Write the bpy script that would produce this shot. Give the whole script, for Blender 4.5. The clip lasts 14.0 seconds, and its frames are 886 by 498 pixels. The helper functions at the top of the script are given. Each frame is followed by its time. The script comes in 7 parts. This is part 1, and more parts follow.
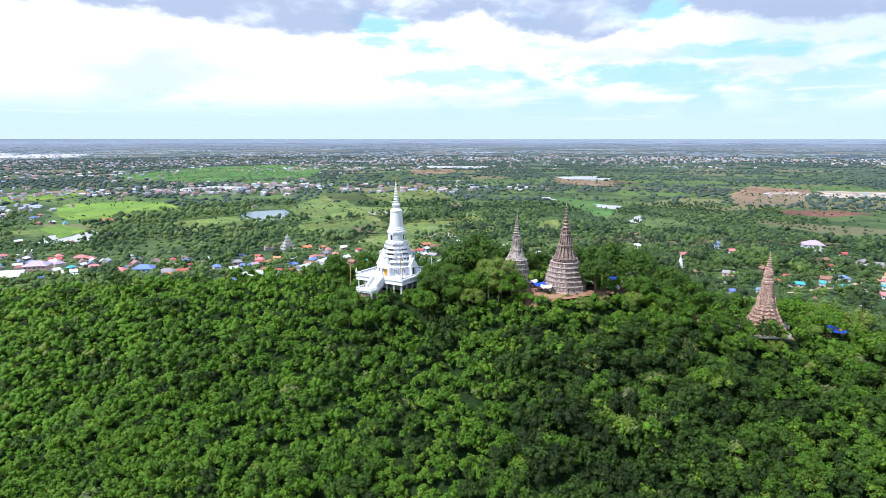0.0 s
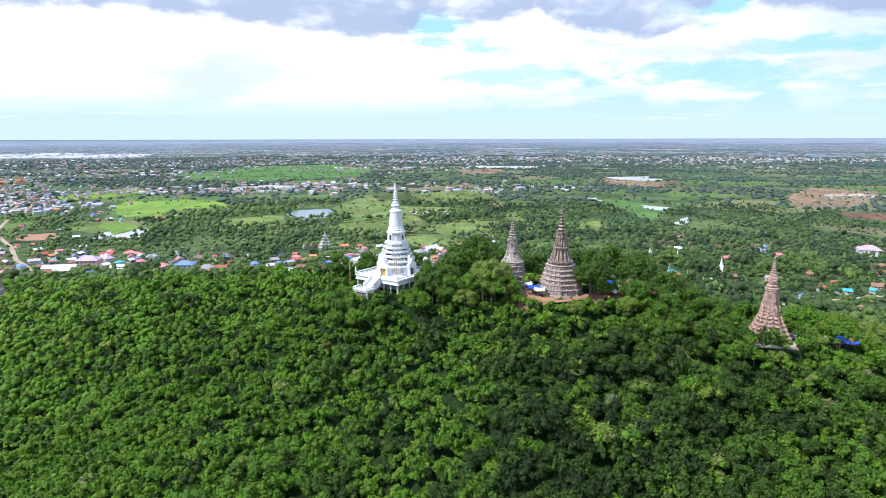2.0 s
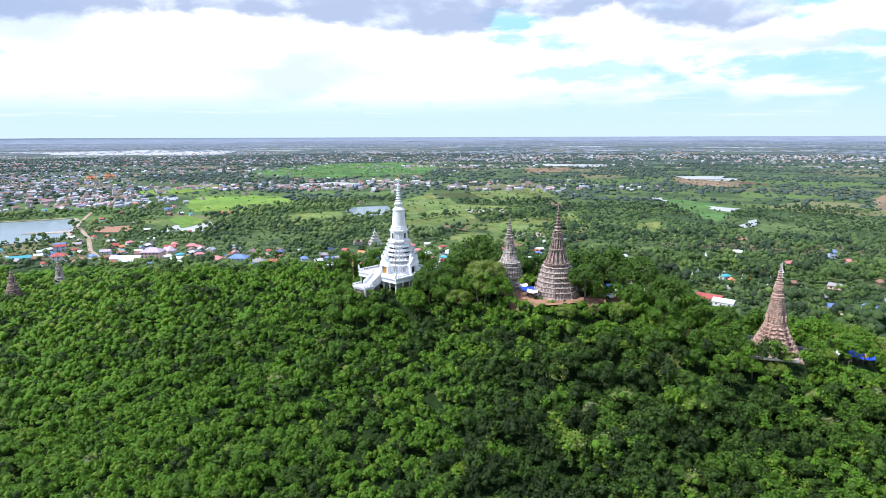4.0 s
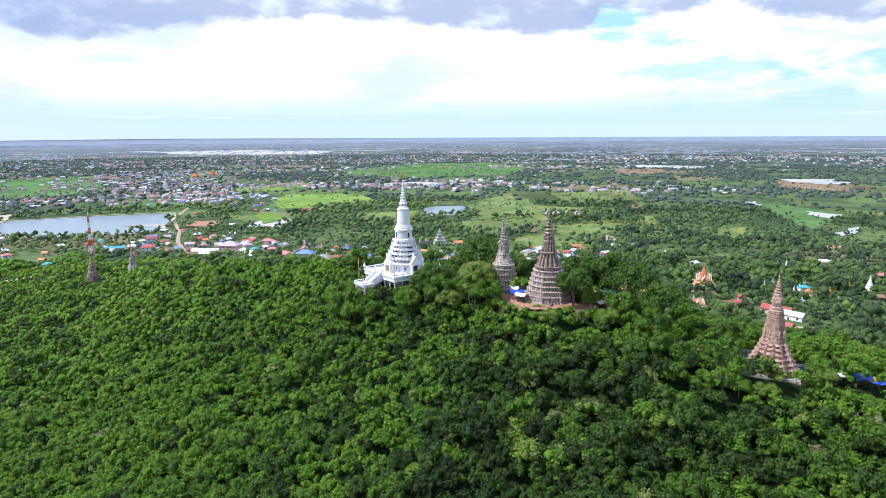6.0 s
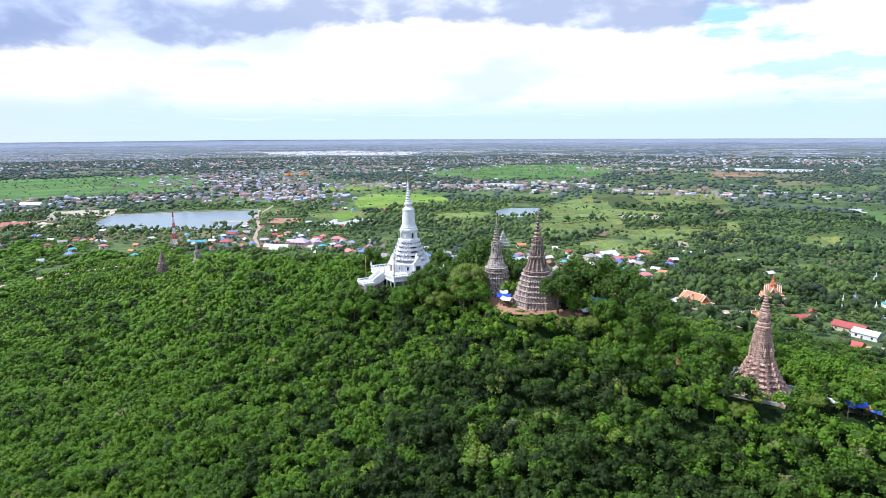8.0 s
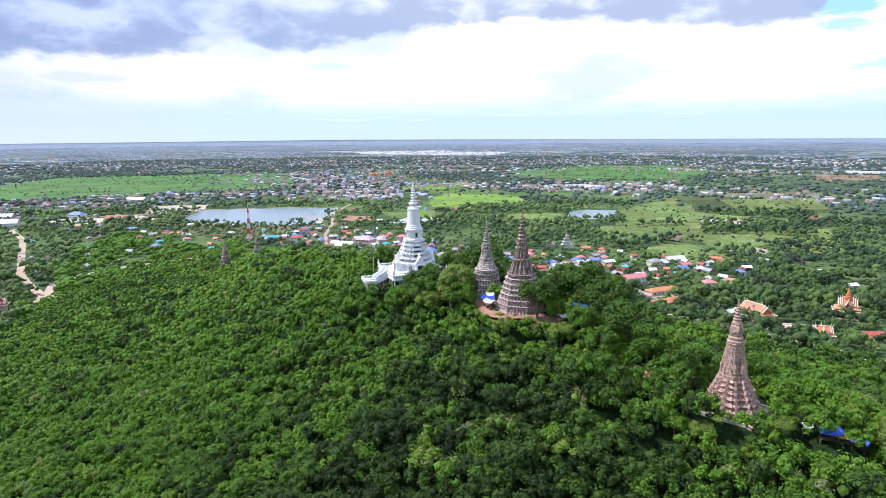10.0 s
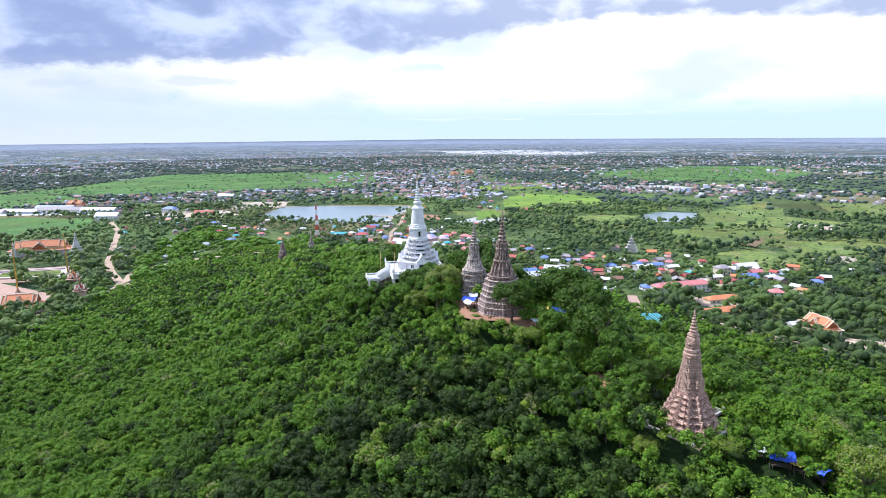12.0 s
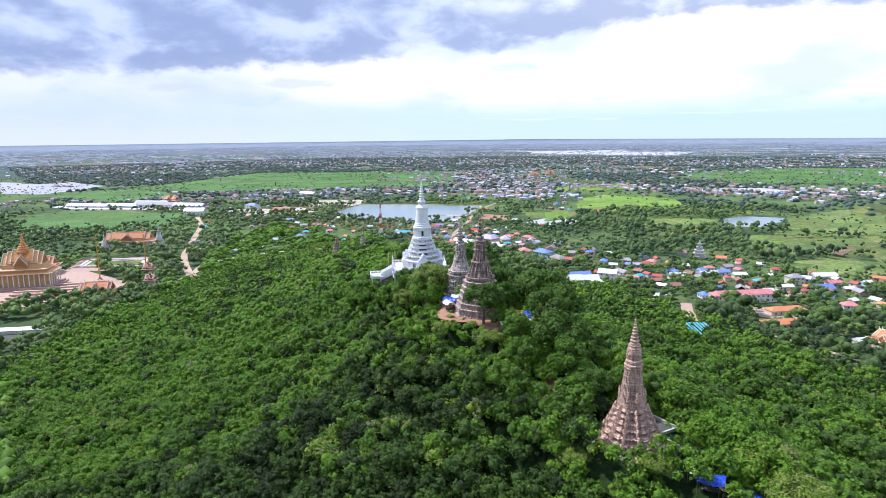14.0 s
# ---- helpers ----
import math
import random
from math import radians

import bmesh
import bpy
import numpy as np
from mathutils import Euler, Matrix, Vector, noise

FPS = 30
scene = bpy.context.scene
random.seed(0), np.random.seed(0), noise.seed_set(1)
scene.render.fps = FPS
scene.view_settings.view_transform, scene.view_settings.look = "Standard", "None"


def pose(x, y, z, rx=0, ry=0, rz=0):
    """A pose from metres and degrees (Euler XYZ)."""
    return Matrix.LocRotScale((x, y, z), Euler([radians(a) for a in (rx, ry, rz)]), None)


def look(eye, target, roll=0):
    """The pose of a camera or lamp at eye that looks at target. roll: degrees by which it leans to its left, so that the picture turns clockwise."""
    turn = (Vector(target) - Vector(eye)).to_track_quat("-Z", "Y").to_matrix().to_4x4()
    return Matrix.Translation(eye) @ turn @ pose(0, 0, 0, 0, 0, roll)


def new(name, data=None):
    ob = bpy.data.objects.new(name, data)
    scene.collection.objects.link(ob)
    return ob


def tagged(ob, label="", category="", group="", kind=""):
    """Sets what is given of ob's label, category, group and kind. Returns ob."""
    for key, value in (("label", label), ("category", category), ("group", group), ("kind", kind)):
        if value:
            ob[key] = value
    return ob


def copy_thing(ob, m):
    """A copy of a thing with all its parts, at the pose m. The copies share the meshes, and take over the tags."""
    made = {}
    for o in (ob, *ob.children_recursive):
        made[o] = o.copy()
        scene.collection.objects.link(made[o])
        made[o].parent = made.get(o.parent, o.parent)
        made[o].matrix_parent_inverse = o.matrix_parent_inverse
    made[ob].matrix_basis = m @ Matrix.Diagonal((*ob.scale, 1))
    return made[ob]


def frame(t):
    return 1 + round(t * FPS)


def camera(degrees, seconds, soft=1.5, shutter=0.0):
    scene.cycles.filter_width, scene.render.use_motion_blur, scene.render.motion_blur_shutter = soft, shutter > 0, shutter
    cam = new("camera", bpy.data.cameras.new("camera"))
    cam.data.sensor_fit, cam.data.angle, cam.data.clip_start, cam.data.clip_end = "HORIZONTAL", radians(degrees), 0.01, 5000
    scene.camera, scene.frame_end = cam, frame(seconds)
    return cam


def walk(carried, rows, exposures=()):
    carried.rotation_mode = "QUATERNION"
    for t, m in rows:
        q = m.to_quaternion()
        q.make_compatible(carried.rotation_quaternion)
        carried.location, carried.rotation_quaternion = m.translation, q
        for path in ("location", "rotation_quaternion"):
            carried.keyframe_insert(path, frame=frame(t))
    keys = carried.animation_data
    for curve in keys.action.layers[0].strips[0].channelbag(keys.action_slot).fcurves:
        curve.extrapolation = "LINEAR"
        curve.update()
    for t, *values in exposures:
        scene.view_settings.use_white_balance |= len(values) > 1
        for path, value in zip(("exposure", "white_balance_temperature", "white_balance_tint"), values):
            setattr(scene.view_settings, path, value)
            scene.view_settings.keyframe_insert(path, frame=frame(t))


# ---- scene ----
cam = camera(70.8, 14.0, soft=0.5)
METRES, EYE, TILT, LEAN, TURN = 212.0, 125.0, -10.35, 0.0, 0.0
EXPOSURE, SKY_STRENGTH, SUN_POWER = 0.4, 0.88, 4.4
ROWS = [
    (0.0, 0.0, 0.0, 0.0, 0.0, 0.0, -0.0),
    (0.5, 0.0238, 0.0009, 0.0, 1.2, 0.02, -0.13),
    (1.0, 0.0475, 0.002, 0.0007, 2.44, -0.01, -0.31),
    (1.5, 0.0714, 0.0033, 0.0015, 3.67, -0.04, -0.51),
    (2.0, 0.0952, 0.0054, 0.0024, 4.89, -0.05, -0.72),
    (2.5, 0.1144, 0.0081, 0.0033, 6.37, -0.1, -0.96),
    (3.0, 0.1431, 0.0121, 0.0051, 7.79, -0.19, -1.2),
    (5.5, 0.3322, 0.0578, 0.0121, 18.0, -0.67, -2.9),
    (6.0, 0.3694, 0.0712, 0.0142, 20.11, -0.75, -3.24),
    (6.5, 0.4059, 0.0858, 0.0167, 22.23, -0.86, -3.61),
    (7.0, 0.4415, 0.1017, 0.0194, 24.37, -0.99, -3.96),
    (7.5, 0.476, 0.1195, 0.0222, 26.48, -1.09, -4.29),
    (8.0, 0.5108, 0.1381, 0.0251, 28.6, -1.22, -4.65),
    (10.5, 0.6707, 0.2478, 0.0441, 39.1, -2.23, -6.15),
    (11.0, 0.6996, 0.2732, 0.0482, 41.16, -2.46, -6.41),
    (11.5, 0.7277, 0.2996, 0.0526, 43.21, -2.71, -6.66),
    (12.0, 0.7551, 0.327, 0.0572, 45.31, -2.97, -6.92),
    (12.5, 0.7794, 0.3532, 0.0616, 47.23, -3.21, -7.13),
    (13.0, 0.8046, 0.3823, 0.0665, 49.27, -3.47, -7.37),
    (13.5, 0.8293, 0.4133, 0.0718, 51.43, -3.76, -7.61),
    (14.0, 0.8516, 0.4444, 0.0766, 53.51, -4.03, -7.83),
]
walk(cam, [(t, pose(0, 0, EYE, TILT, LEAN, TURN) @ pose(METRES * x, METRES * y, METRES * z, 90 + pitch, roll, yaw)) for t, x, y, z, yaw, pitch, roll in ROWS],
     exposures=[(0.0, EXPOSURE, 6260, 10), (14.0, EXPOSURE, 6200, 14)])

# ---- world and sun ----
SUN_AZ, SUN_EL = radians(-118), radians(52)   # bearing from +y towards +x, height


class Nodes:
    """Short hand for node trees."""

    def __init__(self, tree):
        self.t = tree
        tree.nodes.clear()

    def add(self, kind, **sets):
        n = self.t.nodes.new(kind)
        for k, v in sets.items():
            if k == "operation":
                n.operation = v
            elif k == "data_type":
                n.data_type = v
            elif k == "blend_type":
                n.blend_type = v
            elif k == "feature":
                n.feature = v
            elif k == "attribute_name":
                n.attribute_name = v
            elif k == "interpolation_type":
                n.interpolation_type = v
        return n

    def put(self, sock, v):
        if isinstance(v, bpy.types.NodeSocket):
            self.t.links.new(v, sock)
        elif isinstance(v, (tuple, list)) and len(v) == 3 and sock.type == "RGBA":
            sock.default_value = (*v, 1)
        else:
            sock.default_value = v

    def math(self, op, a, b=0.0, c=0.0):
        n = self.add("ShaderNodeMath", operation=op)
        for s, v in zip(n.inputs, (a, b, c)):
            self.put(s, v)
        return n.outputs[0]

    def step(self, v, lo, hi):
        n = self.add("ShaderNodeMapRange", interpolation_type="SMOOTHSTEP")
        for s, q in zip(n.inputs, (v, lo, hi, 0.0, 1.0)):
            self.put(s, q)
        return n.outputs[0]

    def mix(self, f, a, b, blend="MIX"):
        n = self.add("ShaderNodeMix", data_type="RGBA", blend_type=blend)
        self.put(n.inputs[0], f), self.put(n.inputs[6], a), self.put(n.inputs[7], b)
        return n.outputs[2]

    def noise(self, vec, scale, detail=4.0, rough=0.55, distort=0.0):
        n = self.add("ShaderNodeTexNoise")
        if vec is not None:
            self.put(n.inputs["Vector"], vec)
        for k, v in (("Scale", scale), ("Detail", detail), ("Roughness", rough), ("Distortion", distort)):
            n.inputs[k].default_value = v
        return n.outputs[0]

    def xyz(self, x, y, z):
        n = self.add("ShaderNodeCombineXYZ")
        for s, v in zip(n.inputs, (x, y, z)):
            self.put(s, v)
        return n.outputs[0]

    def scale(self, vec, by):
        n = self.add("ShaderNodeVectorMath", operation="MULTIPLY")
        self.put(n.inputs[0], vec)
        n.inputs[1].default_value = by
        return n.outputs[0]

    def attr(self, name, out="Fac"):
        return self.add("ShaderNodeAttribute", attribute_name=name).outputs[out]


world = bpy.data.worlds.new("sky")
scene.world = world
world.use_nodes = True
w = Nodes(world.node_tree)
sky = w.add("ShaderNodeTexSky")
sky.sky_type, sky.sun_disc = "NISHITA", False
sky.sun_elevation, sky.sun_rotation = SUN_EL, SUN_AZ
way = w.add("ShaderNodeTexCoord").outputs["Generated"]
sep = w.add("ShaderNodeSeparateXYZ")
w.put(sep.inputs[0], way)
dx, dy, dz = sep.outputs
az = w.math("MULTIPLY", w.math("ARCTAN2", dx, dy), 57.2958)
el = w.math("MULTIPLY", w.math("ARCSINE", dz), 57.2958)
# cloud sheets: bearing and height as a flat map, stretched along the horizon
sheet = w.xyz(w.math("MULTIPLY", az, 0.050), w.math("MULTIPLY", el, 0.13), 3.3)
n_big = w.noise(sheet, 1.3, 5.0, 0.47, 0.2)
sheet2 = w.xyz(w.math("MULTIPLY", az, 0.085), w.math("MULTIPLY", el, 0.23), 8.1)
n_small = w.noise(sheet2, 2.0, 8.0, 0.52, 0.25)
wisp = w.noise(w.xyz(w.math("MULTIPLY", az, 0.05), w.math("MULTIPLY", el, 0.75), 1.4), 2.4, 6.0, 0.6, 0.2)
blue = w.mix(w.step(el, 0.0, 7.0), (0.64, 0.81, 0.90), (0.42, 0.76, 0.95))
upper = w.mix(1.0, sky.outputs[0], (0.11, 0.11, 0.11), "MULTIPLY")
blue = w.mix(w.step(el, 14.0, 32.0), blue, upper)
# white cumulus, thicker towards the west
cover = w.math("ADD", n_small, w.math("MULTIPLY_ADD", w.step(az, 12.0, -22.0), 0.14, 0.06))
lift = w.math("MULTIPLY", w.step(el, 2.2, 5.5), 0.12)
white = w.step(w.math("ADD", cover, lift), 0.47, 0.66)
low = w.step(el, 1.2, 4.2)
white = w.math("MULTIPLY", white, low)
streak = w.math("MULTIPLY", w.step(wisp, 0.56, 0.72), w.step(el, 0.6, 2.0))
body = w.mix(w.math("MULTIPLY", streak, 0.55), blue, (0.92, 0.96, 0.98))
shade = w.mix(w.step(n_big, 0.32, 0.52), (0.74, 0.84, 0.96), (1.04, 1.06, 1.07))
# blue holes and thin grey bars in the sheet: bearing, height, half width, half height, strength
def bank(spots):
    total = None
    for a, h, ra, rh, k in spots:
        u, v = w.math("DIVIDE", w.math("SUBTRACT", az, a), ra), w.math("DIVIDE", w.math("SUBTRACT", el, h), rh)
        q = w.math("SQRT", w.math("ADD", w.math("MULTIPLY", u, u), w.math("MULTIPLY", v, v)))
        q = w.math("ADD", q, w.math("MULTIPLY", w.math("SUBTRACT", n_fine, 0.5), 2.6))
        one = w.math("MULTIPLY", w.step(q, 1.25, 0.55), k)
        total = one if total is None else w.math("MAXIMUM", total, one)
    return total


n_fine = w.noise(w.xyz(w.math("MULTIPLY", az, 0.22), w.math("MULTIPLY", el, 0.62), 6.4), 1.8, 8.0, 0.60, 0.2)
holes = bank(((-6, 9.7, 3.0, 1.1, 1.0), (-5.5, 8.0, 1.8, 0.5, 0.8), (18, 10.4, 3.0, 1.0, 1.0), (17, 5.0, 8.0, 1.1, 0.9), (1, 5.0, 6.0, 0.9, 0.7), (24, 6.7, 6.5, 0.6, 0.8), (32, 4.0, 7.0, 1.2, 0.8), (9, 3.6, 5.0, 0.5, 0.5), (-48, 5.9, 3.0, 0.4, 0.35)))
white = w.math("MULTIPLY", white, w.math("SUBTRACT", 1.0, holes))
body = w.mix(white, body, shade)
body = w.mix(w.math("MULTIPLY", bank(((15, 6.7, 6.0, 0.7, 1.0), (26, 5.3, 4.0, 0.5, 0.6), (-66, 4.7, 3.0, 0.45, 0.8), (-77, 4.3, 2.0, 0.4, 0.8), (-53, 3.6, 2.2, 0.3, 0.6), (-50, 4.0, 4.0, 0.3, 0.3))), 0.75), body, (0.70, 0.78, 0.97))
# dark bellies of the rain clouds hang lower to the left
CLOUD_BASE = ((-120, 4.6), (-90, 5.0), (-80, 5.2), (-72, 5.8), (-62, 6.5), (-58, 7.2), (-55, 8.3), (-52.5, 7.4), (-49, 7.5), (-44, 8.5), (-40, 9.1), (-34, 9.8), (-30, 9.9), (-24, 9.6), (-19, 9.1), (-14, 8.6),
              (-8, 8.5), (-6.5, 10.6), (-4, 9.6), (0, 9.3), (3, 11.0), (6, 9.0), (12, 7.9), (16, 8.6), (18.5, 11.0), (22, 9.8), (28, 8.7), (36, 8.3), (60, 9.0))
edge = w.add("ShaderNodeValToRGB")
ends = edge.color_ramp.elements
while len(ends) < len(CLOUD_BASE):
    ends.new(0.5)
for e, (a, h) in zip(ends, CLOUD_BASE):
    e.position, e.color = (a + 120) / 180, (h / 12, h / 12, h / 12, 1)
w.put(edge.inputs[0], w.math("DIVIDE", w.math("ADD", az, 120.0), 180.0))
base = w.math("MULTIPLY", edge.outputs[0], 12.0)
rag = w.noise(w.xyz(w.math("MULTIPLY", az, 0.24), w.math("MULTIPLY", el, 0.46), 5.7), 1.5, 7.0, 0.58, 0.2)
hang = w.math("ADD", w.math("SUBTRACT", el, base), w.math("MULTIPLY", w.math("SUBTRACT", rag, 0.5), 2.6))
folds = w.noise(w.xyz(w.math("MULTIPLY", az, 0.11), w.math("MULTIPLY", el, 0.22), 2.2), 1.7, 6.0, 0.52, 0.2)
dark = w.math("MULTIPLY", w.step(hang, -0.45, 0.5), w.math("MULTIPLY_ADD", w.step(folds, 0.66, 0.50), 0.30, 0.70))
belly = w.mix(w.step(w.math("MULTIPLY_ADD", folds, 0.8, w.math("MULTIPLY", w.step(hang, 0.4, 3.5), 0.10)), 0.38, 0.62), (0.395, 0.485, 0.70), (0.755, 0.855, 1.02))
thin = w.step(el, 26.0, 48.0)
dark = w.math("MULTIPLY", dark, w.math("SUBTRACT", 1.0, w.math("MULTIPLY", thin, 0.55)))
body = w.mix(w.math("MULTIPLY", dark, 0.9), body, belly)
# pale rain veil in the far left
veil = w.math("MULTIPLY", w.step(az, -40.0, -85.0), w.step(el, 7.0, 0.0))
body = w.mix(w.math("MULTIPLY", veil, 0.75), body, (0.74, 0.79, 0.88))
grey_left = w.step(az, -48.0, -72.0)
under = w.math("MULTIPLY", grey_left, w.step(hang, -7.0, 0.0))
body = w.mix(under, body, (0.84, 0.87, 0.92), "MULTIPLY")
body = w.mix(w.math("MULTIPLY", w.step(az, -38.0, -62.0), w.step(hang, -0.2, 1.2)), body, (0.84, 0.88, 0.97), "MULTIPLY")
body = w.mix(w.step(el, 15.0, 32.0), body, w.mix(1.0, body, (0.86, 0.96, 1.14), "MULTIPLY"))
back = w.add("ShaderNodeBackground")
w.put(back.inputs[0], body)
back.inputs[1].default_value = SKY_STRENGTH
w.t.links.new(back.outputs[0], w.add("ShaderNodeOutputWorld").inputs[0])

sun = new("sun", bpy.data.lights.new("sun", "SUN"))
sun.data.energy, sun.data.angle, sun.data.color = SUN_POWER, radians(2.5), (1.0, 0.98, 0.94)
sun_way = Vector((math.sin(SUN_AZ) * math.cos(SUN_EL), math.cos(SUN_AZ) * math.cos(SUN_EL), math.sin(SUN_EL)))
sun.matrix_world = look(sun_way * 400, (0, 0, 0))


# ---- materials ----
def material(name):
    m = bpy.data.materials.new(name)
    m.use_nodes = True
    n = Nodes(m.node_tree)
    bsdf = n.add("ShaderNodeBsdfPrincipled")
    out = n.add("ShaderNodeOutputMaterial")
    n.t.links.new(bsdf.outputs[0], out.inputs[0])
    return m, n, bsdf, out


def bump(n, bsdf, height, strength, distance):
    b = n.add("ShaderNodeBump")
    b.inputs["Strength"].default_value, b.inputs["Distance"].default_value = strength, distance
    n.put(b.inputs["Height"], height)
    n.t.links.new(b.outputs[0], bsdf.inputs["Normal"])


def worn(name, light, dark, coarse=0.4, fine=5.0, rough=0.8, relief=0.3, metal=0.0, vary=0.12, streaks=0.0, streak_colour=(0.05, 0.045, 0.04)):
    """A weathered plain surface: two colours mixed at two scales, a little different on every piece."""
    m, n, bsdf, out = material(name)
    where = n.add("ShaderNodeTexCoord").outputs["Object"]
    big, small = n.noise(where, coarse, 5.0, 0.6), n.noise(where, fine, 4.0, 0.65)
    f = n.step(n.math("MULTIPLY_ADD", small, 0.45, n.math("MULTIPLY", big, 0.75)), 0.38, 0.82)
    col = n.mix(f, light, dark)
    if streaks:
        run = n.noise(n.scale(where, (1.0, 1.0, 0.10)), 2.4, 5.0, 0.65)
        col = n.mix(n.math("MULTIPLY", n.step(run, 0.47, 0.57), streaks), col, streak_colour)
    rnd = n.add("ShaderNodeObjectInfo").outputs["Random"]
    tone = n.math("MULTIPLY_ADD", rnd, vary * 2, 1.0 - vary)
    col = n.mix(1.0, col, n.xyz(tone, tone, tone), "MULTIPLY")
    n.put(bsdf.inputs["Base Color"], col)
    n.put(bsdf.inputs["Roughness"], n.math("MULTIPLY_ADD", small, 0.2, rough - 0.1))
    bsdf.inputs["Metallic"].default_value = metal
    bsdf.inputs["Specular IOR Level"].default_value = 0.3
    if relief:
        bump(n, bsdf, n.math("ADD", small, big), relief, 0.08)
    return m


def masonry(name, light, dark, black, course=0.42, stain=0.5, gap=0.6):
    """Old stone: uneven horizontal courses of separate tone, dark joints, grey lichen and black runs of water."""
    m, n, bsdf, out = material(name)
    where = n.add("ShaderNodeTexCoord").outputs["Object"]
    sep = n.add("ShaderNodeSeparateXYZ")
    n.put(sep.inputs[0], where)
    warp = n.noise(where, 0.6, 3.0)
    level = n.math("ADD", n.math("DIVIDE", sep.outputs[2], course), n.math("MULTIPLY", warp, 0.7))
    joint = n.math("ABSOLUTE", n.math("SUBTRACT", n.math("FRACT", level), 0.5))
    blocks = n.noise(n.scale(where, (0.9, 0.9, 1.0 / course)), 1.0, 2.0, 0.5)
    big, fine = n.noise(where, 0.45, 5.0, 0.62), n.noise(where, 3.2, 5.0, 0.68)
    col = n.mix(n.step(n.math("MULTIPLY_ADD", fine, 0.5, n.math("MULTIPLY", blocks, 0.6)), 0.40, 0.72), light, dark)
    col = n.mix(n.math("MULTIPLY", n.step(joint, 0.36, 0.47), gap), col, black)
    col = n.mix(n.math("MULTIPLY", n.step(big, 0.50, 0.66), 0.55), col, tuple(0.4 * (a + b) * 0.5 + 0.08 for a, b in zip(light, dark)))
    run = n.noise(n.scale(where, (1.3, 1.3, 0.14)), 1.6, 5.0, 0.65)
    col = n.mix(n.math("MULTIPLY", n.step(n.math("MULTIPLY_ADD", fine, 0.25, n.math("MULTIPLY", run, 0.8)), 0.50, 0.62), stain), col, black)
    n.put(bsdf.inputs["Base Color"], col)
    bsdf.inputs["Roughness"].default_value = 0.92
    bsdf.inputs["Specular IOR Level"].default_value = 0.2
    bump(n, bsdf, n.math("ADD", n.math("ADD", fine, blocks), n.math("MULTIPLY", n.step(joint, 0.48, 0.34), 0.8)), 0.9, 0.16)
    return m


def foliage(name, stops, glow=0.34, spread=0.32, clump=1.7, depth=0.30):
    """Leaves: the tone of each tree, patches in the stand, every spray a little different, and the fine grain of the
    leaf clumps with the shaded gaps between them painted in.
    """
    m, n, bsdf, out = material(name)
    geo = n.add("ShaderNodeNewGeometry")
    tone = n.attr("tone")
    leaf = geo.outputs["Random Per Island"]
    patch = n.noise(geo.outputs["Position"], 0.16, 3.0)
    grain = n.noise(geo.outputs["Position"], clump, 4.0, 0.68)
    f = n.math("ADD", n.math("MULTIPLY_ADD", leaf, spread, n.math("MULTIPLY", patch, 0.24)), n.math("SUBTRACT", tone, 0.27))
    # grain also paints the dark gaps between clumps into the leaf colour
    f = n.math("ADD", f, n.math("MULTIPLY", n.math("SUBTRACT", grain, 0.5), 0.60))
    ramp = n.add("ShaderNodeValToRGB")
    els = ramp.color_ramp.elements
    while len(els) < len(stops):
        els.new(0.5)
    for e, (p, c) in zip(els, stops):
        e.position, e.color = p, (*c, 1)
    n.put(ramp.inputs[0], f)
    n.put(bsdf.inputs["Base Color"], ramp.outputs[0])
    bsdf.inputs["Roughness"].default_value = 0.55
    bsdf.inputs["Specular IOR Level"].default_value = 0.22
    bump(n, bsdf, grain, 1.0, depth)
    lucent = n.add("ShaderNodeBsdfTranslucent")
    n.put(lucent.inputs[0], ramp.outputs[0])
    both = n.add("ShaderNodeMixShader")
    both.inputs[0].default_value = glow
    n.t.links.new(bsdf.outputs[0], both.inputs[1]), n.t.links.new(lucent.outputs[0], both.inputs[2])
    n.t.links.new(both.outputs[0], out.inputs[0])
    return m


LEAVES = foliage("hill leaves", [(0.0, (0.024, 0.044, 0.013)), (0.22, (0.050, 0.094, 0.018)), (0.45, (0.088, 0.176, 0.020)), (0.66, (0.130, 0.285, 0.020)),
                                 (0.80, (0.245, 0.310, 0.040)), (0.92, (0.205, 0.215, 0.120)), (1.0, (0.300, 0.300, 0.215))], 0.34, 0.20, 2.2, 0.30)
# leaves of the plain and villages: haze mixed in as blue and grey
FAR_LEAVES = foliage("plain leaves", [(0.0, (0.026, 0.046, 0.030)), (0.3, (0.048, 0.088, 0.042)), (0.6, (0.092, 0.160, 0.052)), (0.85, (0.180, 0.255, 0.076)), (1.0, (0.270, 0.290, 0.180))], 0.3, 0.20, 1.1, 0.6)
MID_LEAVES = foliage("leaves round the villages", [(0.0, (0.032, 0.052, 0.028)), (0.25, (0.057, 0.098, 0.036)), (0.5, (0.101, 0.172, 0.046)), (0.75, (0.164, 0.262, 0.056)),
                                                   (0.9, (0.232, 0.290, 0.084)), (1.0, (0.260, 0.282, 0.175))], 0.32, 0.20, 1.5, 0.45)
# the two farthest leaf colours carry the blue of haze in the paint
HAZE_BLUE_LEAVES = foliage("distant leaves with haze tint", [(0.0, (0.046, 0.072, 0.062)), (0.4, (0.070, 0.106, 0.082)), (1.0, (0.120, 0.160, 0.100))], 0.1, 0.18, 0.16, 0.6)
SKYLINE_HAZE_LEAVES = foliage("skyline leaves with haze tint", [(0.0, (0.150, 0.182, 0.225)), (1.0, (0.225, 0.262, 0.310))], 0.1, 0.14, 0.05, 0.4)
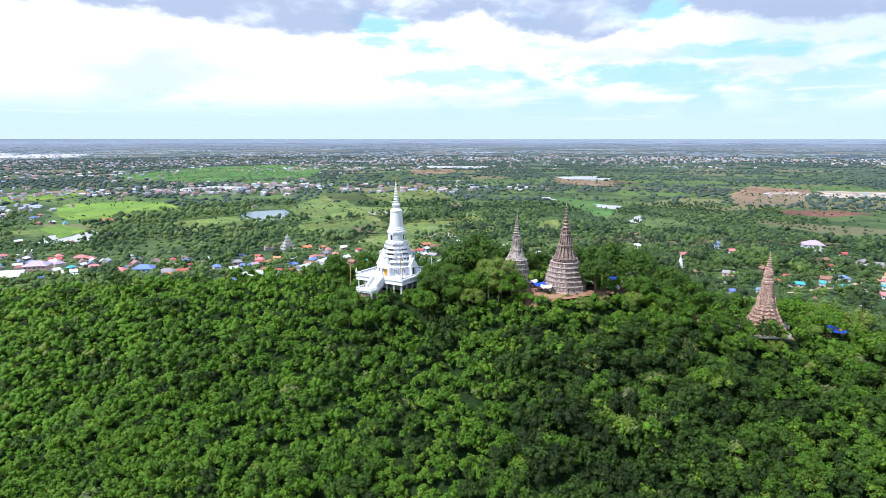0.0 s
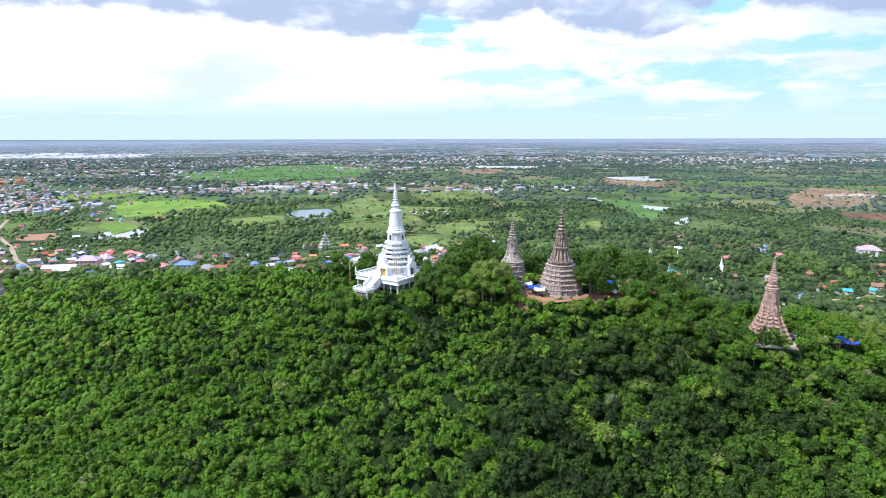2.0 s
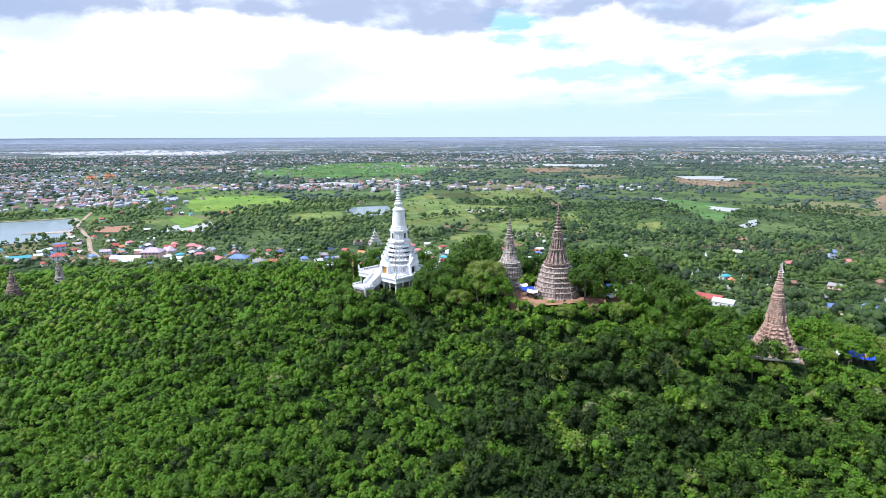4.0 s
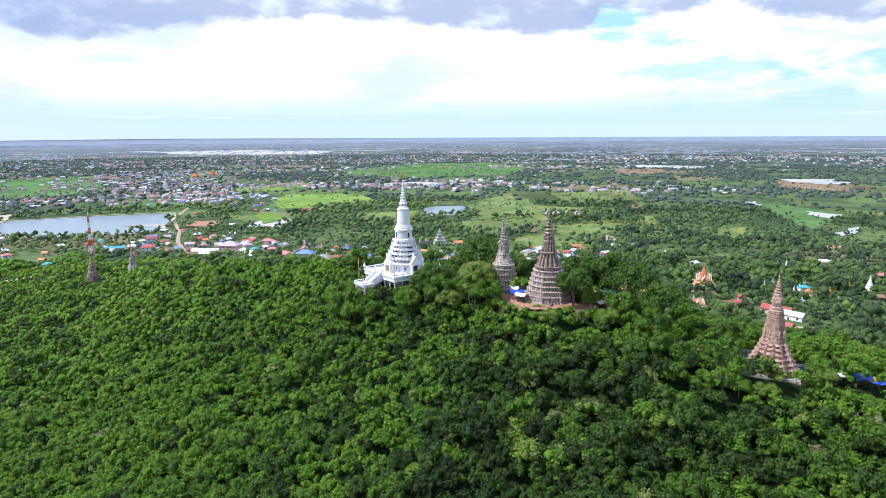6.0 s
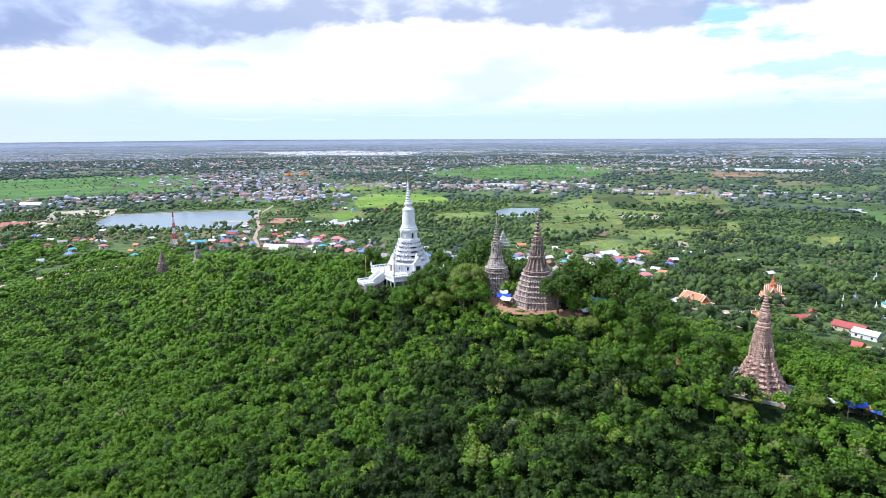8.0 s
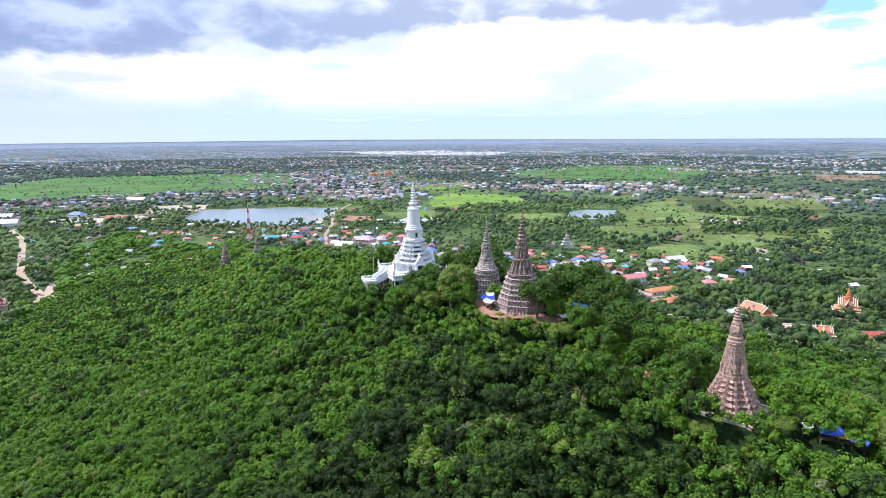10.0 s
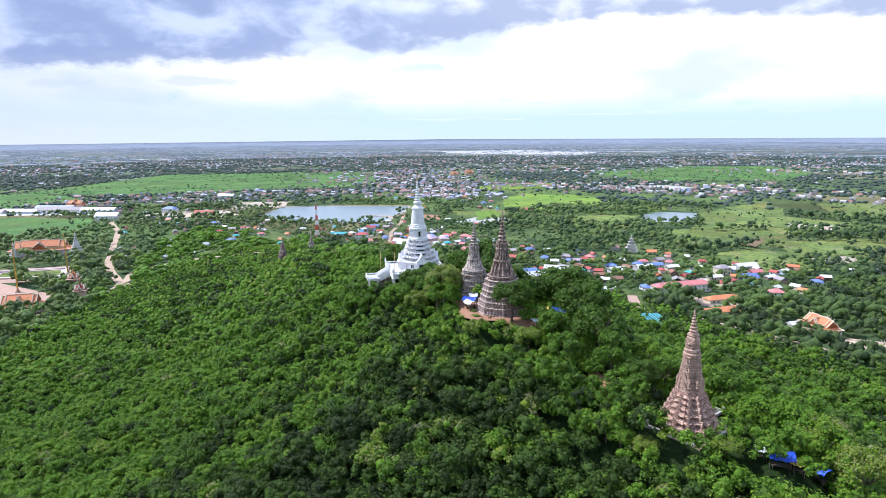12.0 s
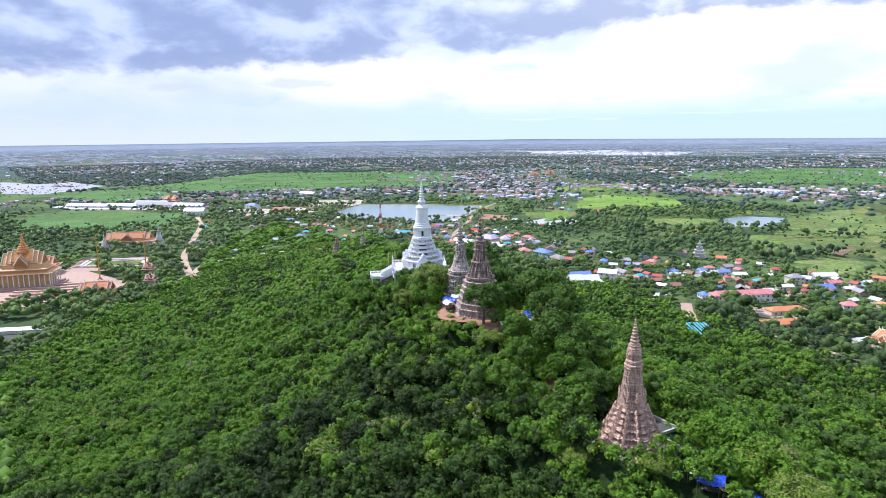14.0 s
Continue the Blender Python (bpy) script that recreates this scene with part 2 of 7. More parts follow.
BARK = worn("bark", (0.16, 0.13, 0.10), (0.07, 0.055, 0.04), 1.5, 9.0, 0.9, 0.6)
WHITE = worn("white stucco", (0.80, 0.80, 0.81), (0.70, 0.70, 0.73), 0.5, 4.0, 0.65, 0.2, vary=0.04, streaks=0.28, streak_colour=(0.52, 0.52, 0.55))
SHADE_GLASS = worn("dark window glass", (0.03, 0.035, 0.04), (0.05, 0.055, 0.06), 1.0, 4.0, 0.15, 0.0)
GOLD = worn("gold paint", (0.62, 0.36, 0.06), (0.48, 0.27, 0.05), 0.8, 6.0, 0.35, 0.1, metal=0.4)
STONE_PALE = masonry("pale weathered stone", (0.58, 0.51, 0.46), (0.27, 0.225, 0.20), (0.060, 0.050, 0.046), 0.55, 0.75, 0.12)
STONE_BROWN = masonry("brown laterite stone", (0.50, 0.375, 0.32), (0.19, 0.14, 0.12), (0.055, 0.042, 0.036), 0.6, 0.85, 0.12)
STONE_ROSE = masonry("pale rose stone", (0.62, 0.51, 0.465), (0.34, 0.265, 0.24), (0.090, 0.068, 0.060), 0.5, 0.62, 0.22)
STONE_PINK = masonry("pink sandstone", (0.64, 0.435, 0.350), (0.40, 0.262, 0.212), (0.105, 0.076, 0.064), 0.52, 0.42, 0.30)
EARTH = worn("red earth", (0.40, 0.21, 0.14), (0.27, 0.15, 0.10), 0.2, 2.0, 0.95, 0.3)
PAVING = worn("pink paving", (0.46, 0.30, 0.24), (0.36, 0.25, 0.20), 0.2, 1.5, 0.8, 0.1)
PALE_PAVING = worn("pale lilac paving", (0.56, 0.46, 0.46), (0.44, 0.37, 0.37), 0.3, 2.0, 0.85, 0.1)
SHEETING = worn("grey sheeting", (0.34, 0.34, 0.37), (0.24, 0.24, 0.26), 0.02, 0.2, 0.8, 0.0)
CONCRETE = worn("pale concrete", (0.55, 0.54, 0.52), (0.38, 0.38, 0.36), 0.3, 3.0, 0.85, 0.2)
PAVED_DARK = worn("mossy stone paving", (0.110, 0.110, 0.095), (0.050, 0.062, 0.042), 0.3, 2.5, 0.9, 0.3)
SAND = worn("sandy track", (0.47, 0.35, 0.27), (0.36, 0.27, 0.20), 0.05, 0.6, 0.95, 0.1)
# far roof and wall colours dulled and blued in place of distance haze
FAR_ROOFS = [worn("muted " + k, a, tuple(v * 0.75 for v in a), 0.05, 0.5, 0.8, 0.0) for k, a in (("zinc", (0.52, 0.55, 0.62)), ("brick roof", (0.36, 0.17, 0.14)), ("slate roof", (0.24, 0.25, 0.29)), ("blue roof", (0.22, 0.28, 0.46)), ("rose roof", (0.42, 0.26, 0.25)), ("brown roof", (0.22, 0.16, 0.14)), ("render", (0.46, 0.43, 0.43)))]
ROOF = {
    "red": worn("red sheet roof", (0.46, 0.10, 0.09), (0.32, 0.08, 0.07), 0.3, 2.0, 0.6, 0.1),
    "pink": worn("faded pink roof", (0.60, 0.22, 0.22), (0.46, 0.17, 0.17), 0.3, 2.0, 0.6, 0.1),
    "orange": worn("orange tile roof", (0.66, 0.25, 0.12), (0.52, 0.19, 0.09), 0.3, 2.0, 0.6, 0.2),
    "yellow": worn("yellow orange tile roof", (0.66, 0.34, 0.14), (0.54, 0.25, 0.10), 0.3, 2.0, 0.55, 0.2),
    "blue": worn("blue sheet roof", (0.16, 0.25, 0.58), (0.14, 0.20, 0.42), 0.3, 2.0, 0.5, 0.1),
    "teal": worn("turquoise sheet roof", (0.08, 0.40, 0.46), (0.06, 0.28, 0.33), 0.3, 2.0, 0.5, 0.1),
    "white": worn("pale zinc roof", (0.72, 0.73, 0.76), (0.56, 0.57, 0.60), 0.3, 2.0, 0.45, 0.1),
    "grey": worn("grey tile roof", (0.34, 0.31, 0.33), (0.24, 0.22, 0.23), 0.3, 2.0, 0.7, 0.2),
    "brown": worn("rusty brown roof", (0.32, 0.17, 0.12), (0.22, 0.12, 0.09), 0.3, 2.0, 0.8, 0.2),
    "lilac": worn("mauve tile roof", (0.46, 0.36, 0.46), (0.36, 0.28, 0.36), 0.3, 2.0, 0.6, 0.2),
}
WALLS = {
    "gold": worn("ochre render", (0.60, 0.40, 0.20), (0.48, 0.32, 0.16), 0.3, 2.0, 0.85, 0.1),
    "cream": worn("cream render", (0.66, 0.58, 0.46), (0.54, 0.48, 0.38), 0.3, 2.0, 0.85, 0.1),
    "white": worn("white render", (0.74, 0.74, 0.74), (0.60, 0.60, 0.60), 0.3, 2.0, 0.85, 0.1),
    "blue": worn("pale blue render", (0.46, 0.54, 0.72), (0.38, 0.46, 0.62), 0.3, 2.0, 0.85, 0.1),
    "pink": worn("salmon render", (0.66, 0.44, 0.38), (0.54, 0.36, 0.32), 0.3, 2.0, 0.85, 0.1),
    "wood": worn("grey boards", (0.26, 0.20, 0.16), (0.17, 0.13, 0.10), 0.3, 2.0, 0.9, 0.2),
}
TARP = {"blue": worn("blue tarpaulin", (0.025, 0.09, 0.62), (0.02, 0.06, 0.45), 0.6, 3.0, 0.4, 0.3), "white": worn("white tarpaulin", (0.75, 0.76, 0.80), (0.62, 0.63, 0.68), 0.6, 3.0, 0.5, 0.3),
        "red": worn("red canvas", (0.60, 0.06, 0.05), (0.45, 0.05, 0.04), 0.6, 3.0, 0.6, 0.3), "yellow": worn("yellow canvas", (0.70, 0.48, 0.12), (0.58, 0.38, 0.10), 0.6, 3.0, 0.6, 0.3)}


def grass(name, light, dark, earth, coarse=0.012, fine=0.12, bare=0.0):
    m, n, bsdf, out = material(name)
    where = n.attr("plan", "Vector")
    big, small = n.noise(where, coarse, 6.0, 0.6), n.noise(where, fine, 5.0, 0.6)
    col = n.mix(n.step(n.math("MULTIPLY_ADD", small, 0.5, n.math("MULTIPLY", big, 0.6)), 0.38, 0.70), light, dark)
    col = n.mix(n.math("MULTIPLY", n.step(n.noise(where, coarse * 3.1, 5.0), 0.56, 0.66), bare), col, earth)
    # plots of slightly different green, parted by darker dykes
    bent = n.add("ShaderNodeVectorMath", operation="ADD")
    n.put(bent.inputs[0], where)
    n.put(bent.inputs[1], n.scale(n.add("ShaderNodeTexNoise").outputs["Color"], (6.0, 6.0, 0.0)))
    cell = n.add("ShaderNodeTexVoronoi")
    n.put(cell.inputs["Vector"], n.scale(bent.outputs[0], (1.0, 0.7, 1.0)))
    cell.inputs["Scale"].default_value = 0.022
    rnd = n.add("ShaderNodeSeparateColor")
    n.put(rnd.inputs[0], cell.outputs["Color"])
    lum = n.math("MULTIPLY_ADD", rnd.outputs[0], 0.45, 0.78)
    col = n.mix(1.0, col, n.xyz(n.math("MULTIPLY_ADD", rnd.outputs[1], 0.3, n.math("SUBTRACT", lum, 0.15)), lum, lum), "MULTIPLY")
    edge = n.add("ShaderNodeTexVoronoi", feature="DISTANCE_TO_EDGE")
    n.put(edge.inputs["Vector"], n.scale(bent.outputs[0], (1.0, 0.7, 1.0)))
    edge.inputs["Scale"].default_value = 0.022
    col = n.mix(n.math("MULTIPLY", n.step(edge.outputs["Distance"], 0.06, 0.01), 0.40), col, tuple(v * 0.6 for v in dark))
    tuft = n.noise(where, 0.24, 5.0, 0.7)
    col = n.mix(n.math("MULTIPLY", n.step(tuft, 0.46, 0.62), 0.55), col, tuple(v * 0.5 for v in dark))
    n.put(bsdf.inputs["Base Color"], col)
    bsdf.inputs["Roughness"].default_value = 0.9
    bsdf.inputs["Specular IOR Level"].default_value = 0.15
    return m


RICE = grass("young rice", (0.200, 0.300, 0.050), (0.130, 0.225, 0.042), (0.20, 0.22, 0.08), bare=0.3)
PASTURE = grass("green pasture", (0.105, 0.210, 0.052), (0.072, 0.150, 0.046), (0.13, 0.145, 0.085), bare=0.5)
SCRUB = grass("scrub meadow", (0.210, 0.255, 0.066), (0.098, 0.145, 0.046), (0.26, 0.23, 0.13), bare=0.6)
CROP = grass("low dark crop", (0.082, 0.112, 0.036), (0.052, 0.080, 0.028), (0.12, 0.12, 0.05), coarse=0.03, fine=0.3, bare=0.4)
PLOUGHED = grass("bare brown field", (0.27, 0.19, 0.12), (0.20, 0.145, 0.09), (0.36, 0.28, 0.20), bare=0.7)
REDSOIL = grass("red ploughed field", (0.19, 0.095, 0.065), (0.14, 0.075, 0.055), (0.30, 0.20, 0.14), bare=0.5)
DRYSAND = grass("pale sandy ground", (0.50, 0.43, 0.36), (0.38, 0.32, 0.25), (0.30, 0.28, 0.18), bare=0.4)


def water_material(name, deep):
    m, n, bsdf, out = material(name)
    n.put(bsdf.inputs["Base Color"], deep)
    bsdf.inputs["Roughness"].default_value = 0.28
    bump(n, bsdf, n.noise(n.attr("plan", "Vector"), 0.5, 3.0), 0.25, 0.3)
    return m


WATER = water_material("lake water", (0.20, 0.26, 0.29))
MURKY = water_material("muddy shallow water", (0.40, 0.40, 0.40))


def ground_material():
    m, n, bsdf, out = material("open country")
    where = n.attr("plan", "Vector")
    hill = n.attr("hill")
    big, mid, small = n.noise(where, 0.0030, 7.0, 0.65), n.noise(where, 0.008, 6.0, 0.62), n.noise(where, 0.09, 5.0, 0.6)
    cells = n.add("ShaderNodeTexVoronoi")
    n.put(cells.inputs["Vector"], n.scale(where, (1.0, 1.6, 1.0)))
    cells.inputs["Scale"].default_value = 0.0042
    plot = n.add("ShaderNodeSeparateColor")
    n.put(plot.inputs[0], cells.outputs["Color"])
    # scrub and meadow near by
    near = n.mix(n.step(mid, 0.40, 0.62), (0.046, 0.080, 0.036), (0.120, 0.165, 0.060))
    near = n.mix(n.math("MULTIPLY", n.step(small, 0.46, 0.60), 0.60), near, (0.046, 0.080, 0.036))
    near = n.mix(n.math("MULTIPLY", n.step(n.noise(where, 0.03, 5.0, 0.6), 0.55, 0.68), 0.5), near, (0.150, 0.180, 0.075))
    near = n.mix(n.math("MULTIPLY", n.step(plot.outputs[0], 0.72, 0.76), 0.6), near, (0.110, 0.175, 0.055))
    near = n.mix(n.math("MULTIPLY", n.step(plot.outputs[1], 0.84, 0.88), 0.5), near, (0.230, 0.185, 0.110))
    # far lowland: woods, flooded fields, pale strips, all tinted blue grey for haze
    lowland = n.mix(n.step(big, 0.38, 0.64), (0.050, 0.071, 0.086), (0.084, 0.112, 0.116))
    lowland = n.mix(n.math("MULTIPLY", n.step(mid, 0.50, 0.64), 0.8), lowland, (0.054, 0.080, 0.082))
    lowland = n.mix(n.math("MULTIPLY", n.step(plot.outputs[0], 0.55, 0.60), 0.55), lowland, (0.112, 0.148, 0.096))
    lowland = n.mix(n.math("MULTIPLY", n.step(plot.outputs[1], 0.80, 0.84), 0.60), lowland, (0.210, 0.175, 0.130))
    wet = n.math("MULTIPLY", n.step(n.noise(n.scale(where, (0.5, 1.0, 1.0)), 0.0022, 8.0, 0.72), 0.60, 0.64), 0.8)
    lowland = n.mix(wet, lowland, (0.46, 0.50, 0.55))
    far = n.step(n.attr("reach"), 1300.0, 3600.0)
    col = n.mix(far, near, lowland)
    # further out the ground colour itself fades to a paler haze blue
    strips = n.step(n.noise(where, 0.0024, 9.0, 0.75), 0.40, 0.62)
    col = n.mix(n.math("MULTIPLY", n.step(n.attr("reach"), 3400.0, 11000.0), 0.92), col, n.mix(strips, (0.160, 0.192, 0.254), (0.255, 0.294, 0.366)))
    # ground under the hill woods painted near black, for shade between the crowns
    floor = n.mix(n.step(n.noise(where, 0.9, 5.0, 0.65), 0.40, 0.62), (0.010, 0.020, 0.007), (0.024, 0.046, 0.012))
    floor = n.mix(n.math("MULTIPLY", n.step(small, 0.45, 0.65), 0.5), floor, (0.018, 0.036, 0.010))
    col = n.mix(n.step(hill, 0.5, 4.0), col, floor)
    n.put(bsdf.inputs["Base Color"], col)
    bsdf.inputs["Roughness"].default_value = 0.95
    bsdf.inputs["Specular IOR Level"].default_value = 0.08
    return m


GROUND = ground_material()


# ---- mesh helpers ----
def obj(name, bm, mat, parent=None, label="", smooth=False):
    me = bpy.data.meshes.new(name)
    bm.to_mesh(me)
    bm.free()
    if smooth:
        me.polygons.foreach_set("use_smooth", [True] * len(me.polygons))
    me.materials.append(mat)
    ob = new(name, me)
    if parent is not None:
        ob.parent = parent
    if label:
        ob["label"] = label
    return ob


def part(name, bm, mat, parent, label="", smooth=False):
    return obj(name, bm, mat, parent, label, smooth)


def same(name, source, parent, m):
    """Another piece on the mesh of source, at the pose m inside parent."""
    ob = new(name, source.data)
    ob.parent = parent
    ob.matrix_basis = m
    return ob


def thing(name, m, label, category, group="", kind=""):
    ob = new(name)
    ob.matrix_basis = m
    return tagged(ob, label, category, group, kind)


def box(bm, cx, cy, cz, sx, sy, sz, turn=0.0, taper=1.0):
    """A block: centre, sizes, turn about z in degrees, the top narrower by taper."""
    c, s = math.cos(radians(turn)), math.sin(radians(turn))
    vs = []
    for z, k in ((-0.5, 1.0), (0.5, taper)):
        for x, y in ((-0.5, -0.5), (0.5, -0.5), (0.5, 0.5), (-0.5, 0.5)):
            px, py = x * sx * k, y * sy * k
            vs.append(bm.verts.new((cx + px * c - py * s, cy + px * s + py * c, cz + z * sz)))
    for f in ((3, 2, 1, 0), (4, 5, 6, 7), (0, 1, 5, 4), (1, 2, 6, 5), (2, 3, 7, 6), (3, 0, 4, 7)):
        bm.faces.new([vs[i] for i in f])
    return vs


def loft(bm, section, rows, cx=0.0, cy=0.0):
    """Rings of one outline, scaled and stacked: rows of (z, radius)."""
    rings = [[bm.verts.new((cx + x * r, cy + y * r, z)) for x, y in section] for z, r in rows]
    n = len(section)
    for a, b in zip(rings[:-1], rings[1:]):
        for i in range(n):
            bm.faces.new((a[i], a[(i + 1) % n], b[(i + 1) % n], b[i]))
    bm.faces.new(rings[0][::-1])
    bm.faces.new(rings[-1])


def circle(n, turn=0.0):
    return [(math.cos(turn + math.tau * i / n), math.sin(turn + math.tau * i / n)) for i in range(n)]


def ribbed(n, depth):
    """A round outline with n raised ribs."""
    out = []
    for i in range(n * 4):
        r = 1.0 if i % 4 in (0, 1) else 1.0 - depth
        a = math.tau * (i + 0.5) / (n * 4)
        out.append((r * math.cos(a), r * math.sin(a)))
    return out


def redented(steps=3, core=0.46, inset=0.80):
    """A square whose corners step inwards, as of a Khmer tower."""
    corner = []
    for k in range(steps):
        a = core + (inset - core) * k / (steps - 1)
        b = 1.0 - (1.0 - inset) * k / (steps - 1)
        corner.append((b, a))
        if k < steps - 1:
            a2 = core + (inset - core) * (k + 1) / (steps - 1)
            b2 = 1.0 - (1.0 - inset) * (k + 1) / (steps - 1)
            corner.append((b2, a))
    # mirror over the diagonal
    quarter = corner + [(y, x) for x, y in reversed(corner[:-1])]
    out = []
    for q in range(4):
        c, s = (1, 0, -1, 0)[q], (0, 1, 0, -1)[q]
        out += [(x * c - y * s, x * s + y * c) for x, y in quarter]
    return out


def lattice(x, y, seed):
    """Smooth value noise between 0 and 1 on arrays."""
    x, y = np.asarray(x, float), np.asarray(y, float)
    ix, iy = np.floor(x), np.floor(y)
    fx, fy = x - ix, y - iy
    fx, fy = fx * fx * (3 - 2 * fx), fy * fy * (3 - 2 * fy)

    def h(a, b):
        v = np.sin(a * 127.1 + b * 311.7 + seed * 74.7) * 43758.5453
        return v - np.floor(v)
    return (h(ix, iy) * (1 - fx) + h(ix + 1, iy) * fx) * (1 - fy) + (h(ix, iy + 1) * (1 - fx) + h(ix + 1, iy + 1) * fx) * fy


# ---- the lie of the land ----
# crest of the hill: x, y and height of the ground along it
CREST = np.array([(-450, 415, 2), (-385, 392, 9), (-285, 349, 26), (-150, 283, 54), (-60, 246, 66), (-17, 229, 70), (40, 208, 73.5), (75, 202, 69), (105, 197, 62), (135, 194, 59),
                  (190, 186, 44), (270, 170, 20)], float)
# levelled ground round the shrines: x, y, radius, height
PADS = ((-17.3, 229.4, 13.0, 69.4), (-25.0, 216.0, 6.0, 68.0), (41.8, 208.5, 10.5, 72.6), (25.7, 214.9, 6.5, 73.4), (60.0, 212.0, 6.0, 72.6), (106.0, 199.0, 10.5, 61.0),
        (126.0, 195.5, 4.5, 60.6), (-281.0, 346.0, 10.0, 22.5), (-308.9, 336.3, 5.0, 21.5))


def height(x, y):
    x, y = np.atleast_1d(np.asarray(x, float)), np.atleast_1d(np.asarray(y, float))
    top = np.zeros_like(x)
    for a, b in zip(CREST[:-1], CREST[1:]):
        ab = b[:2] - a[:2]
        u = np.clip(((x - a[0]) * ab[0] + (y - a[1]) * ab[1]) / (ab @ ab), 0, 1)
        d = np.hypot(x - a[0] - u * ab[0], y - a[1] - u * ab[1])
        back = (ab[0] * (y - a[1]) - ab[1] * (x - a[0])) > 0
        z = (a[2] + u * (b[2] - a[2])) * np.exp(-(d / np.where(back, 92.0, 85.0)) ** 1.25)
        top = np.maximum(top, z)
    rough = np.clip(top / 20, 0, 1) * (5.0 * (lattice(x / 34, y / 34, 5) - 0.5) + 2.4 * (lattice(x / 13, y / 13, 6) - 0.5))
    z = np.maximum(top + rough - 0.9, 0.0)
    for px, py, r, level in PADS:
        k = np.clip((1.7 * r - np.hypot(x - px, y - py)) / (0.7 * r), 0, 1)
        k = k * k * (3 - 2 * k)
        z = z * (1 - k) + level * k
    return z


FLAT, BEND, MID = 1800.0, 3050.0, (100.0, 30.0)


def place(x, y):
    """Where a spot of the plain is put: level for the first kilometres, then drawn in and lifted along the camera's
    sight lines, so that the skyline fits its view.
    """
    x, y = np.atleast_1d(np.asarray(x, float)), np.atleast_1d(np.asarray(y, float))
    d = np.maximum(np.hypot(x - MID[0], y - MID[1]), 1e-6)
    r = np.where(d < FLAT, d, FLAT + BEND * (1 - np.exp(-np.maximum(d - FLAT, 0) / BEND)))
    return MID[0] + (x - MID[0]) * r / d, MID[1] + (y - MID[1]) * r / d, EYE * (1 - r / d), r / d


def spot(x, y):
    """One place on the ground, as floats."""
    px, py, pz, k = place(x, y)
    return float(px[0]), float(py[0]), float(pz[0] + height(x, y)[0])


def raw_mesh(name, verts, faces, mat, attrs=()):
    """A mesh straight from arrays: verts n x 3, faces m x k; attrs: (name, type, values by point)."""
    me = bpy.data.meshes.new(name)
    m, k = faces.shape
    me.vertices.add(len(verts)), me.loops.add(m * k), me.polygons.add(m)
    me.vertices.foreach_set("co", np.ascontiguousarray(verts, np.float32).ravel())
    me.loops.foreach_set("vertex_index", np.ascontiguousarray(faces, np.int32).ravel())
    me.polygons.foreach_set("loop_start", np.arange(0, m * k, k, dtype=np.int32))
    for nm, kind, vals in attrs:
        a = me.attributes.new(nm, kind, "POINT")
        a.data.foreach_set("vector" if kind == "FLOAT_VECTOR" else "value", np.ascontiguousarray(vals, np.float32).ravel())
    me.materials.append(mat)
    me.update()
    me.validate()
    return me


def graded(lo, hi, step, reach, grow=1.13):
    mid = list(np.arange(lo, hi + 0.1, step))
    a, s = [lo], step
    while a[-1] > -reach:
        s *= grow
        a.append(a[-1] - s)
    b, s = [mid[-1]], step
    while b[-1] < reach:
        s *= grow
        b.append(b[-1] + s)
    return np.array(a[:0:-1] + mid + b[1:])


gx, gy = graded(-480, 280, 5, 19000), graded(60, 460, 5, 19000)
X, Y = np.meshgrid(gx, gy)
X, Y = X.ravel(), Y.ravel()
PX, PY, PZ, _ = place(X, Y)
HZ = height(X, Y)
nx, ny = len(gx), len(gy)
ii = (np.arange(ny - 1)[:, None] * nx + np.arange(nx - 1)[None, :]).ravel()
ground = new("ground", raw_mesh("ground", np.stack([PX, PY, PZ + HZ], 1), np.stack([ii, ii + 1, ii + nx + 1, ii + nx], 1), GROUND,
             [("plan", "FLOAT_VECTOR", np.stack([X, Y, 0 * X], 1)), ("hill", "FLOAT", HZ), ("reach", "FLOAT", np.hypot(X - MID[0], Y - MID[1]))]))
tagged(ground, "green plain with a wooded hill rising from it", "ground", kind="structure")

HOMES = []   # where houses stand
KEEP_OUT = []   # outlines on the plain where no tree stands


def outline_edge(pts, rough, seed, step=18.0):
    """The outline through the corners, with uneven edges."""
    rng = random.Random(seed)
    out = []
    for (ax, ay), (bx, by) in zip(pts, pts[1:] + pts[:1]):
        n = max(1, int(math.hypot(bx - ax, by - ay) / step))
        for i in range(n):
            k = i / n
            out.append((ax + (bx - ax) * k + rng.uniform(-rough, rough), ay + (by - ay) * k + rng.uniform(-rough, rough)))
    return out


def sheet_on_plain(name, pts, mat, label, category, lift=0.12, rough=2.0, seed=1, keep_out=True):
    """A field, a pond or a yard: a thin sheet on the plain."""
    edge = np.array(outline_edge(list(pts), rough, seed))
    x, y, z, k = place(edge[:, 0], edge[:, 1])
    z = z + lift * k + height(edge[:, 0], edge[:, 1])
    bm = bmesh.new()
    lay = bm.verts.layers.float_vector.new("plan")
    vs = []
    for i in range(len(edge)):
        v = bm.verts.new((x[i], y[i], z[i]))
        v[lay] = (edge[i, 0], edge[i, 1], 0)
        vs.append(v)
    f = bm.faces.new(vs)
    bmesh.ops.triangulate(bm, faces=[f])
    bmesh.ops.recalc_face_normals(bm, faces=bm.faces[:])
    if sum(f.normal.z for f in bm.faces) < 0:
        bmesh.ops.reverse_faces(bm, faces=bm.faces[:])
    ob = obj(name, bm, mat)
    tagged(ob, label, category, kind="structure")
    if keep_out:
        KEEP_OUT.append(np.array(pts, float))
    return ob


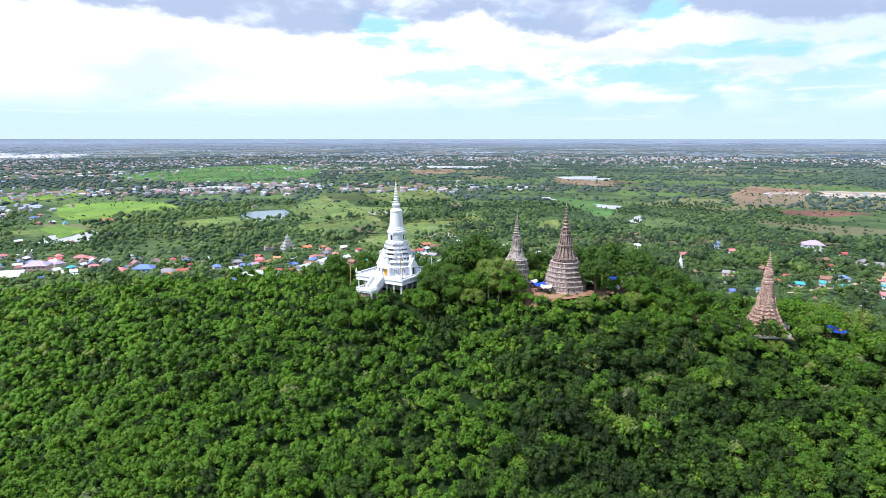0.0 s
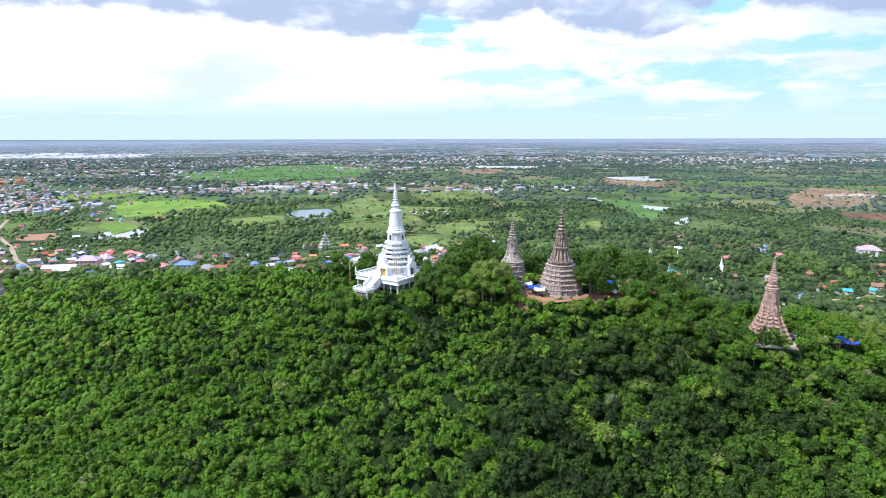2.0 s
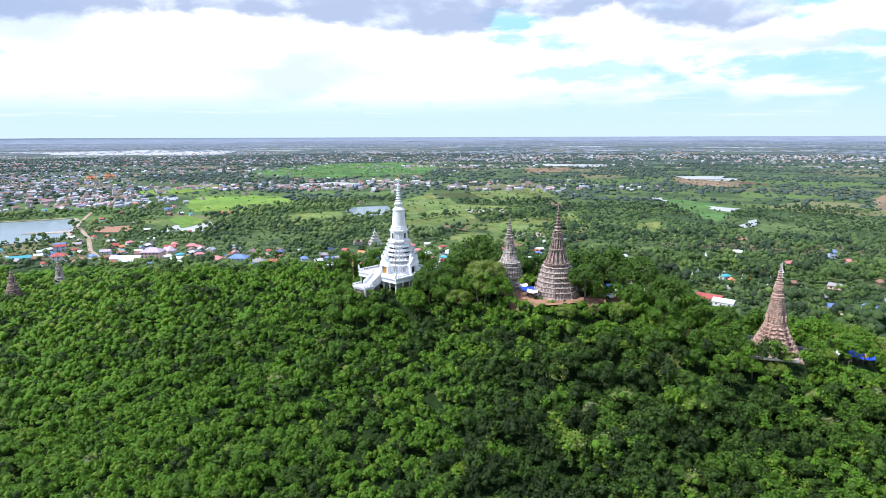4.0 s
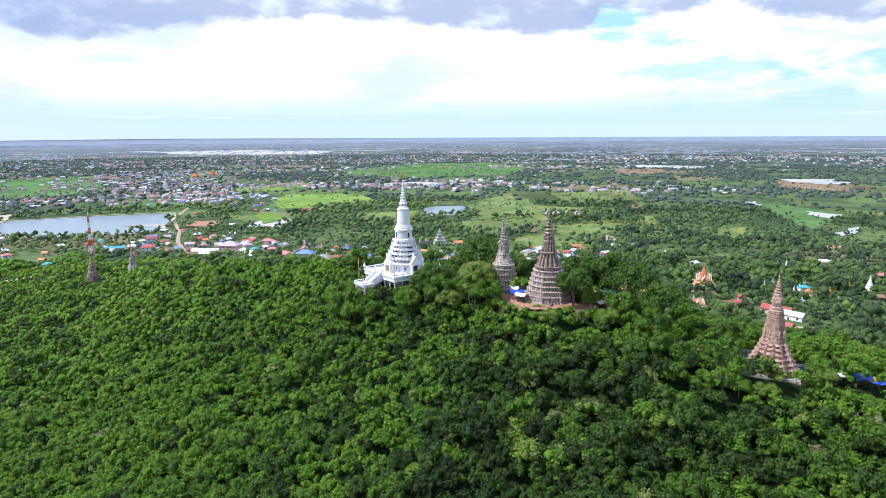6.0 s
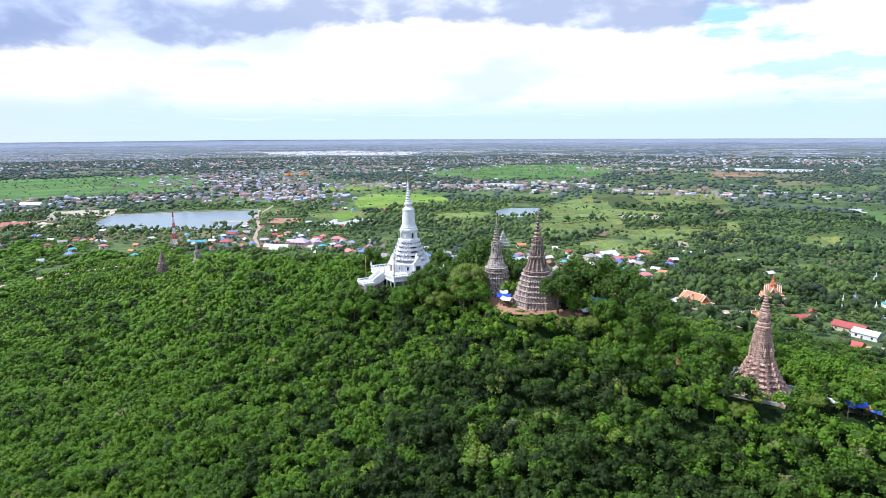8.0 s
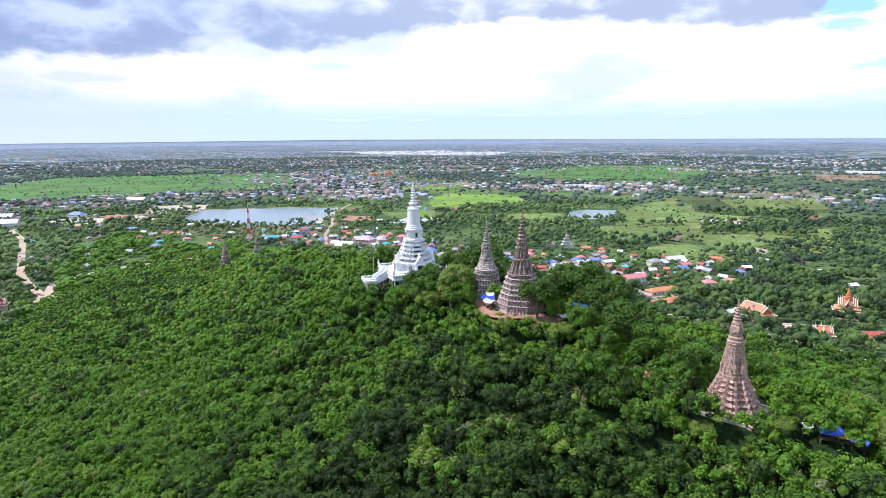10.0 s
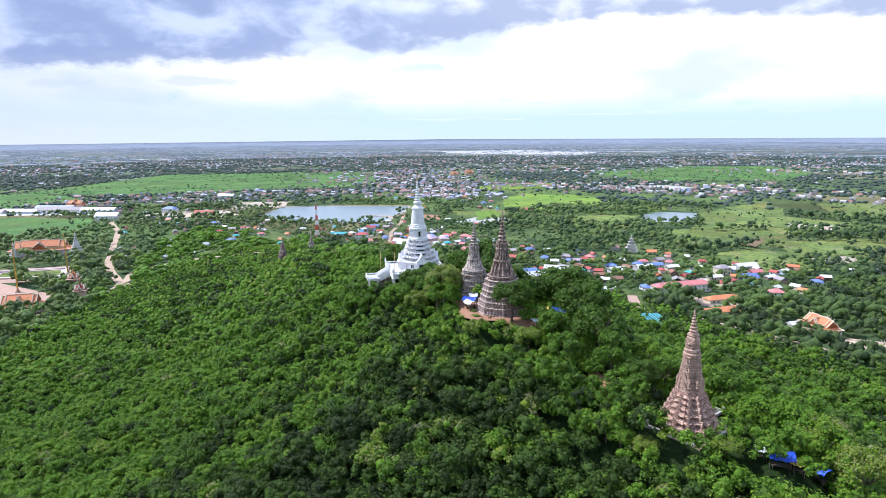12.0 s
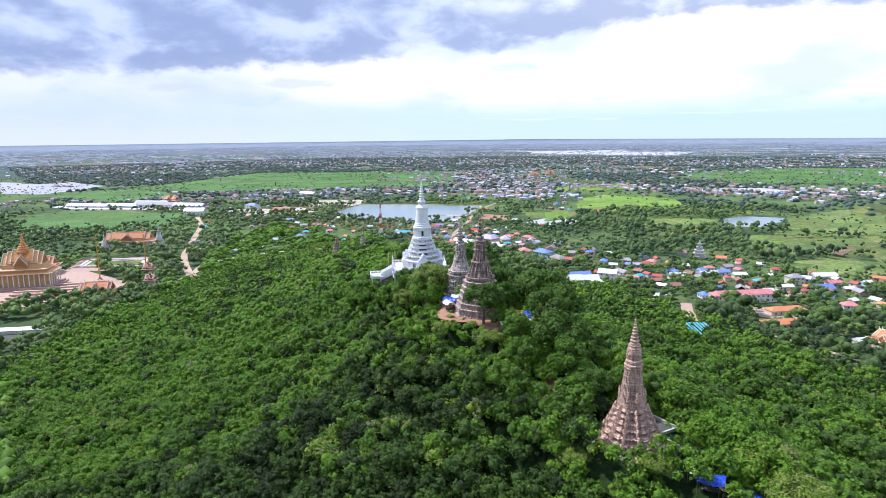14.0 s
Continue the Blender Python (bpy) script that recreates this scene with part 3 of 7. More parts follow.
def band(name, pts, width, mat, label, lift=0.2, steps=8.0, keep_out=True):
    """A road or track along a line of corners, draped on the ground."""
    line = []
    for (ax, ay), (bx, by) in zip(pts[:-1], pts[1:]):
        n = max(1, int(math.hypot(bx - ax, by - ay) / steps))
        line += [(ax + (bx - ax) * i / n, ay + (by - ay) * i / n) for i in range(n)]
    line = np.array(line + [pts[-1]])
    t = np.gradient(line, axis=0)
    t /= np.linalg.norm(t, axis=1)[:, None]
    side = np.stack([-t[:, 1], t[:, 0]], 1)
    wob = (lattice(np.arange(len(line)) * 0.5, 0 * line[:, 0], 3) - 0.5)[:, None]
    a, b = line + side * (width / 2) * (1 + 0.3 * wob), line - side * (width / 2) * (1 - 0.3 * wob)
    bm = bmesh.new()
    lay = bm.verts.layers.float_vector.new("plan")
    pairs = []
    for p, q in zip(a, b):
        row = []
        for s in (p, q):
            x, y, z = spot(*s)
            v = bm.verts.new((x, y, z + lift))
            v[lay] = (s[0], s[1], 0)
            row.append(v)
        pairs.append(row)
    for (p, q), (r, s) in zip(pairs[:-1], pairs[1:]):
        bm.faces.new((q, s, r, p))
    ob = obj(name, bm, mat)
    tagged(ob, label, "road", kind="structure")
    if keep_out:
        for p, q in zip(pts[:-1], pts[1:]):
            d = np.array(q, float) - np.array(p, float)
            s = np.array((-d[1], d[0])) / np.hypot(*d) * width * 0.85
            KEEP_OUT.append(np.array([np.array(p) + s, np.array(q) + s, np.array(q) - s, np.array(p) - s]))
    return ob


# water
sheet_on_plain("lake", [(-767, 556), (-860, 655), (-777, 746), (-693, 812), (-650, 771), (-590, 688), (-562, 650), (-612, 586), (-668, 552), (-715, 548)], WATER,
               "wide pale grey lake with a straight embanked shore", "lake", 0.10, 1.5)
sheet_on_plain("pond", [(-320, 985), (-322, 1026), (-272, 1060), (-250, 1015), (-246, 938), (-270, 912), (-300, 940)], WATER, "grey green pond among meadows", "pond", 0.10, 3)
sheet_on_plain("pond", [(-483, 725), (-500, 800), (-470, 822), (-440, 800), (-427, 745), (-450, 718)], MURKY, "shallow muddy pond with pale banks", "pond", 0.14, 4, 3)
sheet_on_plain("pond", [(278, 1155), (318, 1112), (298, 1064), (274, 1098)], MURKY, "flooded corner of a green meadow", "pond", 0.22, 5, 4)
sheet_on_plain("pond", [(325, 1793), (380, 1860), (492, 1840), (470, 1760), (400, 1740)], MURKY, "flooded field, pale with standing water", "pond", 0.2, 8, 5)
sheet_on_plain("pond", [(-640, 1480), (-560, 1560), (-430, 1520), (-500, 1440)], MURKY, "narrow pond beyond the rice", "pond", 0.2, 6, 6)
wet = random.Random(44)
for i in range(46):
    # strips of standing water, thick in the lowland straight ahead and thin elsewhere
    a = radians(wet.choice((wet.gauss(-33, 9), wet.gauss(-33, 9), wet.uniform(-88, 40))))
    d = wet.uniform(3600, 5600) if i % 3 else wet.uniform(2300, 7500)
    lx, ly = wet.uniform(40, 240) * d / 4500, wet.uniform(25, 70) * d / 4500
    cx, cy = 100 + math.sin(a) * d, 30 + math.cos(a) * d
    u, v = (math.cos(a), -math.sin(a)), (math.sin(a), math.cos(a))
    pts = [(cx + u[0] * lx * p + v[0] * ly * q, cy + u[1] * lx * p + v[1] * ly * q) for p, q in ((-1, 0), (-0.6, 0.7), (0.1, 0.9), (0.8, 0.6), (1, -0.1), (0.5, -0.8), (-0.4, -0.6))]
    sheet_on_plain("flooded_field", pts, MURKY, "flooded lowland fields shining far away", "field", 0.5, ly * 0.3, 20 + i, False)
sheet_on_plain("flooded_field", [(-3724, 3859), (-3200, 3420), (-2892, 3395), (-2500, 3460), (-2142, 3610), (-2441, 4241), (-2900, 4200), (-3334, 4576)], MURKY, "wide flooded lowland shining white far away", "field", 0.6, 60, 91, False)
# fields
sheet_on_plain("field", [(-1663, 117), (-1557, 191), (-1640, 280), (-1755, 352), (-2007, 306), (-1990, 215), (-2176, 127)], SHEETING, "pale bare ground with white sheeting", "field", 0.2, 8, 92)
sheet_on_plain("field", [(-898, 394), (-847, 442), (-822, 508), (-891, 519), (-939, 463)], DRYSAND, "pale levelled building plots beside the road", "field", 0.2, 4, 93)
sheet_on_plain("field", [(-975, 394), (-1048, 410), (-1232, 240), (-1215, 185), (-1140, 215)], CONCRETE, "concrete yard of a market beside the road", "yard", 0.2, 2, 94)
sheet_on_plain("field", [(-670, 1050), (-690, 1150), (-600, 1195), (-530, 1180), (-430, 1056), (-472, 945), (-560, 925)], RICE, "bright yellow green rice field", "field", 0.10, 3)
for i, pts in enumerate((((-396, 894), (-325, 977), (-272, 865), (-334, 803)), ((-222, 854), (-183, 894), (-141, 838), (-177, 789)), ((-173, 1328), (-32, 1470), (18, 1267), (-87, 1141)), ((-584, 813), (-532, 849), (-480, 813), (-504, 758)),
                         ((-109, 725), (-75, 789), (-44, 745), (-79, 688)), ((-178, 803), (-153, 899), (-102, 941), (-64, 833), (-125, 769)), ((-237, 1009), (-191, 1215), (-134, 1047), (-173, 946)))):
    sheet_on_plain("meadow", pts, SCRUB, "sunny yellow green meadow with bushes", "meadow", 0.3 + i * 0.02, 2, 50 + i)
sheet_on_plain("field", [(-1593, 390), (-2080, 900), (-1664, 1500), (-1132, 1081), (-1259, 755), (-1351, 533)], PASTURE, "broad flat green pasture", "field", 0.10, 6)
sheet_on_plain("field", [(-1024, 1900), (-960, 2500), (-700, 2700), (-430, 2300), (-410, 1943), (-675, 1650)], PASTURE, "broad flat green pasture", "field", 0.10, 6)
sheet_on_plain("field", [(-990, 110), (-1125, 215), (-935, 360), (-820, 338), (-778, 218), (-830, 145)], PASTURE, "green meadow beside the road", "field", 0.10, 4)
sheet_on_plain("field", [(-1566, 180), (-1572, 413), (-1316, 460), (-1215, 294)], PASTURE, "flat green pasture", "field", 0.10, 4)
sheet_on_plain("field", [(222, 1271), (275, 1215), (329, 1108), (290, 1030), (247, 937), (235, 1012), (210, 1114)], PASTURE, "green wet meadow", "field", 0.10, 5)
sheet_on_plain("field", [(610, 1328), (770, 1560), (850, 1450), (790, 1328), (640, 1120), (533, 1113)], PLOUGHED, "bare brown field", "field", 0.10, 6)
sheet_on_plain("field", [(562, 1060), (660, 1040), (700, 1000), (599, 957), (548, 992)], REDSOIL, "red ploughed field", "field", 0.10, 4)
sheet_on_plain("field", [(766, 1267), (860, 1420), (1020, 1380), (940, 1230)], DRYSAND, "pale sandy clearing", "field", 0.12, 8)
sheet_on_plain("field", [(390, 1640), (350, 1720), (500, 1720), (520, 1640)], REDSOIL, "strip of bare red soil", "field", 0.12, 8)
sheet_on_plain("field", [(700, 1340), (720, 1390), (790, 1400), (775, 1345)], DRYSAND, "pale sandy patch in a brown field", "field", 0.25, 5)
sheet_on_plain("field", [(-110, 700), (-90, 790), (-20, 790), (10, 720), (-40, 660)], SCRUB, "rough green meadow", "field", 0.10, 4, 1, False)
sheet_on_plain("field", [(-60, 810), (-40, 930), (80, 960), (110, 840), (30, 790)], SCRUB, "rough green meadow dotted with palms", "field", 0.10, 4, 1, False)
sheet_on_plain("field", [(-190, 860), (-230, 960), (-120, 1010), (-80, 900)], SCRUB, "rough green meadow", "field", 0.10, 4, 1, False)
sheet_on_plain("field", [(130, 770), (125, 880), (165, 895), (180, 790)], SCRUB, "rough green meadow", "field", 0.10, 4, 1, False)
sheet_on_plain("field", [(28, 612), (22, 650), (58, 664), (72, 630)], SCRUB, "grass plot among trees", "field", 0.10, 2, 1, False)
sheet_on_plain("field", [(66, 478), (62, 502), (92, 514), (98, 490)], DRYSAND, "sandy temple yard", "yard", 0.10, 1)
sheet_on_plain("field", [(-20, 760), (-35, 800), (10, 805), (15, 770)], DRYSAND, "patch of bare sandy earth", "field", 0.22, 3)
sheet_on_plain("field", [(-28, 512), (-46, 530), (-30, 552), (-8, 548), (-6, 522)], DRYSAND, "sandy school yard", "yard", 0.10, 2)
sheet_on_plain("field", [(-420, 1000), (-450, 1080), (-330, 1120), (-320, 1040)], SCRUB, "rough green meadow", "field", 0.10, 4, 1, False)
sheet_on_plain("field", [(-760, 860), (-800, 930), (-700, 980), (-660, 900)], PASTURE, "green meadow behind the lake", "field", 0.10, 4)
sheet_on_plain("field", [(-880, 560), (-1000, 640), (-930, 720), (-850, 650)], DRYSAND, "bare sandy ground by the lake", "field", 0.10, 5)
sheet_on_plain("field", [(-860, 470), (-930, 540), (-840, 560), (-770, 520)], DRYSAND, "bare sandy ground by the lake", "field", 0.10, 5)
sheet_on_plain("field", [(-560, 700), (-600, 745), (-560, 765), (-515, 720)], EARTH, "strip of red earth", "field", 0.12, 3)
# plots of the open country straight ahead
sheet_on_plain("field", [(-270, 1360), (-95, 1376), (7, 1354), (24, 1207), (-49, 1136), (-161, 1131)], CROP, "dark olive field of a low crop", "field", 0.14, 5, 101)
for i, pts in enumerate((((-272, 1069), (-249, 1305), (-176, 1109), (-88, 1088), (-16, 1093), (-5, 1030), (-103, 998), (-176, 877)), ((-109, 720), (-78, 799), (-20, 728), (-75, 672)), ((-90, 849), (-4, 919), (34, 878), (-34, 760)),
                         ((29, 994), (49, 1010), (63, 890), (49, 867)), ((-305, 864), (-303, 928), (-277, 907), (-271, 819)), ((58, 714), (84, 741), (95, 685), (63, 659)), ((132, 900), (173, 934), (159, 815), (132, 802)))):
    sheet_on_plain("meadow", pts, SCRUB, "sunny yellow green meadow", "meadow", 0.50 + i * 0.02, 3, 110 + i)
for i, pts in enumerate((((-195, 814), (-167, 837), (-148, 786), (-175, 780)), ((-544, 833), (-543, 875), (-471, 818), (-469, 755)), ((-905, 1236), (-882, 1346), (-827, 1435), (-750, 1327), (-782, 1200), (-821, 1143)))):
    sheet_on_plain("field", pts, RICE, "small bright green rice field", "field", 0.66 + i * 0.02, 3, 120 + i)
for i, (pts, mat, what) in enumerate(((((-126, 840), (-101, 858), (-88, 822), (-90, 794), (-106, 806)), PLOUGHED, "bare reddish earth yard"), (((-124, 1020), (-62, 1038), (-54, 991), (-104, 976)), DRYSAND, "strip of bare sandy earth"),
                                      (((220, 796), (255, 807), (249, 783), (222, 774)), EARTH, "bare red earth plot"), (((3, 1155), (32, 1150), (39, 1092), (12, 1084)), PLOUGHED, "bare brown plot"),
                                      (((326, 1860), (459, 1677), (422, 1534), (297, 1591)), PLOUGHED, "bare brown land round a pond"), (((-124, 2264), (33, 2340), (39, 2065), (-91, 2002)), PLOUGHED, "bare brown lowland field"))):
    sheet_on_plain("field", pts, mat, what, "field", 0.74 + i * 0.02, 4, 130 + i)
for i, pts in enumerate((((197, 1279), (222, 1271), (219, 1199), (199, 1239)), ((263, 905), (308, 970), (301, 925), (268, 883)), ((337, 1896), (477, 1934), (445, 1795), (361, 1790)), ((-77, 2580), (179, 2575), (168, 2392), (-56, 2394)))):
    sheet_on_plain("pond", pts, MURKY, "shallow pale flood water on the fields", "pond", 0.90 + i * 0.02, 6, 140 + i)
# roads
band("road", [(-333, 508), (-376, 512), (-420, 545), (-470, 588), (-535, 660), (-634, 754), (-745, 916), (-824, 1010), (-1000, 1120), (-1251, 1275), (-1600, 1500)], 4.8, SAND, "muted unpaved main road", 0.35)
band("road", [(-864, 364), (-756, 341), (-607, 289), (-516, 257), (-420, 238), (-392, 238)], 7, SAND, "pale dirt road past the temple", 0.35)
band("road", [(-380, 214), (-399, 231), (-425, 247), (-454, 262), (-471, 290), (-470, 335), (-440, 400), (-430, 470), (-400, 520)], 8, SAND, "pale dirt track along the foot of the hill", 0.35)
band("road", [(-864, 364), (-930, 480), (-890, 560), (-860, 660), (-790, 745), (-700, 822)], 6, SAND, "dirt track on the lake embankment", 0.3)
band("road", [(-75, 504), (-60, 482), (-44, 462)], 8, PAVING, "paved lane up to the stairway", 0.3)
band("road", [(-95, 500), (-170, 510), (-260, 525), (-333, 508)], 3.5, SAND, "dirt lane through the village", 0.3)
band("road", [(-10, 480), (60, 470), (140, 455), (230, 470), (340, 510), (420, 560)], 3.5, SAND, "dirt lane past the temples", 0.3)
band("lake_bank", [(-668, 550), (-612, 584), (-558, 650), (-588, 690), (-648, 773), (-692, 816)], 5, DRYSAND, "low earth embankment of the lake", 0.5, keep_out=False)
sheet_on_plain("lake_spit", [(-645, 668), (-640, 680), (-600, 706), (-592, 696)], DRYSAND, "grassy spit in the lake", "bank", 0.5, 1, 9, False)


# ---- foliage ----
def leaf_mesh(name, x, y, z, r, tall, tone, leaves, leaf, mat, seed, lobes=7, small=0.36, large=0.60, dome=(6, 2), core_shade=0.92, full=0.90, ragged=0.18):
    """Crowns: each of several lobes is an uneven leafy dome with loose sprays standing off it. Arrays by tree; leaves:
    sprays per tree;
    dome: segments round and rings up each lobe. The domes take a darker tone for the shade inside the crown."""
    rng = np.random.default_rng(seed)
    n = len(x)
    q = rng.normal(size=(n, lobes, 3))
    q[:, :, 2] = np.abs(q[:, :, 2]) * 0.9 - 0.15
    q /= np.linalg.norm(q, axis=2, keepdims=True)
    size = rng.uniform(small, large, (n, lobes))
    q *= (1.0 - size * 0.9)[:, :, None]
    if lobes == 1:
        q, size = q * 0.0, size * 0.0 + 1.0
    shape, foot = np.stack([r, r, tall], 1)[:, None, :], np.stack([x, y, z], 1)[:, None, :]
    pick = rng.integers(0, lobes, (n, leaves))
    rows = np.arange(n)[:, None]
    d = rng.normal(size=(n, leaves, 3))
    d[:, :, 2] += 0.60
    d /= np.linalg.norm(d, axis=2, keepdims=True)
    p = q[rows, pick] + d * size[rows, pick][:, :, None] * rng.uniform(0.74, 1.22, (n, leaves, 1))
    nrm = d + rng.normal(size=d.shape) * 0.30
    nrm[:, :, 2] += 0.25
    nrm /= np.linalg.norm(nrm, axis=2, keepdims=True)
    t = np.cross(nrm, rng.normal(size=d.shape))
    t /= np.linalg.norm(t, axis=2, keepdims=True)
    b = np.cross(nrm, t)
    p = p * shape + foot
    s = (np.asarray(leaf)[:, None] * rng.uniform(0.55, 1.3, (n, leaves)))[:, :, None]
    v = np.stack([p - t * s * 0.62 - b * s * 0.3, p + t * s * 0.62 - b * s * 0.3 - nrm * s * 0.08, p + b * s * 0.62], 2).reshape(-1, 3)
    nl = len(v)
    tones = np.repeat(np.asarray(tone, float), leaves * 3)
    seg, up = dome
    a = np.arange(seg) * math.tau / seg
    pts = [(math.cos(g + 0.5 * j) * math.cos(e), math.sin(g + 0.5 * j) * math.cos(e), math.sin(e)) for j, e in enumerate(np.linspace(-0.55, 1.05, up + 1)[:up] if up > 1 else (-0.2,)) for g in a]
    pts = np.array(pts + [(0.0, 0.0, 1.0)])
    tri = []
    for j in range(up - 1):
        for i in range(seg):
            k, c = j * seg + i, j * seg + (i + 1) % seg
            tri += [(k, c, k + seg), (c, c + seg, k + seg)]
    tri = np.array(tri + [((up - 1) * seg + i, (up - 1) * seg + (i + 1) % seg, up * seg) for i in range(seg)])
    m = len(pts)
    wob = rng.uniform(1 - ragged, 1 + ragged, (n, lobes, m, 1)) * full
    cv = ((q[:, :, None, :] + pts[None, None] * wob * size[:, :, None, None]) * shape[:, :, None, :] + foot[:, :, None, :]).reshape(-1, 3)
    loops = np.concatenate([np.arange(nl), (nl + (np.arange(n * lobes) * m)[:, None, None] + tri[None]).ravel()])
    # dome tone scaled down: shade within the crown, put into the leaf colour
    tones = np.concatenate([tones, np.repeat(np.asarray(tone, float) * core_shade, lobes * m)])
    return raw_mesh(name, np.concatenate([v, cv]), loops.reshape(-1, 3), mat, [("tone", "FLOAT", tones)])


def tree_wood(bm, h, crown, lean, rng):
    """A tapered trunk with a few limbs that reach into the crown."""
    def limb(a, b, ra, rb, n=6):
        a, b = Vector(a), Vector(b)
        d = (b - a).normalized()
        u = d.orthogonal().normalized()
        v = d.cross(u)
        rings = [[bm.verts.new(c + (u * math.cos(math.tau * i / n) + v * math.sin(math.tau * i / n)) * r) for i in range(n)] for c, r in ((a, ra), ((a + b) / 2 + u * ra * 0.4, (ra + rb) / 2), (b, rb))]
        for p, q in zip(rings[:-1], rings[1:]):
            for i in range(n):
                bm.faces.new((p[i], p[(i + 1) % n], q[(i + 1) % n], q[i]))
        bm.faces.new(rings[0][::-1]), bm.faces.new(rings[2])
    fork = (lean, lean * 0.6, h * 0.45)
    limb((0, 0, -0.6), fork, h * 0.032, h * 0.024)
    for i in range(5):
        a = math.tau * i / 5 + rng.uniform(-0.4, 0.4)
        limb(fork, (fork[0] + math.cos(a) * crown * 0.6, fork[1] + math.sin(a) * crown * 0.6, h * rng.uniform(0.66, 0.85)), h * 0.017, h * 0.006, 5)


def make_tree(h, r, tone, leaves, leaf, seed, label, mat=LEAVES):
    rng = random.Random(seed)
    ob = thing("tree", pose(0, 0, 0), label, "tree", "trees on the hill")
    bm = bmesh.new()
    tree_wood(bm, h, r, rng.uniform(-0.4, 0.4), rng)
    part("trunk", bm, BARK, ob)
    one = np.array([1.0])
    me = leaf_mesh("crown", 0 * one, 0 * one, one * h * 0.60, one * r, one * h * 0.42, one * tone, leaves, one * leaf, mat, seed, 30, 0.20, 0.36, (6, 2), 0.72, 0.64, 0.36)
    crown = new("crown", me)
    crown.parent = ob
    return ob


def inside(px, py, poly):
    x, y = poly[:, 0], poly[:, 1]
    x2, y2 = np.roll(x, -1), np.roll(y, -1)
    hit = np.zeros(len(px), bool)
    for a, b, c, d in zip(x, y, x2, y2):
        if b == d:
            continue
        hit ^= ((b > py) != (d > py)) & (px < (c - a) * (py - b) / (d - b) + a)
    return hit


# ---- the white stupa ----
def steps_profile(z0, z1, r0, r1, n, lip=0.12):
    """A stack of n courses from z0 to z1, each with a projecting cornice."""
    out = []
    for i in range(n):
        a, b = z0 + (z1 - z0) * i / n, z0 + (z1 - z0) * (i + 1) / n
        r = r0 + (r1 - r0) * i / max(1, n - 1)
        h = b - a
        out += [(a, r * (1 + lip * 0.7)), (a + h * 0.12, r * (1 + lip * 0.7)), (a + h * 0.2, r), (a + h * 0.66, r * 0.985), (a + h * 0.74, r * (1 + lip * 0.6)), (a + h * 0.84, r * (1 + lip)), (a + h * 0.93, r * (1 + lip)), (b, r * 0.96)]
    return out


def rings_profile(z0, z1, r0, r1, n):
    """A spire of n swelling rings that grow smaller upwards."""
    out = []
    for i in range(n):
        k0, k1 = 1 - (1 - i / n) ** 1.15, 1 - (1 - (i + 1) / n) ** 1.15
        a, b = z0 + (z1 - z0) * k0, z0 + (z1 - z0) * k1
        r = r0 + (r1 - r0) * k0
        h = b - a
        out += [(a, r * 0.60), (a + h * 0.12, r * 0.90), (a + h * 0.36, r * 1.04), (a + h * 0.58, r * 0.92), (a + h * 0.70, r * 0.60)]
    out.append((z1, r1 * 0.5))
    return out


def gable(bm, w, h, d, cx, cy, cz, turn):
    """A pointed pediment: width, height, depth, base centre; it faces local -y before the turn."""
    c, s = math.cos(radians(turn)), math.sin(radians(turn))
    shape = [(-0.5, 0), (0.5, 0), (0.42, 0.22), (0.27, 0.40), (0.16, 0.68), (0.0, 1.0), (-0.16, 0.68), (-0.27, 0.40), (-0.42, 0.22)]
    rows = []
    for dy in (-0.5, 0.5):
        row = []
        for x, z in shape:
            px, py = x * w, dy * d
            row.append(bm.verts.new((cx + px * c - py * s, cy + px * s + py * c, cz + z * h)))
        rows.append(row)
    n = len(shape)
    bm.faces.new(rows[0]), bm.faces.new(rows[1][::-1])
    for i in range(n):
        bm.faces.new((rows[0][i], rows[1][i], rows[1][(i + 1) % n], rows[0][(i + 1) % n]))


def baluster_run(bm, ax, ay, bx, by, z, h=0.9, step=1.1, z2=None):
    """A balustrade from a to b: rail, foot and small posts."""
    z2 = z if z2 is None else z2
    n = max(1, int(math.hypot(bx - ax, by - ay) / step))
    turn = math.degrees(math.atan2(by - ay, bx - ax))
    for i in range(n + 1):
        k = i / n
        box(bm, ax + (bx - ax) * k, ay + (by - ay) * k, z + (z2 - z) * k + h * 0.45, 0.22, 0.22, h * 0.9, turn)
    for lift, t in ((h, 0.26), (0.12, 0.22)):
        vs = []
        c, s = math.cos(radians(turn)), math.sin(radians(turn))
        for k, zz in ((0, z), (1, z2)):
            for o in (-0.17, 0.17):
                for u in (-t / 2, t / 2):
                    vs.append(bm.verts.new((ax + (bx - ax) * k - s * o, ay + (by - ay) * k + c * o, zz + lift + u)))
        for f in ((0, 1, 3, 2), (4, 6, 7, 5), (0, 4, 5, 1), (2, 3, 7, 6), (1, 5, 7, 3), (0, 2, 6, 4)):
            bm.faces.new([vs[i] for i in f])


def antefix_mesh(name, h, r, mat, parent):
    """A small leaf-shaped finial for cornice corners."""
    bm = bmesh.new()
    loft(bm, circle(6), [(0, r * 0.8), (h * 0.25, r), (h * 0.5, r * 0.75), (h * 0.75, r * 0.35), (h, r * 0.05)])
    return part(name, bm, mat, parent)


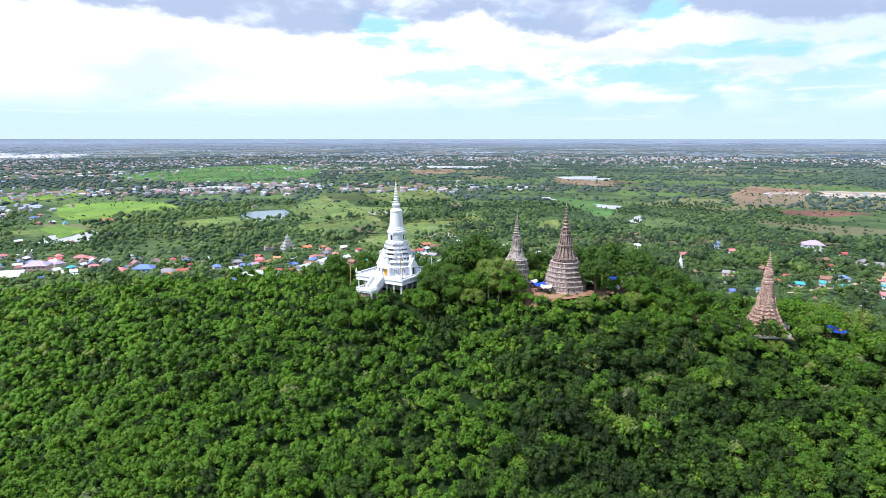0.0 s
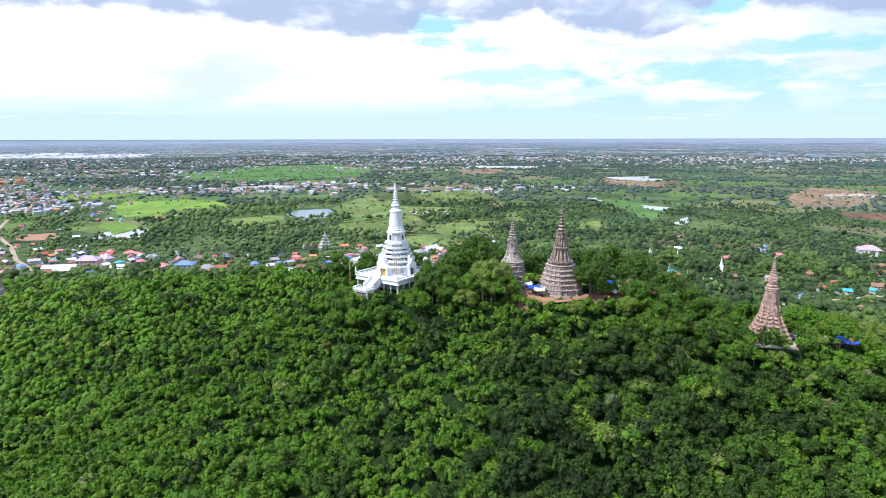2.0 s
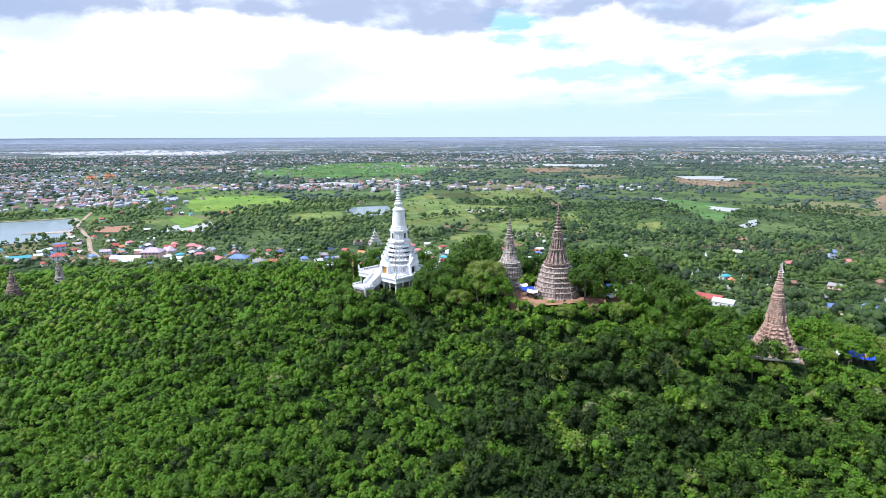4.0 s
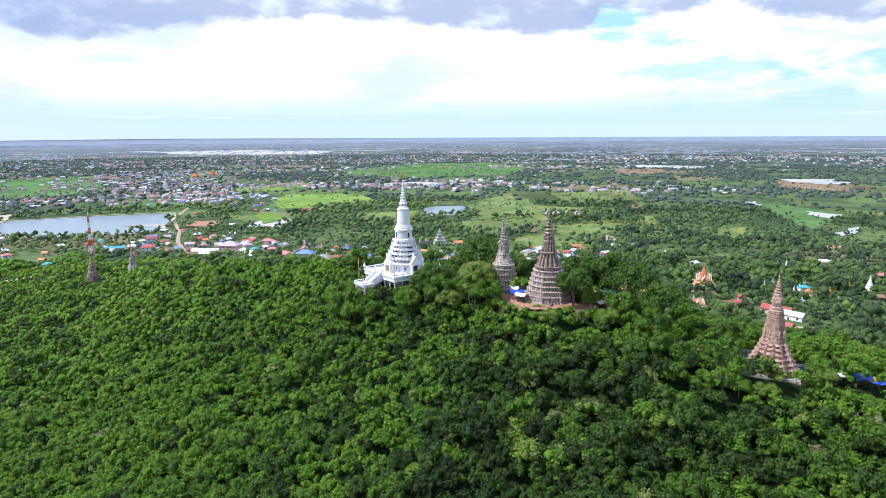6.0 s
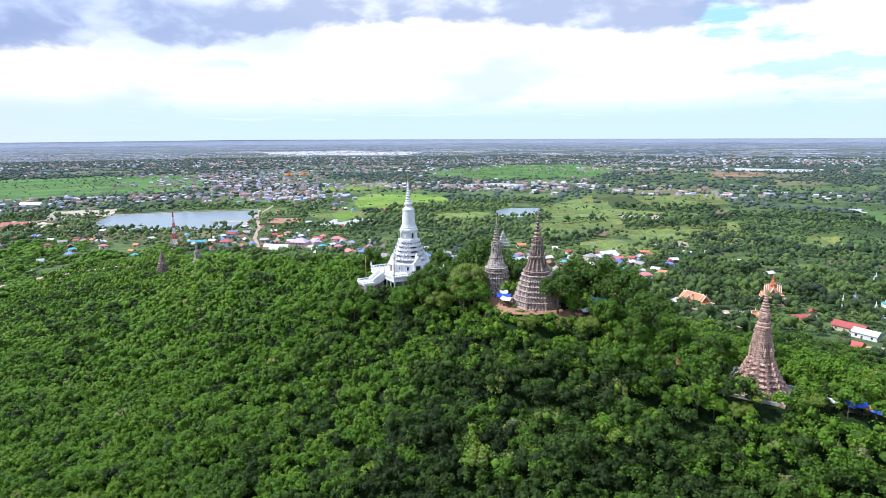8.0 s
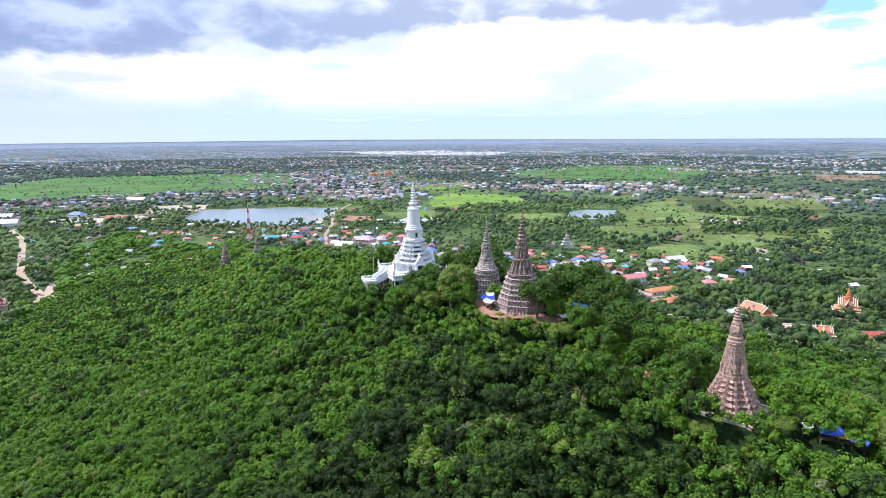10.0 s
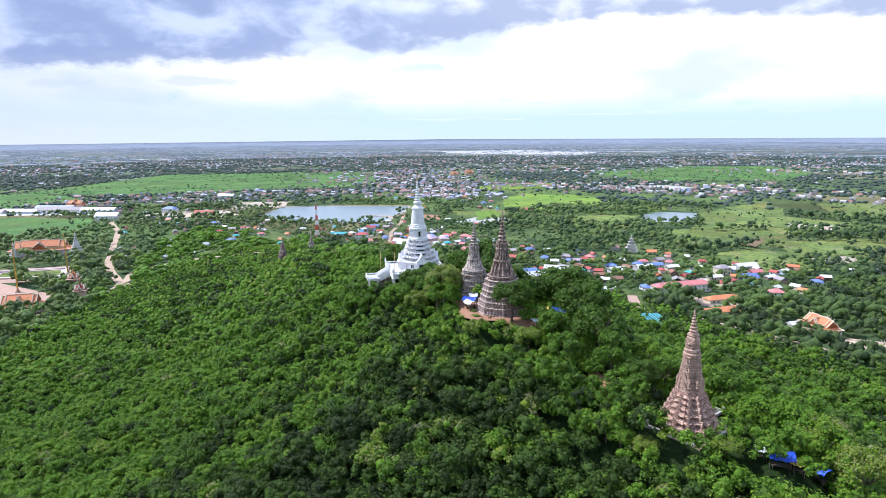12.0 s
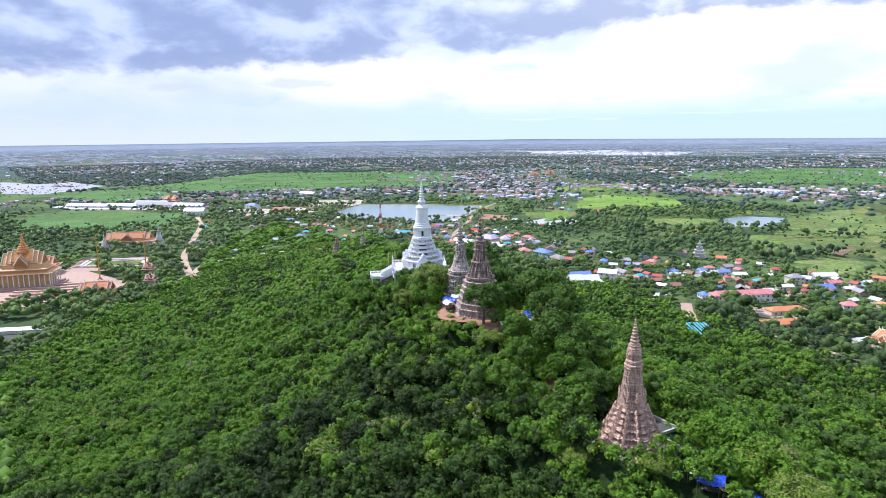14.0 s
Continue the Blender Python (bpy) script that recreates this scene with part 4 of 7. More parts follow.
def white_stupa():
    b0 = 69.4
    ob = thing("white_stupa", pose(-17.3, 229.4, b0, 0, 0, -31), "tall white stucco stupa on a columned terrace crowning the hill", "stupa")
    z = lambda a: a - b0
    red = redented(5, 0.38, 0.76)
    # terrace
    bm = bmesh.new()
    box(bm, 0, -1.0, z(73.4), 20.4, 21.0, 1.4)
    box(bm, 0, -1.0, z(74.14), 21.0, 21.6, 0.22)
    box(bm, 0, -1.0, z(72.72), 20.8, 21.4, 0.2)
    part("terrace_floor", bm, WHITE, ob)
    bm = bmesh.new()
    box(bm, 0, 0.5, z(71.0), 14.5, 14.5, 3.2)
    part("undercroft", bm, CONCRETE, ob, "grey wall under the terrace")
    bm = bmesh.new()
    loft(bm, circle(12), [(0, 0.36), (0.25, 0.36), (0.3, 0.27), (2.7, 0.25), (2.85, 0.36), (3.2, 0.38)])
    first = part("column", bm, WHITE, ob, smooth=False)
    spots = [(x, y) for x in (-9.6, -6.4, -3.2, 3.2, 6.4, 9.6) for y in (-11.0, 9.2)] + [(x, y) for x in (-9.6, 9.6) for y in (-7.6, -4.2, -0.8, 2.6, 5.9)]
    first.matrix_basis = pose(*spots[0], z(69.5))
    for s in spots[1:]:
        same("column", first, ob, pose(*s, z(69.5)))
    bm = bmesh.new()
    for a in ((-10.2, -11.5, -2.2, -11.5), (2.2, -11.5, 10.2, -11.5), (10.2, -11.5, 10.2, 9.4), (10.2, 9.4, -10.2, 9.4), (-10.2, 9.4, -10.2, -11.5)):
        baluster_run(bm, *a, z(74.25))
    part("balustrade", bm, WHITE, ob)
    post = antefix_mesh("corner_finial", 2.1, 0.42, WHITE, ob)
    post.matrix_basis = pose(-10.2, -11.5, z(75.1))
    for s in ((10.2, -11.5), (-10.2, 9.4), (10.2, 9.4), (-2.2, -11.5), (2.2, -11.5)):
        same("corner_finial", post, ob, pose(*s, z(75.1)))
    # stairway to the lower landing
    bm = bmesh.new()
    box(bm, 0, 0, -0.35, 3.6, 0.30, 0.7)
    tread = part("stair_step", bm, WHITE, ob)
    tread.matrix_basis = pose(0, -11.8, z(74.2) - 0.19)
    for i in range(1, 14):
        same("stair_step", tread, ob, pose(0, -11.8 - i * 0.30, z(74.2) - (i + 1) * 0.19))
    bm = bmesh.new()
    for x in (-2.1, 2.1):
        vs = []
        for y, a, b in ((-11.6, 71.9, 75.3), (-16.2, 69.9, 72.7)):
            for o in (-0.22, 0.22):
                vs += [bm.verts.new((x + o, y, z(a))), bm.verts.new((x + o, y, z(b)))]
        for f in ((0, 1, 3, 2), (4, 6, 7, 5), (0, 4, 5, 1), (2, 3, 7, 6), (1, 5, 7, 3), (0, 2, 6, 4)):
            bm.faces.new([vs[i] for i in f])
    part("stair_parapet", bm, WHITE, ob)
    bm = bmesh.new()
    box(bm, 0, -18.0, z(71.0), 6.4, 4.2, 0.7)
    box(bm, 0, -18.0, z(71.42), 7.0, 4.8, 0.2)
    part("landing", bm, WHITE, ob)
    # two dark blocks added below landing and stairs, in place of the shaded void
    bm = bmesh.new()
    box(bm, 0, -18.0, z(68.6), 5.0, 3.2, 4.4)
    part("landing_wall", bm, STONE_BROWN, ob, "dark block added for the shade under the landing")
    bm = bmesh.new()
    box(bm, 0, -13.9, z(69.3), 3.4, 4.6, 3.4)
    part("stair_wall", bm, STONE_BROWN, ob, "dark block added for the shade under the stairs")
    bm = bmesh.new()
    for a in ((-3.2, -20.2, 3.2, -20.2), (-3.2, -20.2, -3.2, -16.2), (3.2, -20.2, 3.2, -16.2)):
        baluster_run(bm, *a, z(71.5), 0.8)
    part("landing_balustrade", bm, WHITE, ob)
    bm = bmesh.new()
    box(bm, 0, 0, 0.5, 0.5, 0.5, 2.6)
    leg = part("landing_post", bm, WHITE, ob)
    leg.matrix_basis = pose(-2.8, -19.6, z(69.0))
    for s in ((2.8, -19.6), (-2.8, -16.4), (2.8, -16.4)):
        same("landing_post", leg, ob, pose(*s, z(69.0)))
    # body
    bm = bmesh.new()
    loft(bm, red, [(z(74.2), 6.8), (z(74.5), 6.8), (z(74.6), 6.5), (z(75.0), 6.45), (z(75.1), 6.25), (z(76.9), 6.2), (z(77.0), 6.5), (z(77.25), 6.6), (z(77.3), 6.95), (z(77.6), 7.0), (z(77.8), 6.6)])
    part("body", bm, WHITE, ob)
    # the four porches with pediments
    bm = bmesh.new()
    for side in (-1.65, 1.65):
        box(bm, side, -6.9, z(75.7), 0.7, 1.9, 3.0)
    box(bm, 0, -6.9, z(77.3), 4.6, 2.2, 0.45)
    gable(bm, 4.8, 3.0, 1.0, 0, -7.18, z(77.5), 0)
    gable(bm, 3.6, 3.9, 0.9, 0, -6.2, z(77.6), 0)
    porch = part("porch", bm, WHITE, ob)
    for turn in (90, 180, 270):
        same("porch", porch, ob, pose(0, 0, 0, 0, 0, turn))
    for turn, name, mat, label in ((0, "door", GOLD, "gold painted door"), (90, "door", SHADE_GLASS, "dark doorway"), (180, "door", GOLD, "gold painted door"), (270, "door", SHADE_GLASS, "dark doorway")):
        bm = bmesh.new()
        c, s = math.cos(radians(turn)), math.sin(radians(turn))
        box(bm, 7.05 * s, -7.05 * c, z(75.5), 1.7, 0.14, 2.5, turn)
        for o in (-0.45, 0.45):
            box(bm, 7.10 * s + o * c, -7.10 * c + o * s, z(75.5), 0.6, 0.12, 2.1, turn)
        part(name, bm, mat, ob, label)
    pane = None
    for turn in (0, 90, 180, 270):
        c, s = math.cos(radians(turn)), math.sin(radians(turn))
        for o in (-3.45, 3.45):
            m = pose(5.58 * s + o * c, -5.58 * c + o * s, z(75.9), 0, 0, turn)
            if pane is None:
                bm = bmesh.new()
                box(bm, 0, -0.05, 0, 1.0, 0.12, 1.3)
                pane = part("window", bm, SHADE_GLASS, ob, "dark window")
                bm = bmesh.new()
                for bx, bz, sx, sz in ((-0.62, 0, 0.2, 1.8), (0.62, 0, 0.2, 1.8), (0, 0.8, 1.4, 0.2), (0, -0.8, 1.5, 0.2), (0, 0, 0.08, 1.3)):
                    box(bm, bx, -0.1, bz, sx, 0.26, sz)
                frame_mesh = part("window_frame", bm, WHITE, pane)
                pane.matrix_basis = m
            else:
                p = same("window", pane, ob, m)
                same("window_frame", frame_mesh, p, pose(0, 0, 0))
    # stepped tiers
    tiers = ((77.8, 79.6, 5.95), (79.6, 81.2, 5.20), (81.2, 82.8, 4.60), (82.8, 84.3, 4.08), (84.3, 85.8, 3.62))
    for a, b, r in tiers:
        bm = bmesh.new()
        h = b - a
        loft(bm, red, [(z(a), r * 1.02), (z(a + h * 0.10), r * 1.02), (z(a + h * 0.14), r * 0.85), (z(a + h * 0.52), r * 0.83), (z(a + h * 0.56), r * 0.92), (z(a + h * 0.62), r * 1.05), (z(a + h * 0.80), r * 1.09), (z(a + h * 0.88), r * 0.98), (z(b), r * 0.88)])
        for turn in (0, 90, 180, 270):
            c, s = math.cos(radians(turn)), math.sin(radians(turn))
            if a < 78 or a > 84:
                gable(bm, r * 0.50, h * 1.15, 0.5, r * 0.96 * s, -r * 0.96 * c, z(a + h * 0.12), turn)
        part("tier", bm, WHITE, ob)
        # dark openings between the cornices
        if a > 78:
            bm = bmesh.new()
            box(bm, 0, 0, h * 0.33, r * 0.62, 0.24, h * 0.26)
            slot = part("opening", bm, SHADE_GLASS, ob, "dark opening between two cornices")
            for turn in (0, 90, 180, 270):
                c, s = math.cos(radians(turn)), math.sin(radians(turn))
                m = pose(r * 0.85 * s, -r * 0.85 * c, z(a), 0, 0, turn)
                if turn:
                    same("opening", slot, ob, m)
                else:
                    slot.matrix_basis = m
    for j, (a, b, r) in enumerate(tiers):
        fin = antefix_mesh("antefix", 1.35 - j * 0.1, 0.30, WHITE, ob)
        k = 0
        for sx in (-1, 1):
            for sy in (-1, 1):
                for u, v in ((1.0, 0.40), (0.40, 1.0), (0.80, 0.80), (0.93, 0.60), (0.60, 0.93)):
                    m = pose(sx * u * r, sy * v * r, z(a + (b - a) * 0.82))
                    if k == 0:
                        fin.matrix_basis = m
                    else:
                        same("antefix", fin, ob, m)
                    k += 1
    # upper shrine with four windows
    bm = bmesh.new()
    loft(bm, red, [(z(85.8), 3.55), (z(86.3), 3.55), (z(86.5), 3.05), (z(89.2), 2.95), (z(89.4), 3.2), (z(89.8), 3.35), (z(90.1), 3.3), (z(90.4), 2.85)])
    part("upper_shrine", bm, WHITE, ob)
    bm = bmesh.new()
    box(bm, 0, -0.02, 0, 0.75, 0.18, 1.8)
    slot = part("window", bm, SHADE_GLASS, ob, "tall dark window slot")
    slot.matrix_basis = pose(0, -3.02, z(87.9))
    for turn in (90, 180, 270):
        same("window", slot, ob, pose(3.02 * math.sin(radians(turn)), -3.02 * math.cos(radians(turn)), z(87.9), 0, 0, turn))
    bm = bmesh.new()
    for o in (-0.62, 0.62):
        box(bm, o, -3.1, z(87.9), 0.3, 0.36, 2.3)
    gable(bm, 1.9, 1.5, 0.45, 0, -3.1, z(89.0), 0)
    surround = part("window_surround", bm, WHITE, ob)
    for turn in (90, 180, 270):
        same("window_surround", surround, ob, pose(0, 0, 0, 0, 0, turn))
    # round drum, bell collar and ringed spire
    bm = bmesh.new()
    loft(bm, circle(40), [(z(90.4), 3.0), (z(90.8), 3.05), (z(91.0), 2.8), (z(91.5), 2.75), (z(91.7), 2.6), (z(94.5), 2.35), (z(97.0), 2.2), (z(97.3), 2.32), (z(97.7), 2.3), (z(97.9), 2.05), (z(98.4), 1.6), (z(98.7), 1.15)])
    part("drum", bm, WHITE, ob, smooth=False)
    fin = antefix_mesh("antefix", 0.9, 0.22, WHITE, ob)
    for i in range(12):
        m = pose(2.85 * math.cos(math.tau * i / 12), 2.85 * math.sin(math.tau * i / 12), z(90.6))
        if i == 0:
            fin.matrix_basis = m
        else:
            same("antefix", fin, ob, m)
    bm = bmesh.new()
    loft(bm, circle(28), [(z(98.5), 1.1), (z(98.9), 1.15), (z(99.2), 1.5), (z(99.7), 1.62), (z(100.1), 1.45), (z(100.4), 1.05)] + rings_profile(z(100.4), z(108.2), 1.15, 0.16, 9))
    part("spire", bm, WHITE, ob)
    bm = bmesh.new()
    loft(bm, circle(10), [(z(108.1), 0.12), (z(108.6), 0.22), (z(108.9), 0.1), (z(109.5), 0.3), (z(109.6), 0.06), (z(110.2), 0.24), (z(110.3), 0.05), (z(112.2), 0.03)])
    part("finial", bm, GOLD, ob, "gilt tiered finial")
    return ob


white_stupa()


# ---- the stone stupas ----
def niche_row(ob, mat, z, r, per_side, w, h, name="niche"):
    """Upright carved slabs along the four sides of a tier."""
    bm = bmesh.new()
    box(bm, 0, 0, h * 0.36, w, 0.34, h * 0.72)
    gable(bm, w * 1.15, h * 0.5, 0.4, 0, 0, h * 0.62, 0)
    first = part(name, bm, mat, ob)
    k = 0
    for turn in (0, 90, 180, 270):
        c, s = math.cos(radians(turn)), math.sin(radians(turn))
        for i in range(per_side):
            o = (i - (per_side - 1) / 2) * (r * 0.86 / max(1, per_side)) * (1.0 if per_side > 1 else 0)
            m = pose(r * s + o * c, -r * c + o * s, z, 0, 0, turn)
            if k == 0:
                first.matrix_basis = m
            else:
                same(name, first, ob, m)
            k += 1


def bell_stupa(x, y, b0, yaw, rows, label, mat, ribs=0, foot_mat=None, sweep=6.0):
    """A square stepped foot, a round bell and a ringed spire. rows: the heights and radii of the main members."""
    ob = thing("stone_stupa", pose(x, y, b0, 0, 0, yaw), label, "stupa", "old stupas on the ridge")
    foot, waist, bell0, bell1, neck, tip = rows["foot"], rows["waist"], rows["bell0"], rows["bell1"], rows["neck"], rows["tip"]
    sq = redented(4, 0.42, 0.74)
    low = foot_mat or mat
    bm = bmesh.new()
    loft(bm, sq, [(-0.8, foot[1] * 1.10), (0.35, foot[1] * 1.10), (0.4, foot[1] * 1.03), (0.8, foot[1] * 1.03)])
    part("plinth", bm, low, ob)
    if "step" in rows:
        r, h = rows["step"]
        bm = bmesh.new()
        loft(bm, sq, [(-1.2, r * 1.06), (0.3, r * 1.06), (0.35, r), (h - 0.3, r), (h - 0.25, r * 1.03), (h, r * 1.03)])
        part("terrace", bm, low, ob, "dark stained square terrace")
    n = rows["tiers"]
    for i in range(n):
        a = 0.8 + (foot[0] - 0.8) * i / n
        b = 0.8 + (foot[0] - 0.8) * (i + 1) / n
        k = (i / n) ** 0.9
        r = foot[1] * (1 - k) + waist[1] * k
        bm = bmesh.new()
        loft(bm, sq, steps_profile(a, b, r, r * 0.94, 1, 0.055))
        part("tier", bm, low, ob)
        niche_row(ob, low, a + (b - a) * 0.08, r * 1.02, 5 if i < 2 else 3, r * 0.17, (b - a) * 0.75)
    bm = bmesh.new()
    loft(bm, circle(40), steps_profile(foot[0] - 0.05, waist[0], waist[1] * 0.97, bell0[1] * 1.06, 2, 0.05))
    part("round_base", bm, mat, ob)
    bm = bmesh.new()
    prof = []
    for i in range(13):
        k = i / 12
        flare = (1 - k) ** sweep
        prof.append((bell0[0] + (bell1[0] - bell0[0]) * k, bell1[1] + (bell0[1] - bell1[1]) * flare * 0.60 + (bell0[1] - bell1[1]) * 0.40 * (1 - k)))
    prof += [(bell1[0] + 0.12, bell1[1] * 1.05), (bell1[0] + 0.4, bell1[1] * 1.02), (bell1[0] + 0.6, bell1[1] * 0.72)]
    prof[0] = (waist[0] - 0.05, prof[0][1])
    loft(bm, ribbed(ribs, 0.20) if ribs else circle(40), prof)
    part("bell", bm, mat, ob)
    for k in (0.50, 0.93):
        q = prof[int(round(k * 12))]
        bm = bmesh.new()
        loft(bm, circle(40), [(q[0] - 0.3, q[1] * 0.9), (q[0] - 0.28, q[1] * 1.05), (q[0] - 0.06, q[1] * 1.08), (q[0], q[1] * 1.0), (q[0] + 0.06, q[1] * 1.08), (q[0] + 0.28, q[1] * 1.04), (q[0] + 0.3, q[1] * 0.9)])
        part("band", bm, mat, ob)
    bm = bmesh.new()
    loft(bm, redented(3, 0.5, 0.8), steps_profile(bell1[0] + 0.5, neck[0], neck[1] * 1.15, neck[1], 2, 0.1))
    part("harmika", bm, mat, ob)
    bm = bmesh.new()
    loft(bm, circle(28), rings_profile(neck[0], tip * 0.955, neck[1], 0.16, rows["rings"]))
    part("spire", bm, mat, ob)
    bm = bmesh.new()
    loft(bm, circle(10), [(tip * 0.95, 0.12), (tip * 0.965, 0.2), (tip * 0.985, 0.1), (tip, 0.02)])
    part("finial", bm, mat, ob)
    return ob


bell_stupa(41.8, 209.8, 72.6, -24, dict(foot=(10.0, 6.7), waist=(11.2, 4.1), bell0=(11.2, 3.95), bell1=(19.8, 1.70), neck=(21.2, 1.35), tip=30.4, tiers=6, rings=8),
           "old brown stone stupa with a ribbed bell and stained tiers", STONE_BROWN, 15, STONE_ROSE, 2.2)
bell_stupa(25.7, 214.9, 73.4, -20, dict(foot=(7.6, 4.7), waist=(8.9, 3.6), bell0=(8.9, 3.5), bell1=(15.4, 1.55), neck=(16.9, 1.35), tip=25.1, tiers=4, rings=9, step=(6.6, 1.5)),
           "old pale stone stupa with a smooth bell and ringed spire", STONE_PALE, sweep=3.0)
bell_stupa(-284.7, 349.4, 22.5, -10, dict(foot=(7.0, 5.4), waist=(10.4, 4.0), bell0=(10.4, 3.0), bell1=(16.0, 2.0), neck=(17.4, 1.3), tip=26.6, tiers=4, rings=8),
           "weathered grey stone stupa low on the ridge", STONE_PALE)
bell_stupa(-308.9, 336.3, 21.5, 20, dict(foot=(5.2, 4.6), waist=(8.4, 3.5), bell0=(8.4, 2.8), bell1=(12.8, 2.1), neck=(14.0, 1.3), tip=20.6, tiers=4, rings=7),
           "weathered brown stone stupa low on the ridge", STONE_BROWN)


def tower_stupa():
    b0 = 61.0
    ob = thing("sandstone_tower", pose(105.7, 197.6, b0, 0, 0, -6), "pink sandstone stupa tower with carved tiers on a walled terrace", "stupa", "old stupas on the ridge")
    z = lambda a: a - b0
    sq = redented(4, 0.36, 0.68)
    mat = STONE_PINK
    bm = bmesh.new()
    loft(bm, sq, [(-1.0, 6.5), (0.5, 6.5), (0.55, 6.35), (0.9, 6.3), (1.0, 6.1)])
    part("plinth", bm, mat, ob)
    levels = ((62.0, 6.05), (63.35, 5.35), (64.65, 4.65), (65.95, 4.05), (67.2, 3.55), (68.4, 3.12), (69.5, 2.85))
    for (a, r), (b, r2) in zip(levels[:-1], levels[1:]):
        h, o = b - a, 0.30
        bm = bmesh.new()
        loft(bm, sq, [(z(a), r + 0.22), (z(a) + h * 0.10, r + 0.22), (z(a) + h * 0.13, r + 0.02), (z(a) + h * 0.20, r - 0.12), (z(a) + h * 0.46, r - 0.14), (z(a) + h * 0.50, r + 0.06), (z(a) + h * 0.60, r + 0.08),
                      (z(a) + h * 0.63, r + o), (z(a) + h * 0.76, r + o + 0.04), (z(a) + h * 0.79, r + 0.04), (z(a) + h * 0.90, r - 0.05), (z(b), r2 + 0.05)])
        part("tier", bm, mat, ob)
        niche_row(ob, mat, z(a) + 0.1, r * 1.02, 1, r * 0.26, h * 1.15, "niche")
        bm = bmesh.new()
        box(bm, 0, 0, h * 0.42, 0.5, 0.42, h * 0.84)
        box(bm, 0, 0, h * 0.58, 0.72, 0.6, h * 0.16)
        gable(bm, 0.66, h * 0.62, 0.44, 0, 0, h * 0.72, 0)
        pil = part("pilaster", bm, mat, ob)
        k = 0
        for turn in (0, 90, 180, 270):
            c, s2 = math.cos(radians(turn)), math.sin(radians(turn))
            for u in (-0.52, 0.52):
                q = r * 0.90
                m = pose(q * s2 + u * r * c, -q * c + u * r * s2, z(a), 0, 0, turn)
                if k == 0:
                    pil.matrix_basis = m
                else:
                    same("pilaster", pil, ob, m)
                k += 1
    bm = bmesh.new()
    loft(bm, sq, steps_profile(z(69.5), z(71.3), 2.72, 2.60, 2, 0.06) + [(z(71.4), 2.55), (z(74.3), 2.12), (z(77.4), 1.70), (z(77.5), 1.82), (z(77.8), 1.84), (z(77.9), 1.6)])
    part("shaft", bm, mat, ob)
    bm = bmesh.new()
    loft(bm, circle(8), [(0, 0.34), (0.3, 0.36), (0.35, 0.28), (1.1, 0.26), (1.2, 0.36), (1.5, 0.36), (1.6, 0.26), (2.4, 0.22), (2.5, 0.3), (2.8, 0.28), (3.4, 0.03)])
    turret = part("turret", bm, mat, ob)
    for i, (u, v) in enumerate(((2.35, 1.15), (2.35, -1.15), (-2.35, 1.15), (-2.35, -1.15), (1.15, 2.35), (1.15, -2.35), (-1.15, 2.35), (-1.15, -2.35))):
        if i:
            same("turret", turret, ob, pose(u, v, z(69.8)))
        else:
            turret.matrix_basis = pose(u, v, z(69.8))
    bm = bmesh.new()
    gable(bm, 2.6, 3.0, 0.4, 0, -2.62, z(69.8), 0)
    gable(bm, 1.9, 2.6, 0.4, 0, -2.36, z(71.8), 0)
    box(bm, 0, -2.35, z(72.0), 2.0, 0.3, 0.25)
    gable(bm, 1.5, 2.2, 0.36, 0, -2.06, z(73.9), 0)
    box(bm, 0, -2.05, z(74.0), 1.6, 0.3, 0.2)
    gable(bm, 1.1, 1.7, 0.3, 0, -1.86, z(75.7), 0)
    pediment = part("pediment", bm, mat, ob)
    for turn in (90, 180, 270):
        same("pediment", pediment, ob, pose(0, 0, 0, 0, 0, turn))
    bm = bmesh.new()
    loft(bm, circle(24), [(z(77.8), 1.55), (z(78.1), 1.85), (z(78.4), 1.85), (z(78.6), 1.5), (z(78.9), 1.65), (z(79.2), 1.6), (z(79.5), 1.2)])
    part("lotus_collar", bm, mat, ob)
    bm = bmesh.new()
    loft(bm, redented(3, 0.5, 0.84), [(z(79.4), 1.15), (z(79.9), 1.28), (z(80.9), 1.30), (z(81.7), 1.18), (z(82.2), 0.95), (z(82.3), 1.1), (z(82.5), 1.1)])
    block = part("carved_block", bm, mat, ob)
    for o, zz, rr in ((0, 80.5, 0.5), (-0.42, 80.9, 0.3), (0.42, 80.9, 0.3)):
        bm = bmesh.new()
        loft(bm, circle(10), [(-rr * 1.3, 0.05), (-rr * 0.7, rr * 0.7), (0, rr), (rr * 0.8, rr * 0.7), (rr * 1.4, 0.05)])
        boss = part("carved_boss", bm, mat, block)
        for turn in (0, 90, 180, 270):
            c, s = math.cos(radians(turn)), math.sin(radians(turn))
            m = pose(1.05 * s + o * c, -1.05 * c + o * s, z(zz))
            if turn:
                same("carved_boss", boss, block, m)
            else:
                boss.matrix_basis = m
    bm = bmesh.new()
    loft(bm, circle(24), rings_profile(z(82.4), z(87.4), 1.05, 0.14, 8))
    part("spire", bm, mat, ob)
    bm = bmesh.new()
    loft(bm, circle(8), [(z(87.3), 0.1), (z(87.6), 0.16), (z(88.4), 0.02)])
    part("finial", bm, mat, ob)
    # terrace and its low wall
    wall = thing("terrace_wall", pose(105.7, 197.6, b0, 0, 0, -6), "low pale stone wall round the tower terrace", "wall", kind="structure")
    for cx, cy, sx, sy, floor in ((0.0, 0.0, 13.8, 13.8, PAVING), (-3.3, 10.1, 9.0, 6.4, PAVED_DARK), (8.2, 5.1, 2.7, 3.4, PAVED_DARK)):
        bm = bmesh.new()
